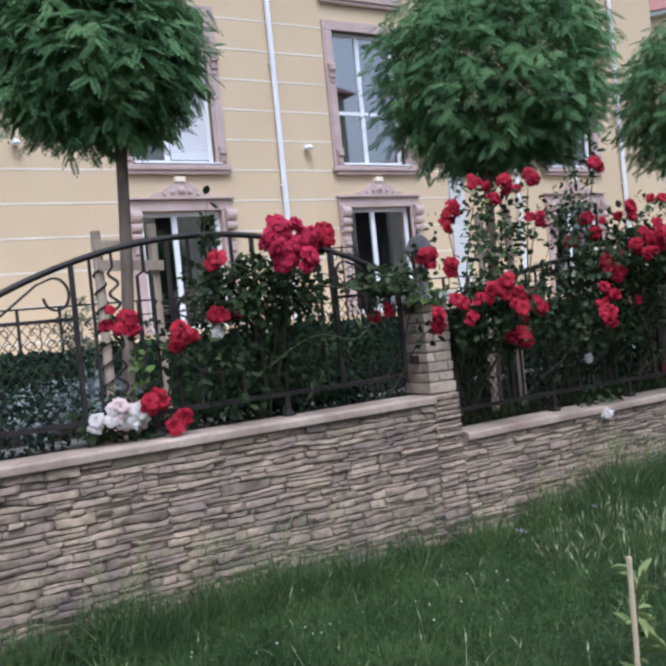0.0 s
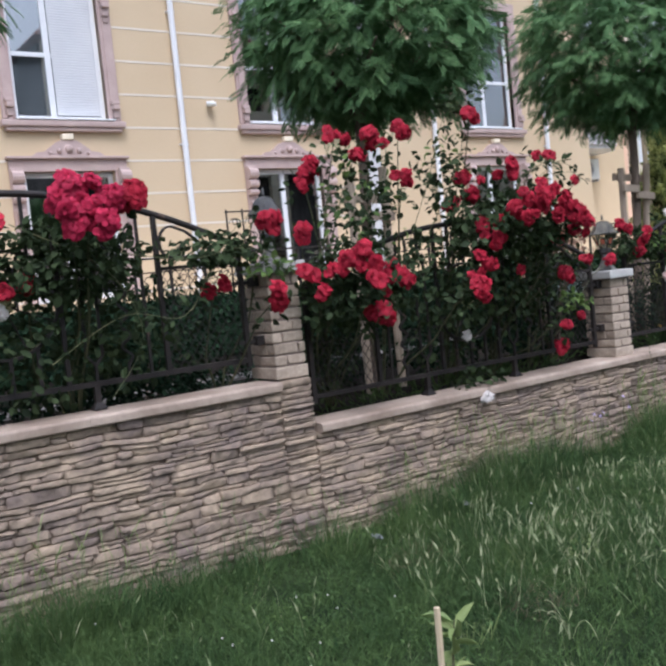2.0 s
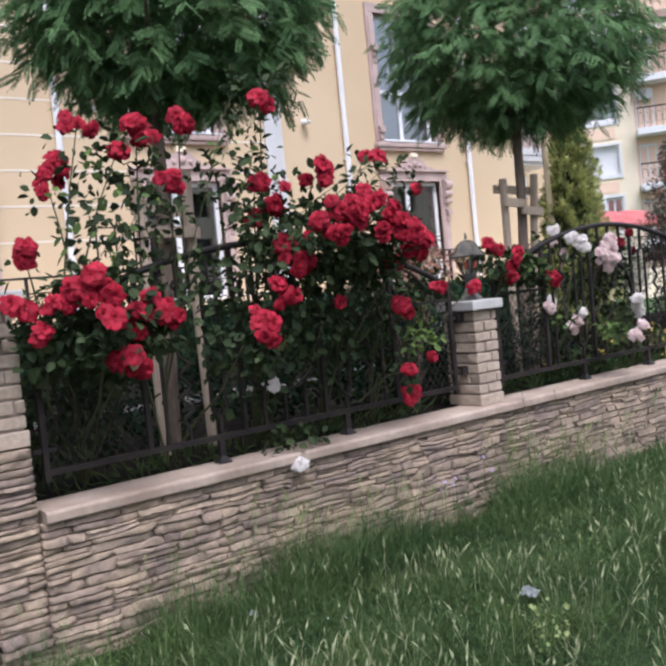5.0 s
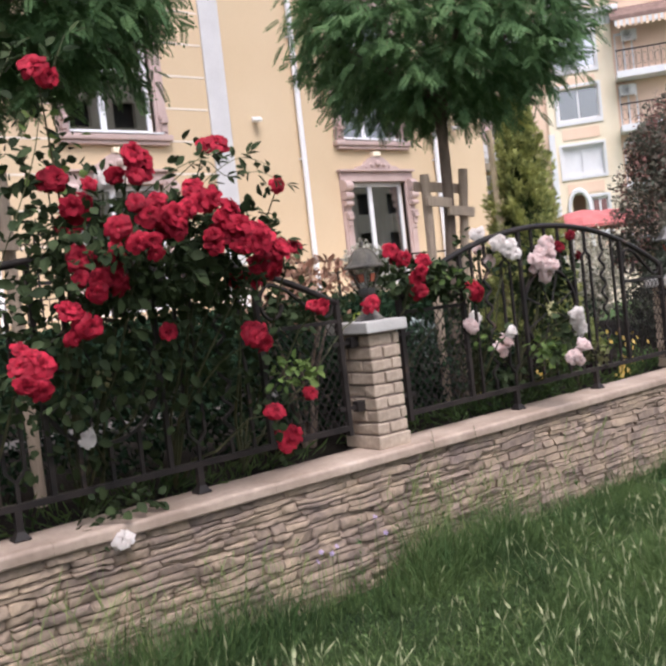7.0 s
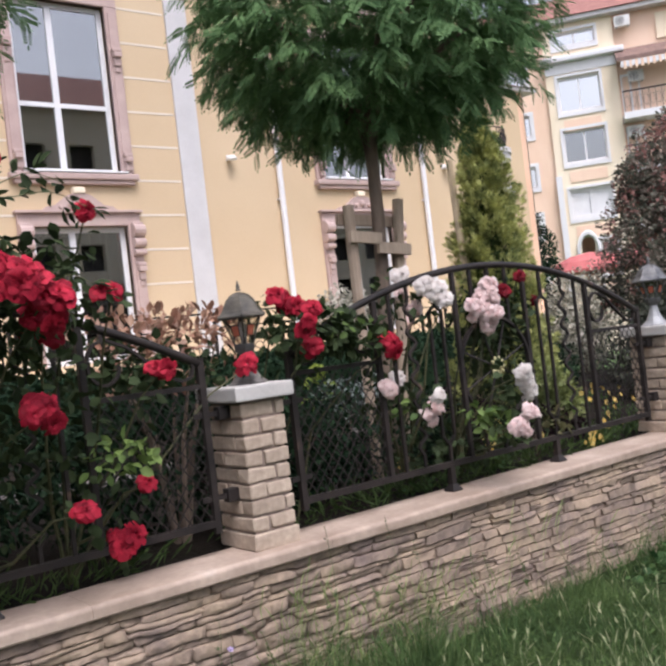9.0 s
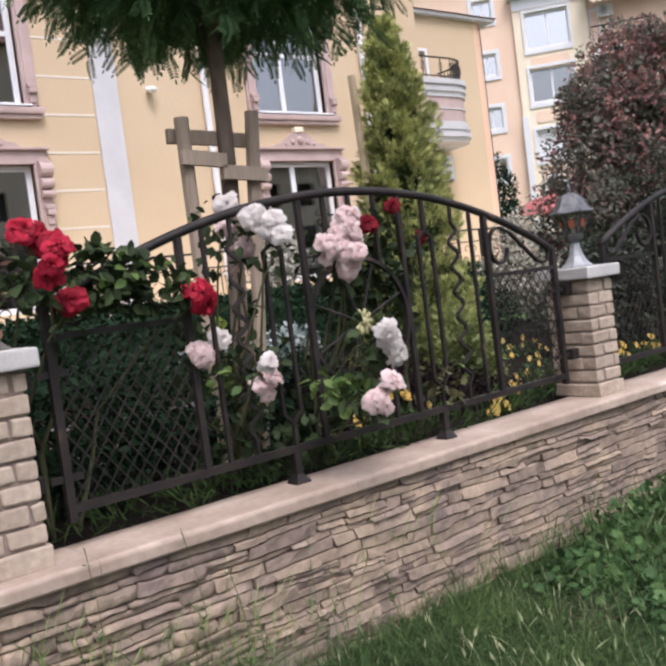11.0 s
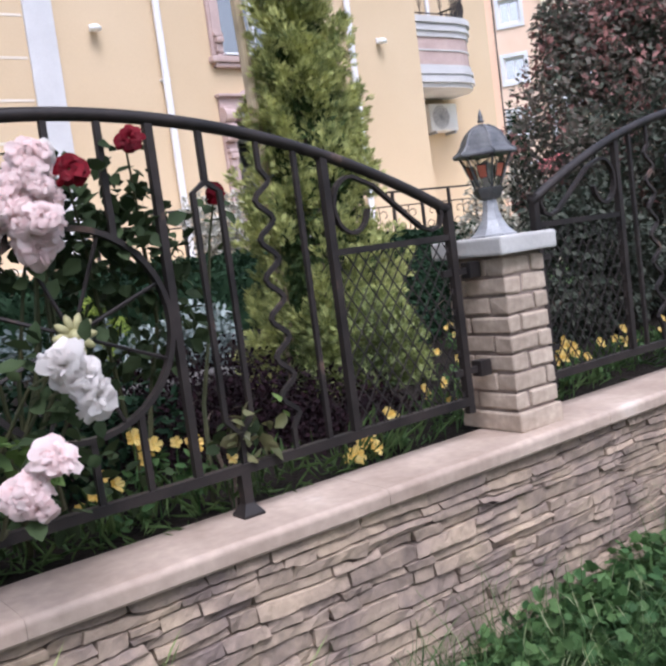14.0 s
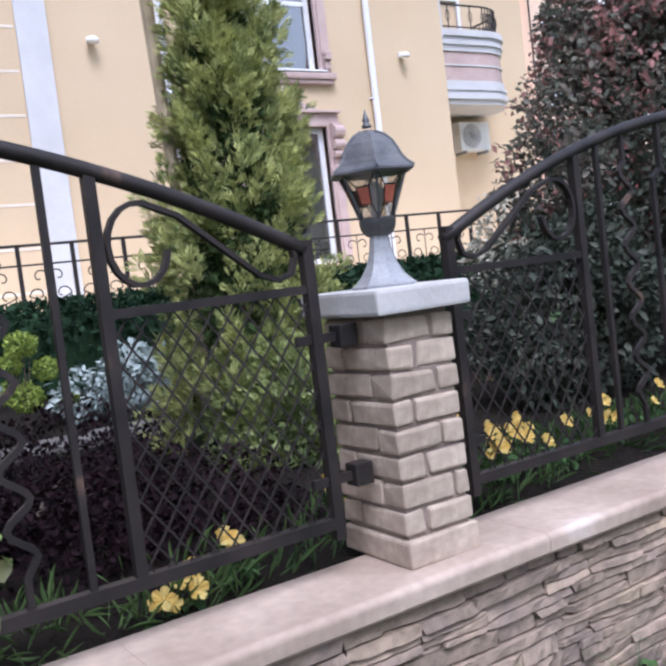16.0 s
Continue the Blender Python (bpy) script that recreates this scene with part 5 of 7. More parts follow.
shoots("thin arching rose shoots above the red blooms",
       [([(-4.90, -0.25, 1.38), (-4.71, -0.40, 1.52), (-4.56, -0.40, 1.56), (-4.45, -0.40, 1.49), (-4.28, -0.40, 1.51), (-4.15, -0.40, 1.46)], 0), ([(-4.78, -0.35, 1.42), (-4.60, -0.40, 1.56), (-4.48, -0.40, 1.64)], 1),
        ([(-4.42, -0.38, 1.08), (-4.25, -0.40, 1.22), (-4.13, -0.40, 1.16)], 1), ([(-5.40, -0.05, 1.15), (-5.28, -0.25, 1.55), (-5.22, -0.30, 1.80), (-5.10, -0.32, 2.08)], 0),
        ([(-5.6, 0.0, 1.0), (-5.52, -0.2, 1.45), (-5.42, -0.25, 1.78), (-5.30, -0.25, 2.02)], 0), ([(-4.7, -0.2, 1.2), (-4.55, -0.3, 1.45), (-4.35, -0.35, 1.58), (-4.22, -0.4, 1.54)], 0), ([(-5.9, 0.1, 1.2), (-5.75, 0.0, 1.5), (-5.70, -0.05, 1.78)], 0)], 61)
shoots("pale arching rose shoots hanging over the fence",
       [([(-8.25, -0.05, 1.35), (-7.80, -0.14, 1.08), (-7.62, -0.12, 0.70), (-7.82, -0.08, 0.38)], 0), ([(-7.95, -0.1, 1.22), (-7.35, -0.16, 1.10), (-6.95, -0.16, 1.14), (-6.60, -0.16, 1.02)], 0),
        ([(-8.1, 0.0, 0.6), (-7.7, -0.08, 0.82), (-7.35, -0.1, 0.78), (-7.15, -0.1, 1.05)], 0), ([(-7.2, 0.1, 0.8), (-7.0, -0.05, 1.2), (-6.82, -0.1, 1.36)], 0), ([(-8.45, 0.1, 0.9), (-8.40, 0.0, 1.35), (-8.34, -0.05, 1.72)], 0)], 62)

# ---- shrubs of the garden ----
SPRAY_V = [(0, 0, 0), (0.10, 0.30, 0.02), (0, 0.62, 0.0), (-0.10, 0.30, 0.02), (0.05, 0.30, 0), (0.36, 0.52, 0.05), (0.30, 0.86, 0.02), (0.12, 0.60, 0), (-0.05, 0.30, 0), (-0.36, 0.52, 0.05), (-0.30, 0.86, 0.02), (-0.12, 0.60, 0), (0, 0.5, 0), (0.11, 0.75, 0.03), (0, 1.05, 0), (-0.11, 0.75, 0.03)]
SPRAY_V = [(x * 0.62, y, z) for x, y, z in SPRAY_V]
SPRAY_F = [(0, 1, 2, 3), (4, 5, 6, 7), (8, 9, 10, 11), (12, 13, 14, 15)]


def thuja(x, y, H, W):
    t_tree = empty("thuja", (x, y, -0.03), label="narrow yellow-green thuja with a stake beside it", category="conifer")
    part("trunk", tube(bmesh.new(), [(0, 0, 0), (0.01, 0, H * 0.5), (0, 0, H * 0.93)], [0.05, 0.035, 0.008], 7), M_BARK, t_tree)
    c, per = 460, 50
    h = rng.random(c) ** 1.08
    prof = W * np.interp(h, [0, 0.08, 0.3, 0.48, 0.62, 0.8, 1.0], [1.05, 1.15, 1.08, 0.88, 0.66, 0.48, 0.06])
    a = rng.random(c) * 2 * np.pi
    r = prof * rng.uniform(0.60, 1.08, c) * (1 + 0.17 * np.sin(a * 3 + h * 14))
    C = np.stack([r * np.cos(a), r * np.sin(a), h * H], 1)
    axis = np.stack([np.cos(a) * 0.55, np.sin(a) * 0.55, 0.95 + 0 * a], 1) + rng.normal(0, 0.22, (c, 3))
    axis /= np.linalg.norm(axis, axis=1, keepdims=True)
    A = np.repeat(axis, per, 0)
    n = c * per
    along = rng.random((n, 1))
    size = np.repeat(rng.uniform(0.13, 0.25, c), per)[:, None]
    radial = unit(n)
    radial -= A * (radial * A).sum(1, keepdims=True)
    P = np.repeat(C, per, 0) + A * (along - 0.45) * size + radial * (size * 0.30 * np.sin(np.pi * (0.12 + 0.85 * along)) * rng.random((n, 1)) ** 0.5)
    d = A * 0.75 + radial * 0.6 + unit(n) * 0.25
    scatter("foliage", SPRAY_V, SPRAY_F, P, frames(d, unit(n)), rng.uniform(0.040, 0.082, n), M_THUJA, t_tree, "flat yellow-green sprays in upright plumes")
    # Inner sprays in a darker green put the gaps' shade into the colour.
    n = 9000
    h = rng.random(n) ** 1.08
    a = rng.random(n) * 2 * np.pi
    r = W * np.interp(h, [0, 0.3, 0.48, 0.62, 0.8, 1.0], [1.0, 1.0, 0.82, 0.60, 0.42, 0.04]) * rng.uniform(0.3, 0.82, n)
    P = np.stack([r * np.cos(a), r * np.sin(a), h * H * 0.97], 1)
    scatter("inner_foliage", SPRAY_V, SPRAY_F, P, frames(unit(n) + [0, 0, 0.6], unit(n)), rng.uniform(0.05, 0.09, n), material("shaded_thuja_green", (0.020, 0.042, 0.016), (0.085, 0.125, 0.042), 0.7, 9, 40, 0, vary=0.5, leaf=0.2, spec=0.12), t_tree, "inner sprays coloured darker for shade")
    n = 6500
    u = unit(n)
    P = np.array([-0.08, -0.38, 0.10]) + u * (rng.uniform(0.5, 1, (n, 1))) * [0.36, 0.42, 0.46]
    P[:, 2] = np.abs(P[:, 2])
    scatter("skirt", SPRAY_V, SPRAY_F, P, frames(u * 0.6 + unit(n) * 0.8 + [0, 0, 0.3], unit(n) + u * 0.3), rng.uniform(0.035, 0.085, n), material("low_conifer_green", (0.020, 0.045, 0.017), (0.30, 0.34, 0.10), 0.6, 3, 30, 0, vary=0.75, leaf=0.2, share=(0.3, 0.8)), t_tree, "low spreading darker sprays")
    part("stake", tube(bmesh.new(), [(-0.24, 0.10, 0), (-0.26, 0.10, 1.3), (-0.31, 0.09, 2.42)], [0.036, 0.034, 0.032], 8), M_PALEWOOD, t_tree, "pale wooden stake")


thuja(0.78, 2.14, 2.78, 0.39)


def shrub(name, label, category, blobs, size, mat, stem_at, seed, hollow=0.35, droop=0.1, tv=LEAF_V, tf=LEAF_F, height=None):
    """Leafy shrub: a few branching stems and a mass of leaves."""
    global rng
    rng = np.random.default_rng(seed)
    rnd = random.Random(seed)
    s = empty(name, (*stem_at, -0.03), label=label, category=category)
    top = height or max(b[2] for b in blobs)
    wide = min(0.3, 0.6 * max(b[3] for b in blobs))
    thick = min(1.0, wide / 0.2)
    for k in range(7):
        a = k * 2.4
        stem = tube(bmesh.new(), [(0.1 * wide * math.cos(a), 0.1 * wide * math.sin(a), 0), (wide * 0.4 * math.cos(a), wide * 0.4 * math.sin(a), top * 0.5), (wide * math.cos(a), wide * math.sin(a), top * 0.95)], [0.018 * thick, 0.012 * thick, 0.004 * thick], 5)
        part("stem", stem, M_BARK, s)
    ob = foliage("foliage", blobs, size, mat, s, droop=droop, hollow=hollow, tv=tv, tf=tf)
    ob.location = (-stem_at[0], -stem_at[1], 0.03)
    return s


PHOTINIA = [(4.02, 2.0, 1.30, 0.97, 1.05, 1.25, 19000), (4.25, 2.05, 2.30, 0.74, 0.78, 0.70, 6500), (3.15, 1.5, 0.85, 0.50, 0.5, 0.78, 2400), (4.6, 1.8, 1.4, 0.9, 0.9, 1.2, 5500), (2.42, 1.5, 0.40, 0.60, 0.45, 0.52, 3600)]
lumps = random.Random(31)
for x, y, z, rx, ry, rz, n in list(PHOTINIA):
    for k in range(10):
        d = Vector((lumps.gauss(-0.3, 1), lumps.gauss(-0.5, 1), lumps.gauss(0.2, 1))).normalized()
        PHOTINIA.append((x + d.x * rx * 0.93, y + d.y * ry * 0.93, max(0.1, z + d.z * rz * 0.93), 0.17, 0.17, 0.19, 230))
# Low blobs go into a darker leaf material that carries their shade.
shaded = [b for b in PHOTINIA if b[2] + 0.3 * b[5] < 1.15]
PHOTINIA = [b for b in PHOTINIA if b not in shaded]
ph = shrub("photinia", "large dark green photinia shrub with red young leaves", "shrub", PHOTINIA, 0.060, M_PHOTINIA, (3.8, 1.95), 3, 0.55, 0.0)
M_PHOTSHADE = material("shaded_photinia_leaf", (0.026, 0.040, 0.026), (0.085, 0.088, 0.066), 0.6, 4, 30, 0, vary=0.5, leaf=0.25, spec=0.2)
foliage("old_leaves", shaded, 0.058, M_PHOTSHADE, ph, "low leaves darkened for shade", droop=0.1, hollow=0.5).location = (-3.8, -1.95, 0.03)
tips = []
for k in range(420):
    x, y, z, rx, ry, rz, n = PHOTINIA[lumps.choice((0, 0, 0, 1, 1, 2, 2))]
    d = Vector((lumps.gauss(-0.2, 1), lumps.gauss(-0.5, 1), lumps.gauss(0.25, 1))).normalized()
    r = lumps.uniform(0.9, 1.06)
    tips.append((x + d.x * rx * r, y + d.y * ry * r, z + d.z * rz * r, 0.11, 0.11, 0.12, 22))
tips = [b for b in tips if b[2] > 0.75]
foliage("young_leaves", tips, 0.055, M_PHOTRED, ph, "bronze-red young leaves", droop=-0.2).location = (-3.8, -1.95, 0.03)
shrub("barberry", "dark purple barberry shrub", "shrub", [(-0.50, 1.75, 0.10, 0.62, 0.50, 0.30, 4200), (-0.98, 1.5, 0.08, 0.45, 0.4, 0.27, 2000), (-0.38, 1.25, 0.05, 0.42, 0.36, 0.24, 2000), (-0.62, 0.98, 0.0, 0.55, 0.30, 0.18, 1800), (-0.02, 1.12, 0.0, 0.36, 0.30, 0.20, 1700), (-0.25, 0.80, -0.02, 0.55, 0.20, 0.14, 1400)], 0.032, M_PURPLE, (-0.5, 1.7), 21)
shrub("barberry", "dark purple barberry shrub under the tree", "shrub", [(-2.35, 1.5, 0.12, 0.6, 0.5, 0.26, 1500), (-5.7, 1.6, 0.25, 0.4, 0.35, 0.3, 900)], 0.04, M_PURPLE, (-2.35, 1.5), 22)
shrub("silver_ragwort", "clump of silver-leaved ragwort in the bed", "shrub", [(0.85, 4.0, 0.22, 0.32, 0.3, 0.24, 800), (0.50, 4.2, 0.16, 0.20, 0.22, 0.18, 260)], 0.070, M_SILVER, (0.8, 4.0), 23)
shrub("silver_ragwort", "silver-leaved ragwort clump by a stake", "shrub", [(-8.55, 1.9, 0.45, 0.4, 0.35, 0.22, 800), (-9.0, 2.2, 0.4, 0.3, 0.3, 0.22, 450)], 0.06, M_SILVER, (-8.6, 1.9), 24)
shrub("silver_ragwort", "small silver-leaved plant in dark soil", "shrub", [(-1.0, 2.4, 0.42, 0.22, 0.2, 0.15, 260), (-0.5, 2.7, 0.4, 0.16, 0.16, 0.12, 130)], 0.05, M_SILVER, (-0.9, 2.45), 25)
shrub("cloud_juniper", "lime-green juniper clipped into balls", "shrub", [(0.16, 4.2, 0.56, 0.1, 0.1, 0.085, 900), (0.3, 4.2, 0.38, 0.085, 0.085, 0.072, 650), (0.14, 4.2, 0.21, 0.115, 0.115, 0.098, 1190), (0.43, 4.2, 0.16, 0.06, 0.06, 0.051, 324), (0.01, 4.2, 0.26, 0.07, 0.07, 0.06, 441), (0.07, 4.2, 0.44, 0.075, 0.075, 0.064, 506)], 0.024, M_LIME, (0.14, 4.2), 26, 0.7)
shrub("grey_shrub", "pale grey-green flowering shrub", "shrub", [(5.3, 4.6, 0.75, 0.60, 0.5, 0.72, 3000)], 0.07, material("grey_leaf", (0.28, 0.28, 0.21), (0.56, 0.52, 0.43), 0.8, 2, 30, 0, vary=0.5, leaf=0.2), (5.4, 4.6), 27)
shrub("heather", "grey-green shrub with pale flower tips", "shrub", [(-8.1, 3.6, 1.05, 0.3, 0.3, 0.3, 500)], 0.06, material("grey_green_leaf", (0.10, 0.12, 0.07), (0.26, 0.25, 0.17), 0.8, 2, 30, 0, vary=0.5, leaf=0.2), (-8.1, 3.6), 28)
shrub("red_shoot_shrub", "shrub with sparse coppery shoots", "shrub", [(-3.66, 0.42, 1.02, 0.28, 0.10, 0.12, 150), (-3.30, 0.55, 1.02, 0.34, 0.13, 0.12, 240), (-3.4, 0.6, 0.84, 0.45, 0.2, 0.16, 90)], 0.056, material("copper_leaf", (0.26, 0.11, 0.075), (0.42, 0.27, 0.18), 0.5, 2, 30, 0, vary=0.5, leaf=0.2), (-3.4, 0.65), 29, 0.2, -0.6)
shrub("young_plant", "young plant with bronze leaves by the fence foot", "plant", [(-1.05, 0.12, 0.25, 0.08, 0.05, 0.08, 26)], 0.058, material("bronze_leaf", (0.055, 0.07, 0.025), (0.16, 0.15, 0.065), 0.5, 2, 30, 0, vary=0.5, leaf=0.2), (-1.05, 0.315), 36, 0.1, 0.0, tv=BROAD_V)
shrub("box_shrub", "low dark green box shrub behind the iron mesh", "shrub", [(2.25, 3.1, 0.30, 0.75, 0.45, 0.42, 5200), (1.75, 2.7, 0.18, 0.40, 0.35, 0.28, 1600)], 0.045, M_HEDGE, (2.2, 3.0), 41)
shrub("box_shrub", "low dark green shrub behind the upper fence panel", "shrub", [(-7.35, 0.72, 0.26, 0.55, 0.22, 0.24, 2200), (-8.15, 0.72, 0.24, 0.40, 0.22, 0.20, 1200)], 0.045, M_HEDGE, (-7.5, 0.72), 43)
shrub("pale_heather", "grey shrub covered in pale flower tips before the terrace", "shrub", [(3.15, 7.3, 1.28, 0.52, 0.35, 0.40, 1500), (3.15, 7.3, 0.70, 0.48, 0.35, 0.60, 1100)], 0.07, material("pale_tip_leaf", (0.22, 0.23, 0.17), (0.60, 0.57, 0.50), 0.8, 9, 30, 0, vary=0.5, leaf=0.25), (3.15, 7.3), 42)
shrub("column_conifer", "narrow dark conifer by the neighbouring house", "conifer", [(16.6, 14.0, 1.9, 0.45, 0.45, 1.9, 2600)], 0.13, M_HEDGE, (16.6, 14.0), 30)


def hedge():
    h = empty("hedge", (0, 6.5, 0), label="clipped dark green box hedge", category="hedge", kind="stuff")
    # Added solid box stops light from showing through the hedge leaves.
    part("hedge_core", boxed(-12, 8, -0.36, 0.36, -0.02, 0.70, 0.08), M_HEDGE, h, "solid dark block added inside the hedge")
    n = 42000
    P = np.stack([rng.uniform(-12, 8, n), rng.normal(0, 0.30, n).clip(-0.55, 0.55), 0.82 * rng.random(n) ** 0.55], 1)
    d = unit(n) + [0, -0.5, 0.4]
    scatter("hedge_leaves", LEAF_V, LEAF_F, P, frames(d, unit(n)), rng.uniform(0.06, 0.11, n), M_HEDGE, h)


hedge()
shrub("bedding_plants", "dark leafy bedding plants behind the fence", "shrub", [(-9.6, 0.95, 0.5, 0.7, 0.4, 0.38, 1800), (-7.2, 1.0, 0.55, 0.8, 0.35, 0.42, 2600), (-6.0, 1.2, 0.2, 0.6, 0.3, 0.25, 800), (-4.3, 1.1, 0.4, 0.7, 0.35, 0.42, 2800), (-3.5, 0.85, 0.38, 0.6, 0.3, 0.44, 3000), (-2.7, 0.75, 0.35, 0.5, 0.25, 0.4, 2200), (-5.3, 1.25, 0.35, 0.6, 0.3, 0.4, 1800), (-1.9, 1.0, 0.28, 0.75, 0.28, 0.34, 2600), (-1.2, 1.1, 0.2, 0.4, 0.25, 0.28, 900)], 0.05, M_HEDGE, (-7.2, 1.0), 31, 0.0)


def pansies(name, label, spots, seed):
    """Low clumps of leaves with open yellow flowers on short stalks."""
    rnd = random.Random(seed)
    clump = empty(name, (0, 0, 0), label=label, category="flowers")
    bm0 = bmesh.new()
    for k in range(5):
        a = k * 2 * math.pi / 5
        vs = [bm0.verts.new((r * math.cos(a + da), r * math.sin(a + da), zz)) for r, da, zz in ((0.06, 0, 0), (0.45, -0.72, 0.22), (0.84, -0.50, 0.52 + 0.16 * (k % 2)), (0.98, -0.12, 0.40), (0.92, 0.22, 0.62), (0.80, 0.52, 0.34), (0.45, 0.72, 0.30))]
        for i in range(1, 6):
            bm0.faces.new((vs[0], vs[i], vs[i + 1]))
    bmesh.ops.create_uvsphere(bm0, u_segments=6, v_segments=4, radius=0.16, matrix=Matrix.Translation((0, 0, 0.08)))
    me = bpy.data.meshes.new("flower")
    bm0.to_mesh(me)
    bm0.free()
    me.materials.append(M_YELLOW)
    blobs = []
    for x, y, z, n, spread in spots:
        blobs.append((x, y, z - 0.06, spread * 1.1, spread * 0.8, 0.05, 14 * n))
        for k in range(n):
            p = Vector((x + rnd.gauss(0, spread * 0.6), y + rnd.gauss(0, spread * 0.45), z + rnd.uniform(-0.03, 0.05)))
            part("stalk", tube(bmesh.new(), [(p.x, p.y + 0.02, -0.02), (p.x, p.y + 0.01, p.z * 0.6), p], 0.003, 4), M_WEED, clump)
            q = Vector((rnd.uniform(-0.5, 0.3), -1, rnd.uniform(0, 0.9))).to_track_quat("Z", "Y")
            s = rnd.uniform(0.022, 0.034)
            shared("flower", me, clump, Matrix.LocRotScale(p, q, (s, s, s)))
    foliage("leaves", blobs, 0.04, M_WEED, clump)


pansies("pansies", "yellow pansies behind the iron fence", [(-0.57, 0.30, 0.01, 3, 0.04), (-0.455, 0.32, 0.03, 3, 0.04), (-0.31, 0.34, 0.10, 3, 0.04), (-1.15, 0.36, 0.17, 5, 0.08), (-1.29, 0.4, 0.22, 4, 0.05), (-1.45, 0.35, 0.12, 4, 0.12), (-2.05, 0.4, 0.10, 4, 0.15)], 3)
pansies("pansies", "yellow pansies at the foot of the photinia", [(0.62, 0.30, 0.17, 9, 0.08), (0.90, 0.5, 0.16, 7, 0.07), (1.40, 0.50, 0.13, 7, 0.07), (1.05, 0.45, 0.10, 3, 0.12), (1.8, 0.6, 0.12, 5, 0.2)], 4)
pansies("pansies", "patch of yellow flowers by the path", [(0.9, 1.1, 0.10, 6, 0.2), (1.8, 2.0, 0.10, 8, 0.25), (0.35, 0.8, 0.05, 4, 0.15), (-9.6, 1.3, 0.72, 4, 0.1)], 5)


def wild_flowers(name, label, spots, seed, mat, high, size):
    """Tiny open flowers on thin stalks in the verge."""
    rnd = random.Random(seed)
    clump = empty(name, (0, 0, 0), label=label, category="flowers")
    for x, y, n, spread in spots:
        for k in range(n):
            px, py = x + rnd.gauss(0, spread), y + rnd.gauss(0, spread * 0.5)
            z0 = ground_z(px, py)
            h = high * rnd.uniform(0.8, 1.15)
            bm = bmesh.new()
            for j in range(5):
                a = j * 1.2566
                bm.faces.new([bm.verts.new((r * size * math.cos(a + da), r * size * math.sin(a + da), zz * size)) for r, da, zz in ((0.08, 0, 0), (0.8, -0.45, 0.2), (1.0, 0, 0.15), (0.8, 0.45, 0.2))])
            q = Vector((rnd.uniform(-0.5, 0.5), -0.8, rnd.uniform(0.2, 1))).to_track_quat("Z", "Y")
            bm.transform(Matrix.LocRotScale(Vector((px, py, z0 + h)), q, (1, 1, 1)))
            part("flower", bm, mat, clump)
            part("stalk", tube(bmesh.new(), [(px, py + 0.01, z0 - 0.02), (px, py + 0.004, z0 + h * 0.6), (px, py, z0 + h)], 0.002, 4), M_WEED, clump)


# ---- verge: grass, weeds, stick ----
BLADE_V = [(-0.5, 0, 0), (0.5, 0, 0), (0.45, 0.42, 0.04), (-0.45, 0.42, 0.04), (0.30, 0.75, 0.17), (-0.30, 0.75, 0.17), (0.04, 0.90, 0.44), (-0.04, 0.90, 0.44)]
BLADE_F = [(0, 1, 2, 3), (3, 2, 4, 5), (5, 4, 6, 7)]


def verge_lump(x, y, seed=2):
    """Broad and close unevenness of the verge, about -0.6 to 0.6."""
    return np.array([0.7 * noise.noise((a * 0.9, b * 0.9, seed)) + 0.5 * noise.noise((a * 3.1, b * 3.1, seed + 5)) for a, b in zip(x, y)])


def grass_patch(name, label, boxes, mat, hmin, hmax, width, lean, tv=BLADE_V, tf=BLADE_F, clump=0.6):
    P, S = [], []
    for x0, x1, y0, y1, n in boxes:
        x, y = rng.uniform(x0, x1, n), rng.uniform(y0, y1, n)
        lump = verge_lump(x, y)
        keep = rng.random(n) < 0.75 + clump * lump
        x, y, lump = x[keep], y[keep], lump[keep]
        P.append(np.stack([x, y, -0.80 + 0.014 * np.clip(x + 9, -6, 16) - 0.01], 1))
        h = rng.uniform(hmin, hmax, len(x)) * np.clip(1 + 0.75 * lump, 0.45, 1.7)
        S.append(np.stack([width * rng.uniform(0.7, 1.4, len(x)), h, h], 1))
    P, S = np.concatenate(P), np.concatenate(S)
    n = len(P)
    d = rng.normal(0, lean, (n, 3))
    d[:, 2] = 1
    up = rng.normal(0, 1, (n, 3)) * [1, 1, 0.1]
    ob = scatter(name, tv, tf, P, frames(d, up), S, mat)
    return tagged(ob, label, "grass", kind="stuff")


grass_patch("verge_grass", "tall uneven green verge grass", [(-11, -1.3, -1.7, -0.07, 118000), (-1.3, 3, -1.7, -0.07, 12000), (-11, 2, -3.4, -1.7, 72000)], M_GRASS, 0.045, 0.165, 0.0032, 0.70)
# seed head: thin stem, then a nodding ear of paired spikelets
SPIKE_V = [(-0.07, 0, 0), (0.07, 0, 0), (0.06, 0.74, 0.03), (-0.06, 0.74, 0.03), (-0.05, 0.72, 0.03), (0.42, 0.80, 0.045), (0.30, 0.90, 0.07), (0.02, 0.82, 0.045), (0.05, 0.75, 0.03), (-0.42, 0.83, 0.05), (-0.30, 0.93, 0.08), (-0.02, 0.85, 0.05), (-0.20, 0.84, 0.055), (0.22, 0.85, 0.06), (0.16, 0.95, 0.10), (0.02, 1.03, 0.15)]
SPIKE_F = [(0, 1, 2, 3), (4, 5, 6, 7), (8, 9, 10, 11), (12, 13, 14, 15)]
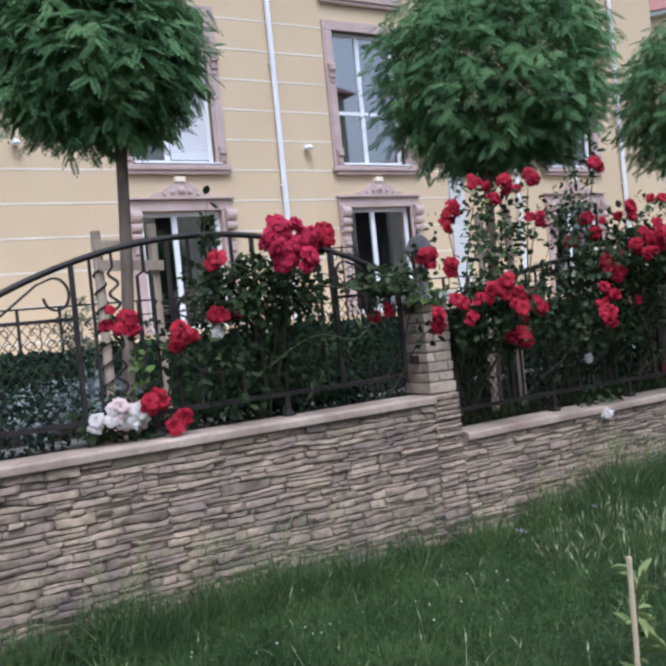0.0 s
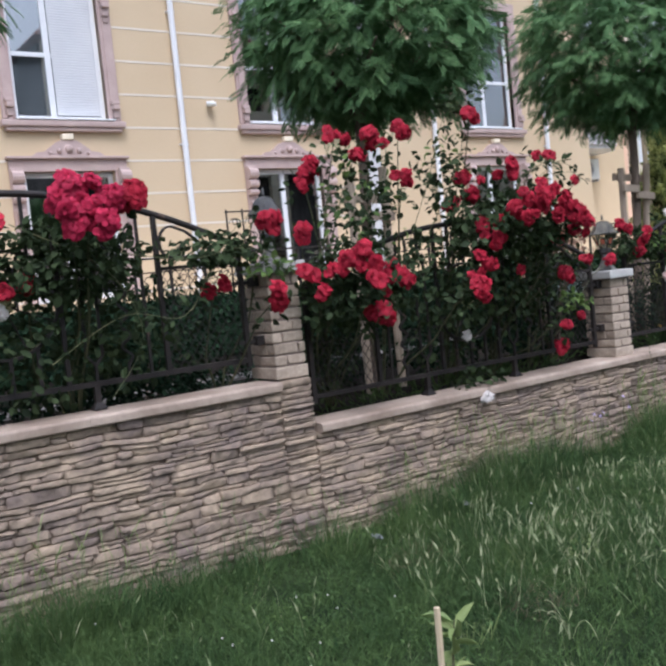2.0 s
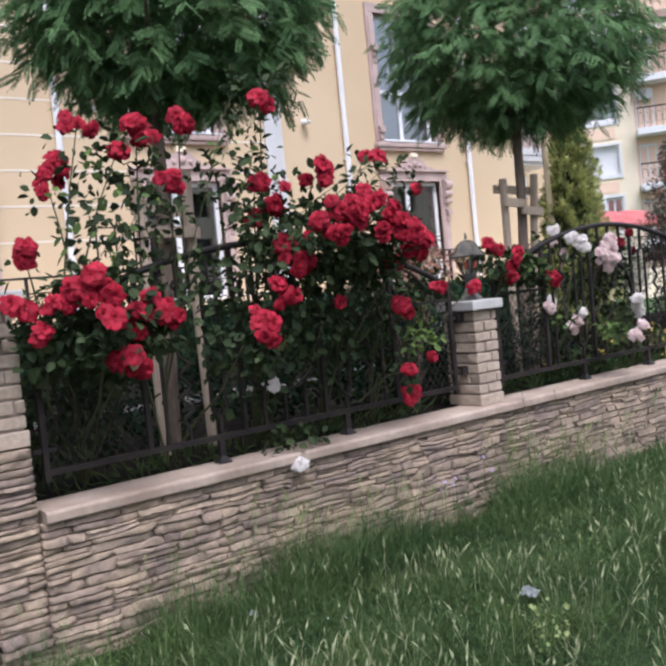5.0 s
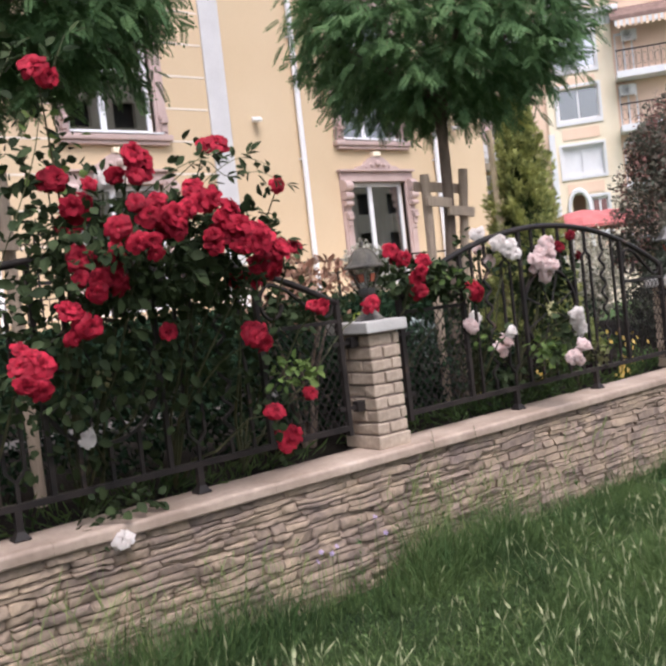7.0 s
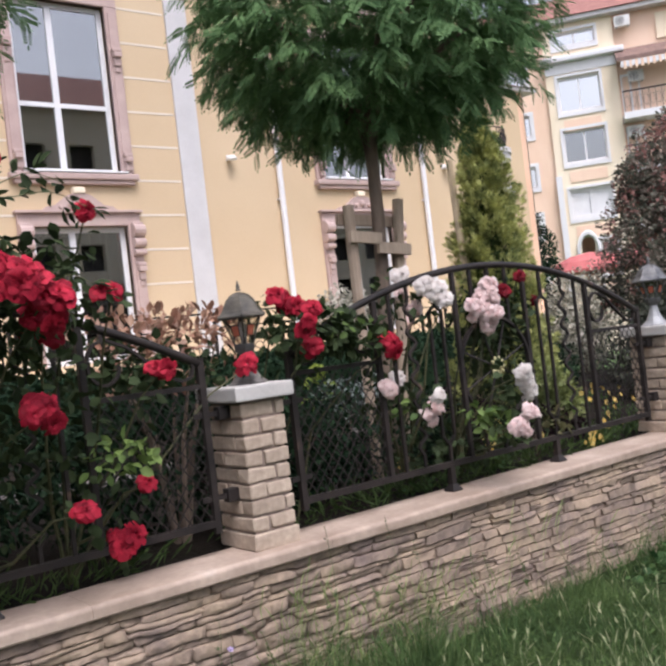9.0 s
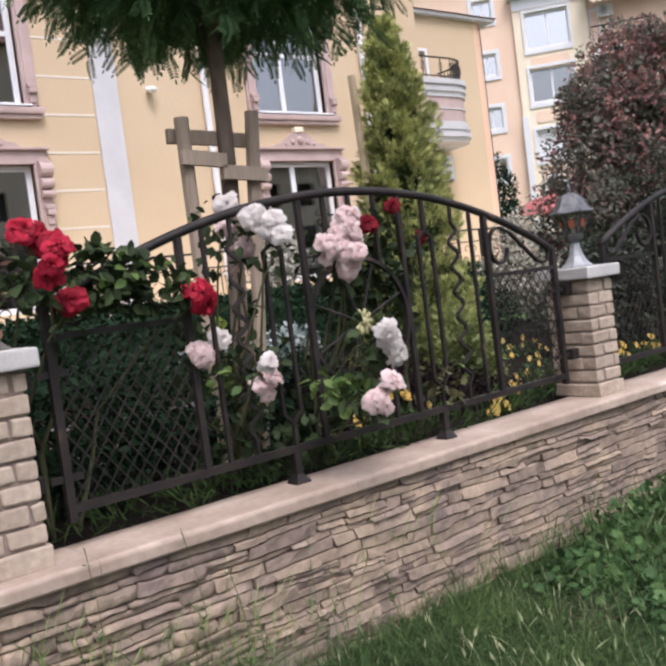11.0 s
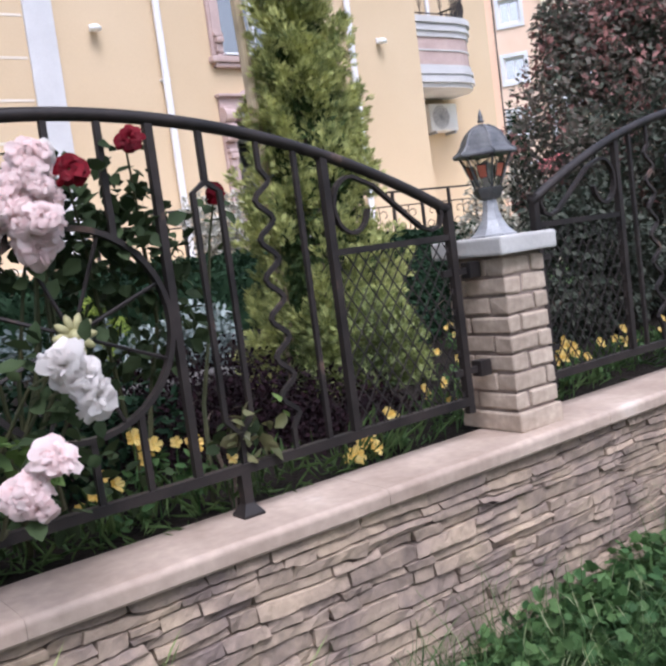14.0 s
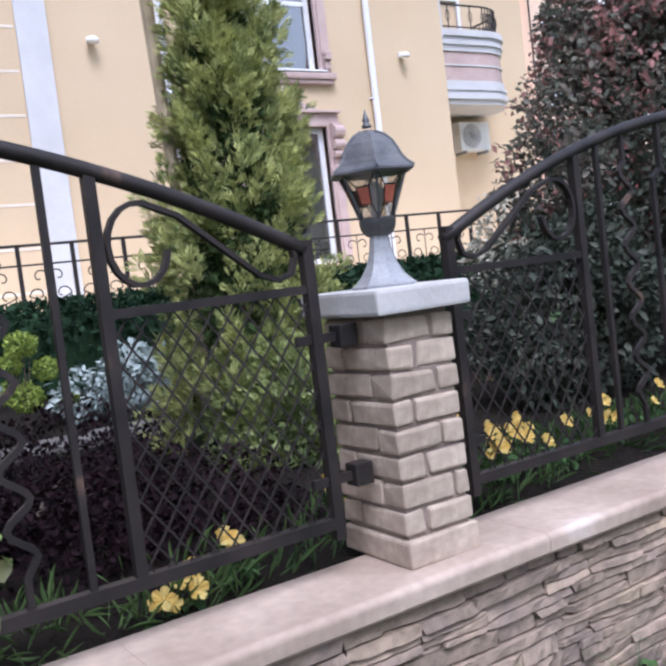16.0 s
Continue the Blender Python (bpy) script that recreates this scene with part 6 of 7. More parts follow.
grass_patch("grass_spikes", "pale barley-like seed heads in the grass", [(-10, -1, -2.6, -0.15, 520), (-6.8, -1.2, -1.9, -0.25, 1300), (-6.2, -3.5, -2.4, -1.0, 480)], M_STRAW, 0.13, 0.26, 0.0125, 0.32, SPIKE_V, SPIKE_F, 0.9)
grass_patch("pale_grass", "yellowing grass blades", [(-10, 3, -2.4, -0.10, 700)] + [(a, a + 0.16, b, b + 0.14, 45) for a, b in ((-5.6, -1.1), (-4.7, -0.8), (-4.2, -1.3), (-6.3, -1.5), (-3.3, -0.75), (-3.6, -1.1), (-2.7, -0.8), (-5.1, -0.6), (-4.9, -1.75), (-7.0, -1.9))], M_LIMEWEED, 0.07, 0.17, 0.0034, 0.55)
grass_patch("broad_grass", "broad dark blades in tufts", [(-10.5, 1.5, -2.6, -0.10, 2200)], M_WEED, 0.08, 0.19, 0.0050, 0.55, clump=1.3)
ob = foliage("garden_grass", [(-0.9, 0.30, 0.0, 2.2, 0.06, 0.05, 420), (-4.9, 0.32, 0.0, 1.5, 0.07, 0.06, 520), (-0.8, 0.42, 0.02, 2.0, 0.12, 0.05, 260), (1.2, 0.55, 0.0, 1.2, 0.2, 0.06, 600), (-2.2, 0.45, 0.0, 1.2, 0.15, 0.05, 300)], 0.10, M_GRASS, droop=-0.9, tv=[(v[0] * 0.12, v[1], v[2]) for v in LEAF_V])
tagged(ob, "tufts of grass along the back of the wall", "grass", kind="stuff")


ROUND_V = [(0, 0.12, -0.03)] + [((0.40 + 0.10 * math.cos(5 * a)) * math.sin(a), 0.5 - (0.44 + 0.08 * math.cos(5 * a)) * math.cos(a), 0.05) for a in np.linspace(0.35, 2 * math.pi - 0.35, 12)]
ROUND_F = [(0, k, k + 1) for k in range(1, 12)]


def weeds(name, label, blobs, size, seed, mat=M_WEED):
    global rng
    rng = np.random.default_rng(seed)
    w = empty(name, (blobs[0][0], blobs[0][1], ground_z(blobs[0][0], 0)), label=label, category="weeds")
    bm = bmesh.new()
    for x, y, z, rx, ry, rz, n in blobs:
        for k in range(6):
            a = k * 1.05
            tube(bm, [(x, y, ground_z(x, y) - 0.02), (x + rx * 0.4 * math.cos(a), y + ry * 0.4 * math.sin(a), z), (x + rx * 0.7 * math.cos(a), y + ry * 0.7 * math.sin(a), z + rz * 0.7)], 0.003, 4)
    o = part("stalks", bm, M_WEED, w)
    o["kind"] = "stuff"
    o2 = foliage("leaves", blobs, size, mat, w, droop=0.1, tv=ROUND_V, tf=ROUND_F)
    for q in (o, o2):
        q.location = -Vector(w.location)


weeds("clover_weeds", "clump of broad-leaved green weeds at the wall", [(-0.22, -0.28, -0.61, 0.42, 0.18, 0.10, 300), (0.3, -0.30, -0.58, 0.5, 0.20, 0.11, 340), (-0.85, -0.42, -0.65, 0.34, 0.18, 0.06, 170), (0.9, -0.32, -0.56, 0.5, 0.22, 0.11, 320), (-0.45, -0.74, -0.64, 0.48, 0.30, 0.08, 420), (0.4, -0.72, -0.61, 0.5, 0.3, 0.09, 400), (1.2, -0.8, -0.59, 0.5, 0.3, 0.10, 380), (-0.95, -0.85, -0.66, 0.30, 0.25, 0.06, 190)], 0.055, 87)
weeds("pale_weeds", "tuft of yellow-green weed in the verge", [(-5.92, -1.61, -0.67, 0.10, 0.08, 0.09, 60)], 0.024, 53, M_LIMEWEED)
weeds("bright_weeds", "thin clump of yellow-green weeds in the verge", [(-5.00, -1.74, -0.60, 0.10, 0.10, 0.12, 70)], 0.024, 52, M_LIMEWEED)
grass_patch("weed_grass", "grass growing through the broad-leaved weeds", [(-0.9, 2.0, -1.0, -0.12, 1500)], M_WEED, 0.08, 0.20, 0.0036, 0.5)
grass_patch("weed_spikes", "pale grass heads among the weeds", [(-1.4, 1.2, -0.9, -0.3, 170)], M_STRAW, 0.14, 0.30, 0.0045, 0.4, SPIKE_V, SPIKE_F)
grass_patch("wall_stalks", "thin tall grass stalks against the wall", [(-10.2, -2.2, -0.42, -0.09, 850), (-4.6, -2.2, -0.34, -0.1, 260), (-2.2, -1.2, -0.3, -0.1, 24)], M_LIMEWEED, 0.26, 0.56, 0.0050, 0.15, SPIKE_V, SPIKE_F, 0.9)
grass_patch("wall_grass", "rank grass along the wall foot", [(-10.4, -2.6, -0.50, -0.08, 14500), (-10.4, -8.0, -0.40, -0.08, 2600), (-5.2, -2.4, -0.5, -0.08, 2200), (-1.5, 3, -0.3, -0.08, 900)], M_GRASS, 0.08, 0.36, 0.0036, 0.36, clump=1.3)
grass_patch("rank_grass", "tall dark grass leaning on the wall", [(-4.9, -2.6, -0.40, -0.10, 1100), (-3.4, -2.2, -0.45, -0.1, 400), (-10.2, -4.9, -0.34, -0.1, 1500)], M_WEED, 0.18, 0.44, 0.0030, 0.28, clump=1.2)
ob = foliage("clover", [(x, -0.9, ground_z(x, 0) + 0.05, 0.7, 0.85, 0.07, 1300) for x in np.arange(-9, 2, 1.0)] + [(x, -2.2, ground_z(x, 0) + 0.05, 0.7, 0.8, 0.07, 600) for x in np.arange(-9, 0, 1.0)], 0.019, M_GRASS, droop=0.0)
tagged(ob, "low clover and short leaves between the grass", "grass", kind="stuff")


def wall_weeds():
    """Thin upright weeds with a few narrow leaves, standing before the wall."""
    rnd = random.Random(95)
    w = empty("wall_weeds", (-3.6, -0.14, ground_z(-3.6, 0)), label="thin tall weeds growing up the stone wall", category="weeds")
    P, D, S = [], [], []
    stalks = bmesh.new()
    for x, top in ((-3.07, 0.06), (-2.667, 0.03), (-2.514, -0.12), (-2.224, -0.15), (-2.06, -0.28), (-3.15, -0.15), (-4.985, -0.29), (-3.45, -0.28), (-3.7, -0.2), (-4.6, -0.3), (-2.85, -0.30), (-5.9, -0.30), (-6.9, -0.28), (-7.6, -0.22), (-8.3, -0.28), (-2.4, -0.34), (-4.1, -0.3), (-9.0, -0.3), (-1.75, -0.36)):
        z0, y = ground_z(x, 0) - 0.02, rnd.uniform(-0.20, -0.11)
        lean = rnd.uniform(-0.07, 0.07)
        line = [Vector((x + lean * t * t + 0.012 * math.sin(7 * t + x), y + 0.02 * t, z0 + (top - z0) * t)) for t in np.linspace(0, 1, 9)]
        tube(stalks, line, [0.0030 - 0.00018 * k for k in range(9)], 4)
        for k in range(26):
            t = rnd.uniform(0.12, 1.0)
            a = rnd.uniform(0, 6.3)
            P.append(line[0].lerp(line[-1], t) + Vector((lean * (t * t - t), 0, 0)))
            D.append((math.cos(a), math.sin(a) * 0.6, rnd.uniform(0.2, 1.2)))
            S.append(rnd.uniform(0.02, 0.055) * (1.15 - 0.7 * t))
    n = len(P)
    parts = [part("stalks", stalks, M_SHOOT, w), scatter("leaves", [(a * 0.5, b, c) for a, b, c in LEAF_V], LEAF_F, np.array(P), frames(np.array(D), unit(n) + [0, 0, 1.0]), np.array(S), M_WEED, w)]
    for q in parts:
        q.location = -Vector(w.location)
        q["kind"] = "stuff"


wall_weeds()
M_DRY = material("dry_grass", (0.085, 0.070, 0.040), (0.24, 0.20, 0.12), 0.8, 3, 30, 0, vary=0.4, leaf=0.2)
grass_patch("dry_grass", "brown withered grass patches in the verge", [(-4.92, -4.45, -0.62, -0.36, 420), (-6.62, -6.22, -0.98, -0.68, 320), (-6.64, -6.34, -1.92, -1.62, 220), (-1.40, -1.12, -0.78, -0.58, 160)], M_DRY, 0.04, 0.13, 0.0040, 0.8)


def sapling():
    s = empty("staked_sapling", (-7.80, -2.58, ground_z(-7.8, 0)), label="young sapling beside a short pale wooden stick", category="sapling")
    part("stick", tube(bmesh.new(), [(0, 0, -0.02), (0.008, 0, 0.3), (0.012, 0, 0.625)], [0.012, 0.0115, 0.011], 6), M_PALEWOOD, s, "short pale wooden stick")
    bm = tube(bmesh.new(), [(0.07, 0.06, 0), (0.10, 0.07, 0.26), (0.15, 0.08, 0.52)], [0.007, 0.006, 0.003], 5)
    part("stem", bm, M_CANE, s)
    n = 46
    t = rng.uniform(0.08, 1.0, n)
    P = np.stack([0.07 + 0.08 * t, 0.06 + 0.02 * t, 0.02 + 0.50 * t], 1)
    a = np.arange(n) * 2.4
    d = np.stack([np.cos(a), np.sin(a) * 0.7 - 0.2, rng.uniform(-0.5, 1.1, n)], 1) + unit(n) * 0.35
    scatter("leaves", [(x * 0.55, y, z * 1.8 - 0.12 * y * y) for x, y, z in LEAF_V], LEAF_F, P, frames(d, np.tile([0, -0.3, 1.0], (n, 1)) + unit(n) * 0.6), rng.uniform(0.07, 0.145, n) * (1.1 - 0.3 * t), M_LIMEWEED, s, "long light green leaves")


sapling()


def dry_stalks(x, y, label, seed):
    """A few bleached, bent stalks lying over in the grass."""
    rnd = random.Random(seed)
    d = empty("dry_weed", (x, y, ground_z(x, y)), label=label, category="weed", group="dry weeds in the verge")
    for k in range(7):
        a, ln = rnd.uniform(0, 6.3), rnd.uniform(0.10, 0.20)
        c, q = math.cos(a) * ln, math.sin(a) * ln
        part("stalk", tube(bmesh.new(), [(c * t, q * t, -0.02 + 0.42 * t - (0.24 + 0.08 * (k % 3)) * t * t) for t in np.linspace(0, 1, 9)], [0.0018] * 7 + [0.003, 0.0012], 4), M_STRAW, d)


dry_stalks(-6.65, -2.12, "bent pale dry stalks in the verge grass", 81)
dry_stalks(-5.80, -2.22, "bent pale dry stalks in the verge grass", 82)
for x, y, z, r, w in ((-4.68, -1.40, -0.62, 30, 0.16), (-6.44, -0.50, -0.66, 70, 0.10), (-5.82, -2.23, -0.60, 15, 0.12), (-5.62, -0.42, -0.66, 50, 0.09)):
    bm = bmesh.new()
    bmesh.ops.create_grid(bm, x_segments=7, y_segments=5, size=0.5)
    for v in bm.verts:
        v.co = Vector((v.co.x * w, v.co.y * w * 0.5, 0.03 * noise.noise(v.co * 4 + Vector((x, 0, 0)))))
    bmesh.ops.solidify(bm, geom=bm.faces, thickness=0.002)
    ob = part("litter", bm, M_PLASTIC)
    ob.matrix_basis = pose(x, y, z, 12, 6, r)
    tagged(ob, "crumpled scrap of white plastic in the grass", "litter")


wild_flowers("lilac_flowers", "small lilac wild flowers at the wall foot", [(-4.07, -0.30, 4, 0.05), (-3.73, -0.30, 2, 0.04)], 71, M_LILAC, 0.42, 0.014)
wild_flowers("daisies", "tiny white flowers scattered in the verge grass", [(-9.2, -1.3, 6, 0.4), (-8.6, -1.0, 6, 0.4), (-8.0, -1.4, 6, 0.4), (-7.2, -1.2, 4, 0.4), (-5.6, -1.0, 4, 0.5)], 72, M_WHITE, 0.15, 0.006)


# ---- neighbouring apartment building ----
def far_building():
    b = empty("apartment_building", (0, 0, 0), label="cream and peach apartment building with balconies and a red roof", category="building")
    Y = 26.0
    zw = ((5.6, 7.15), (8.45, 10.2), (11.1, 12.95), (14.5, 15.3))
    holes = [(34.5, 38.0, a, c) for a, c in zw]
    part("wall", wall_with_holes(bmesh.new(), 33.6, 39.5, -0.5, 15.7, Y - 0.7, Y - 0.3, holes + [(35.0, 36.1, 2.2, 4.6), (36.6, 38.0, 2.6, 4.4)]), M_CREAM, b, "cream plaster bay")
    small = [(30.3, 31.9, a, a + 1.15) for a in (2.3, 4.9, 7.5, 10.2, 12.9)]
    part("wall", wall_with_holes(bmesh.new(), 24.0, 33.6, -0.5, 15.7, Y - 0.5, Y - 0.2, small), M_FARPEACH, b, "peach plaster wall")
    part("wall", boxed(39.5, 50, Y - 0.5, Y - 0.2, -0.5, 15.7), M_FARPEACH, b, "peach wall behind the balconies")
    bm = bmesh.new()
    box(bm, 33.5, 34.0, Y - 0.86, Y - 0.7, -0.5, 7.9, 0.02)
    part("pilaster", bm, M_PVC, b, "white pilaster strip")
    bm = bmesh.new()
    vs = [bm.verts.new(p) for p in ((39.4, Y - 1.9, 13.15), (50, Y - 1.9, 13.15), (50, Y - 0.5, 13.9), (39.4, Y - 0.5, 13.9), (39.4, Y - 1.9, 12.95), (50, Y - 1.9, 12.95))]
    bm.faces.new([vs[k] for k in (0, 1, 2, 3)]), bm.faces.new([vs[k] for k in (4, 5, 1, 0)]), bm.faces.new([vs[k] for k in (4, 3, 2, 5)])
    part("lean_to_roof", bm, material("brown_roof_tiles", (0.16, 0.10, 0.085), (0.26, 0.17, 0.14), 0.8, 2, 20, 0.4), b, "brown tiled lean-to roof over the balconies")
    part("cornice", boxed(33.2, 40.2, Y - 1.1, Y - 0.3, 13.7, 14.0, 0.08), M_PVC, b, "white cornice")
    part("frieze", boxed(33.58, 39.52, Y - 0.76, Y - 0.7, 13.15, 13.7), M_PVC, b, "white band under the cornice")
    for x0, x1, z0, z1 in holes + [(36.6, 38.0, 2.6, 4.4)]:
        sh = z0 < 6 and z0 > 5
        w = part("window", frame_bars(x0, x1, z0, z1, Y - 0.6, 0.14, 0.5), M_PVC, b, "white framed window")
        part("pane", boxed(x0, x1, Y - 0.52, Y - 0.5, z0, z1), M_PVC if sh else (M_GLASS if 8 < z0 < 9 else M_SKYGLASS), w, "closed white shutter" if sh else "window pane")
        # Dark slab for unlit rooms; white one paints sky glare behind upper panes.
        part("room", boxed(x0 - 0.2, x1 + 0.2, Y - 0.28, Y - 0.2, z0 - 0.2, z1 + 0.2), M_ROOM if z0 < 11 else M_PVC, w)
        part("trim", wall_with_holes(bmesh.new(), x0 - 0.22, x1 + 0.22, z0 - 0.2, z1 + 0.14, Y - 0.77, Y - 0.7, [(x0, x1, z0, z1)]), M_PVC, w, "white window surround")
        part("apron", boxed(x0 + 0.2, x1 - 0.2, Y - 0.75, Y - 0.7, z0 - 0.95, z0 - 0.4), M_FARPEACH, w)
    for x0, x1, z0, z1 in small:
        w = part("window", frame_bars(x0, x1, z0, z1, Y - 0.42, 0.14, 0.5), M_PVC, b, "small white window")
        part("pane", boxed(x0, x1, Y - 0.36, Y - 0.34, z0, z1), M_SKYGLASS, w)
        part("trim", wall_with_holes(bmesh.new(), x0 - 0.3, x1 + 0.3, z0 - 0.18, z1 + 0.18, Y - 0.56, Y - 0.5, [(x0, x1, z0, z1)]), M_PVC, w)
        # Upper slabs are white to imitate bright sky in the small panes.
        part("room", boxed(x0 - 0.1, x1 + 0.1, Y - 0.19, Y - 0.1, z0 - 0.1, z1 + 0.1), M_ROOM if z0 < 10 else M_PVC, w)
    arch = [(35.55 + 0.85 * math.cos(a), 3.9 + 0.9 * math.sin(a)) for a in np.linspace(0, math.pi, 13)]
    part("door_arch", tube(bmesh.new(), [(36.4, Y - 0.85, 1.6)] + [(x, Y - 0.85, z) for x, z in arch] + [(34.7, Y - 0.85, 1.6)], 0.16, 6), M_PVC, b, "white arch over the entrance")
    for z in (1.6, 4.5, 7.4, 10.1):
        bal = part("balcony", boxed(39.55, 44.25, Y - 1.7, Y - 0.5, z, z + 0.35, 0.03), M_PVC, b, "white balcony slab")
        bm = bmesh.new()
        box(bm, 39.6, 44.2, Y - 1.65, Y - 1.60, z + 1.35, z + 1.42)
        box(bm, 44.15, 44.2, Y - 1.6, Y - 0.5, z + 1.35, z + 1.42)
        for k in range(4):
            box(bm, 44.15, 44.18, Y - 1.5 + 0.3 * k, Y - 1.47 + 0.3 * k, z + 0.35, z + 1.36)
        for k in range(9):
            box(bm, 39.65 + 0.5 * k, 39.68 + 0.5 * k, Y - 1.65, Y - 1.61, z + 0.35, z + 1.36)
            tube(bm, [(39.9 + 0.5 * k + 0.2 * math.cos(a), Y - 1.63, z + 0.85 + 0.3 * math.sin(a)) for a in np.linspace(0, 6.28, 8)], 0.012, 4)
        part("railing", bm, M_IRON, bal, "iron balcony railing")
        part("door", frame_bars(39.7, 41.2, z + 0.35, z + 2.5, Y - 0.56, 0.12, 0.5), M_PVC, bal, "white balcony door")
    aw = part("awning", boxed(39.7, 43.9, Y - 1.98, Y - 1.94, 12.62, 12.9), M_PVC, b, "white striped balcony awning")
    for k in range(9):
        part("stripe", boxed(39.9 + 0.46 * k, 40.1 + 0.46 * k, Y - 2.0, Y - 1.985, 12.5, 12.9), M_FARPEACH, aw, "peach stripe")
    part("top_window", boxed(43.0, 46.0, Y - 0.6, Y - 0.5, 14.1, 15.4), M_CREAM, b, "cream panel under the eave")
    part("eave", boxed(23.6, 50.6, Y - 1.1, Y + 9, 15.7, 15.95, 0.05), M_WHITEPAINT, b)
    bm = bmesh.new()
    vs = [bm.verts.new(p) for p in ((23.5, Y - 1.2, 15.95), (50.7, Y - 1.2, 15.95), (50.7, Y + 9.2, 15.95), (23.5, Y + 9.2, 15.95), (30, Y + 4, 18.6), (46, Y + 4, 18.6))]
    for f in ((0, 1, 5, 4), (1, 2, 5), (2, 3, 4, 5), (3, 0, 4), (3, 2, 1, 0)):
        bm.faces.new([vs[k] for k in f])
    part("roof", bm, M_ROOF, b, "red tiled roof")
    part("wall", boxed(24.1, 49.9, Y + 1.6, Y + 8, -0.5, 15.7), M_FARPEACH, b)
    b.matrix_basis = Matrix.Translation((32.32, 25.3, 0)) @ Matrix.Rotation(radians(-53), 4, "Z") @ Matrix.Diagonal((0.6, 1, 1, 1)) @ Matrix.Translation((-33.2, 0.7 - Y, 0))
    return b


far_building()
for x, y, z in ((34.84, 21.87, 15.2), (35.06, 21.58, 12.35), (34.88, 21.82, 9.6)):
    ac_unit(x, y, z, 0.9).rotation_euler.z = radians(-53)
for x in (23.0, 24.9):
    um = empty("parasol", (x, 17.0, -0.05), label="red cloth parasol on a pole", category="parasol", group="red parasols")
    part("pole", tube(bmesh.new(), [(0, 0, 0), (0, 0, 2.9)], 0.03, 6), M_IRON, um)
    part("canopy", lathe(bmesh.new(), [(1.55, 2.35), (1.55, 2.45), (1.25, 2.75), (0.7, 3.0), (0.05, 3.1)], 10), M_REDCLOTH, um, "red cloth canopy")


# houses across the street, behind the camera, which the windows mirror
def street_house(x0, x1, h, label):
    b = empty("street_house", (x0, -26, ground_z(0, 0)), label=label, category="house", group="houses across the street")
    w = x1 - x0
    holes = [(a, a + 1.5, z, z + 1.6) for a in np.arange(1.2, w - 1.8, 3.0) for z in np.arange(1.2, h - 2, 3.0)]
    part("wall", wall_with_holes(bmesh.new(), 0, w, 0, h, -0.4, 0, holes), M_CREAM, b)
    # Dark block, coloured so that the openings look unlit.
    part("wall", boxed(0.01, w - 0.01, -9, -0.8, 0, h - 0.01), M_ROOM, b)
    bm = bmesh.new()
    vs = [bm.verts.new(p) for p in ((-0.6, 0.8, h), (w + 0.6, 0.8, h), (w + 0.6, -9.6, h), (-0.6, -9.6, h), (3, -4.4, h + 3.4), (w - 3, -4.4, h + 3.4))]
    for f in ((0, 4, 5, 1), (1, 5, 2), (2, 5, 4, 3), (3, 4, 0), (0, 1, 2, 3)):
        bm.faces.new([vs[k] for k in f])
    part("roof", bm, M_ROOF, b, "red tiled roof")


street_house(-36, -14, 8.5, "cream house with a red roof across the street")
street_house(8, 24, 17.0, "cream house with a red hip roof across the street")
street_house(27, 46, 10.0, "tall cream house with a red roof across the street")


# ---- ledge stones of the garden wall ----
def ledge_stone(rnd, x0, x1, lower, upper, wall_y):
    """One split stone between two wavy bed lines: rounded, chipped rim and an uneven face towards -y."""
    n = 7 if x1 - x0 > 0.14 else 4
    depth, lean, slope = rnd.uniform(-0.009, 0.011), rnd.uniform(-0.014, 0.005), rnd.uniform(-0.011, 0.011)
    skew = rnd.uniform(-0.014, 0.014)
    cut = [[rnd.choice((0.0, 0.01, 0.03, 0.07)) for _ in range(2)] for _ in range(2)]
    rows = []
    for j in range(4):
        v = (0, 0.10, 0.90, 1)[j]
        row = []
        for i in range(n + 1):
            u = i / n
            x = x0 + (x1 - x0) * u + skew * (v - 0.5)
            z0, z1 = lower(x), upper(x)
            side, end = i in (0, n), j in (0, 3)
            w = v
            if side and end:
                c = cut[i > 0][j > 0]
                w = c if j == 0 else 1 - c
                x += (0.002 if i == 0 else -0.002)
            elif end:
                w = v + rnd.uniform(0, 0.08) * (1 if j == 0 else -1)
            rim = 0.0035 if side and end else (0.0012 if side or end else -rnd.uniform(-0.001, 0.003))
            row.append((x, wall_y - 0.023 - depth - lean * (v - 0.5) - slope * (u - 0.5) + rim + rnd.uniform(-0.0035, 0.0035), z0 + (z1 - z0) * w))
        rows.append(row)
    V = [p for row in rows for p in row]
    w = n + 1
    F = [(j * w + i, j * w + i + 1, (j + 1) * w + i + 1, (j + 1) * w + i) for j in range(3) for i in range(n)]
    rim = list(range(w)) + [j * w + n for j in (1, 2, 3)] + [3 * w + i for i in range(n - 1, -1, -1)] + [2 * w, w]
    k = len(V)
    V += [(V[i][0], wall_y + 0.030, V[i][2]) for i in rim]
    m = len(rim)
    F += [(rim[i], k + i, k + (i + 1) % m, rim[(i + 1) % m]) for i in range(m)]
    return V, F


def between(p, q, f):
    return lambda x: p(x) + (q(x) - p(x)) * (f + 0.10 * noise.noise((x * 6, f * 40, 3)))


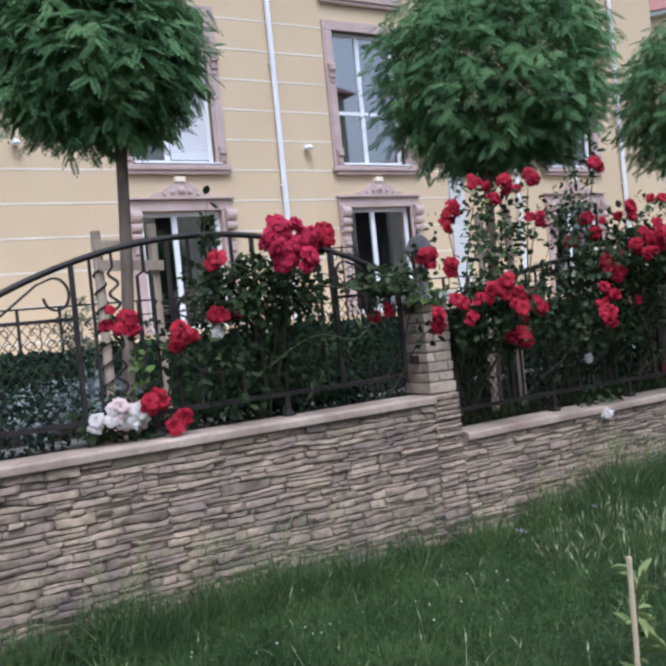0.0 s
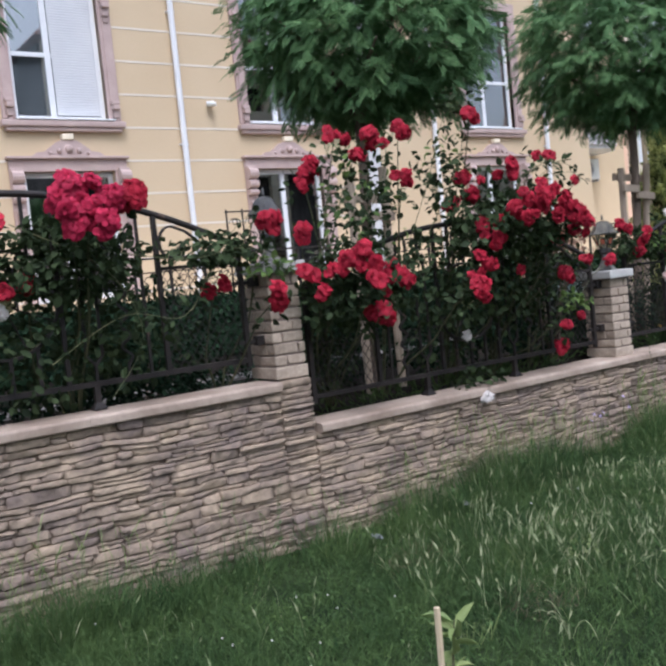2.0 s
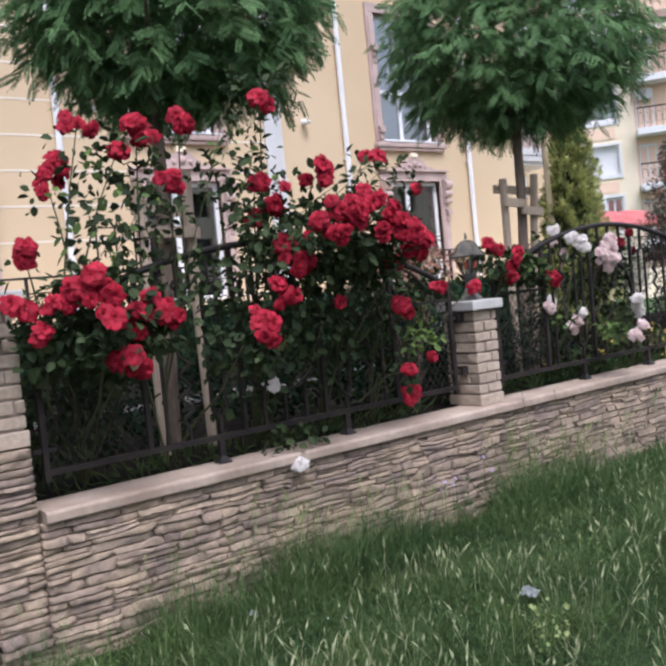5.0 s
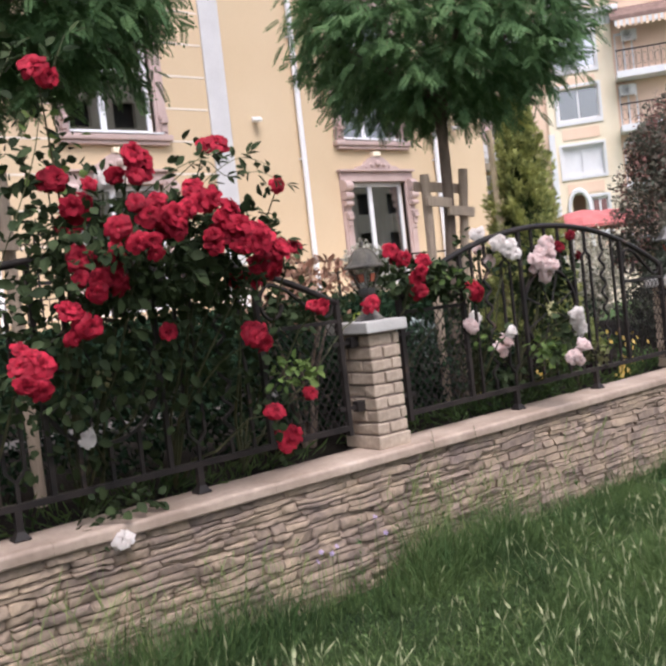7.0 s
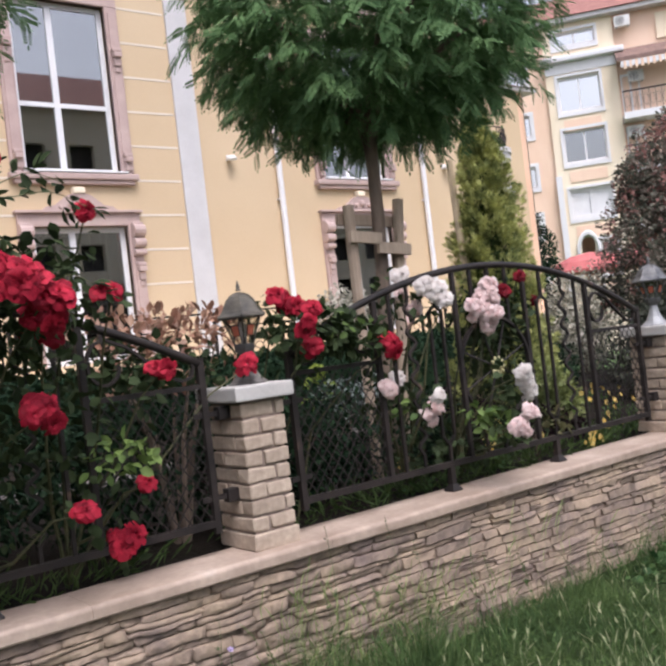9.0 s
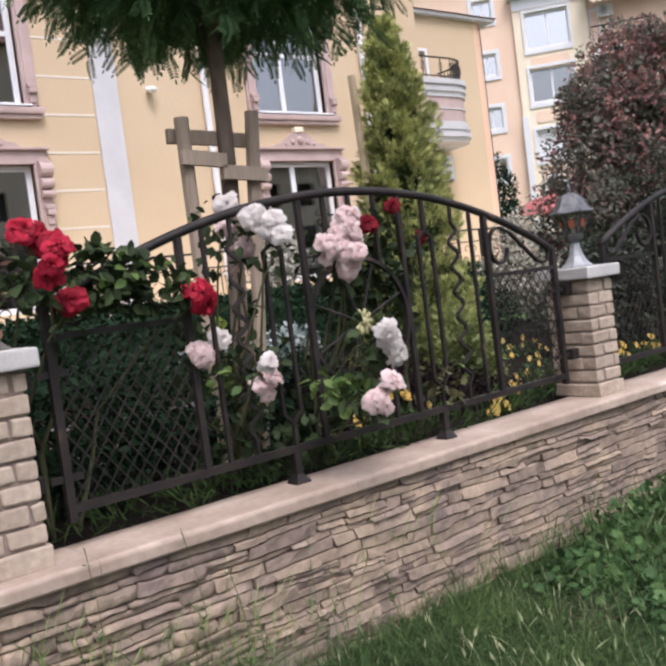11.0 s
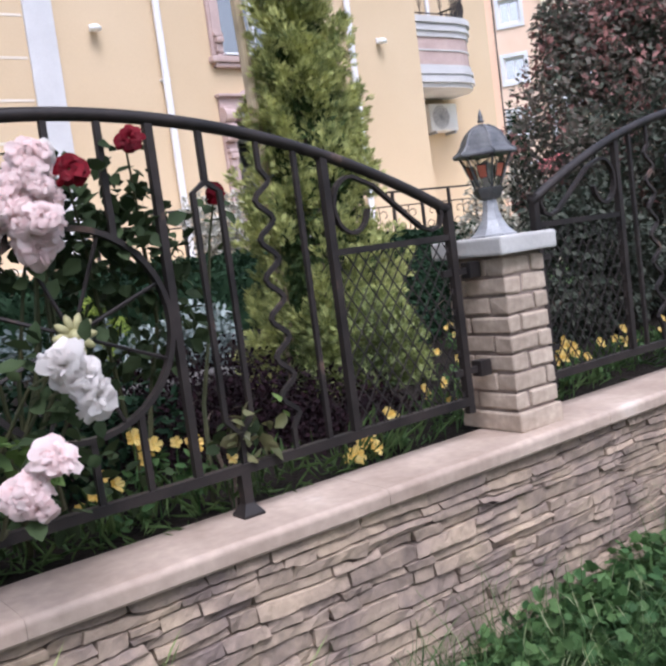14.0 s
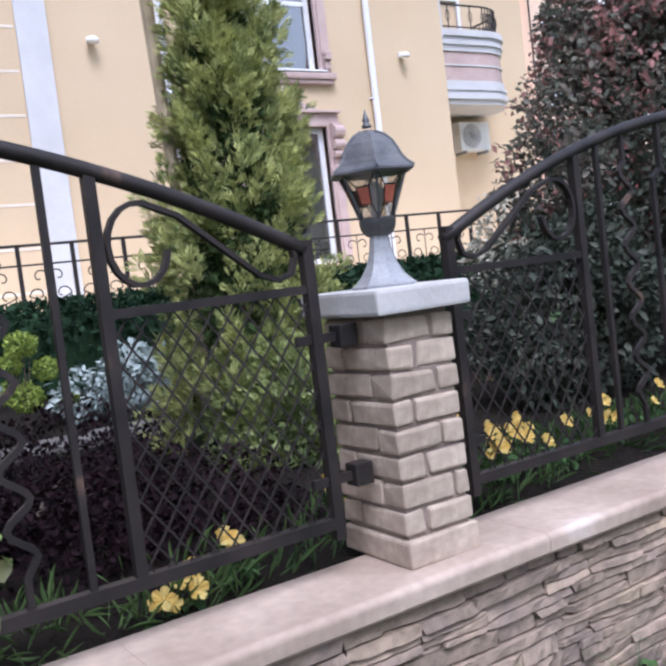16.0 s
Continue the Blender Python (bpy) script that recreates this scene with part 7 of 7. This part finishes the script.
def bed_line(rnd, level, number, wall_no, x0, x1):
    """A wavy bed that jogs up or down where one stone ends and a thicker one begins."""
    cuts, steps, x = [], [0.0], x0
    while x < x1:
        x += rnd.uniform(0.10, 0.55)
        cuts.append(x)
        steps.append(rnd.uniform(-0.008, 0.008))
    amp = 0.0 if number == 0 else 1.0
    return lambda x: level + amp * (0.012 * noise.noise((x * 2.2, number * 0.37, wall_no)) + 0.005 * noise.noise((x * 7.0, number * 1.9, 7 + wall_no)) + steps[sum(c < x for c in cuts)])


def build_stones():
    rnd = random.Random(77)
    near, V, F = 0, [], []
    for wall_no, (x0, x1, top) in enumerate(((-10.4, -6.735, STEP - 0.066), (-6.735, -6.50, STEP - 0.006), (-6.495, 3.9, -0.062))):
        z, row, g = top, 0, 0.0032
        up = bed_line(rnd, z, 0, wall_no, x0, x1)
        while z > -0.95:
            h = rnd.choice((0.030, 0.036, 0.041, 0.047, 0.053, 0.060))
            lo = bed_line(rnd, z - h, row + 1, wall_no, x0, x1)
            x = x0
            while x < x1 - 0.01:
                w = rnd.choice((0.09, 0.12, 0.15, 0.19, 0.23, 0.28, 0.34))
                if x1 - (x + w) < 0.06:
                    w = x1 - x
                cells = [(lo, up)]
                if h > 0.046 and rnd.random() < 0.40:
                    mid = between(lo, up, rnd.uniform(0.38, 0.62))
                    cells = [(lo, mid), (mid, up)]
                for a, b in cells:
                    vs, fs = ledge_stone(rnd, x + g * 0.7, x + w - g * 0.7, lambda xx: a(xx) + g * 0.6, lambda xx: b(xx) - g * 0.6, -0.02)
                    if near < 300 and -2.6 < x < 1.1 and z > -0.60:
                        me = bpy.data.meshes.new("stone")
                        me.from_pydata(vs, [], fs)
                        me.materials.append(M_STONE)
                        shared("stone", me, garden_wall, Matrix.Identity(4))
                        near += 1
                    else:
                        o = len(V)
                        V += vs
                        F += [tuple(i + o for i in f) for f in fs]
                x += w
            z -= h
            row += 1
            up = lo
    np_mesh("wall_stones", V, np.array(F), M_STONE, garden_wall, "split beige ledge stones")["kind"] = "stuff"


build_stones()
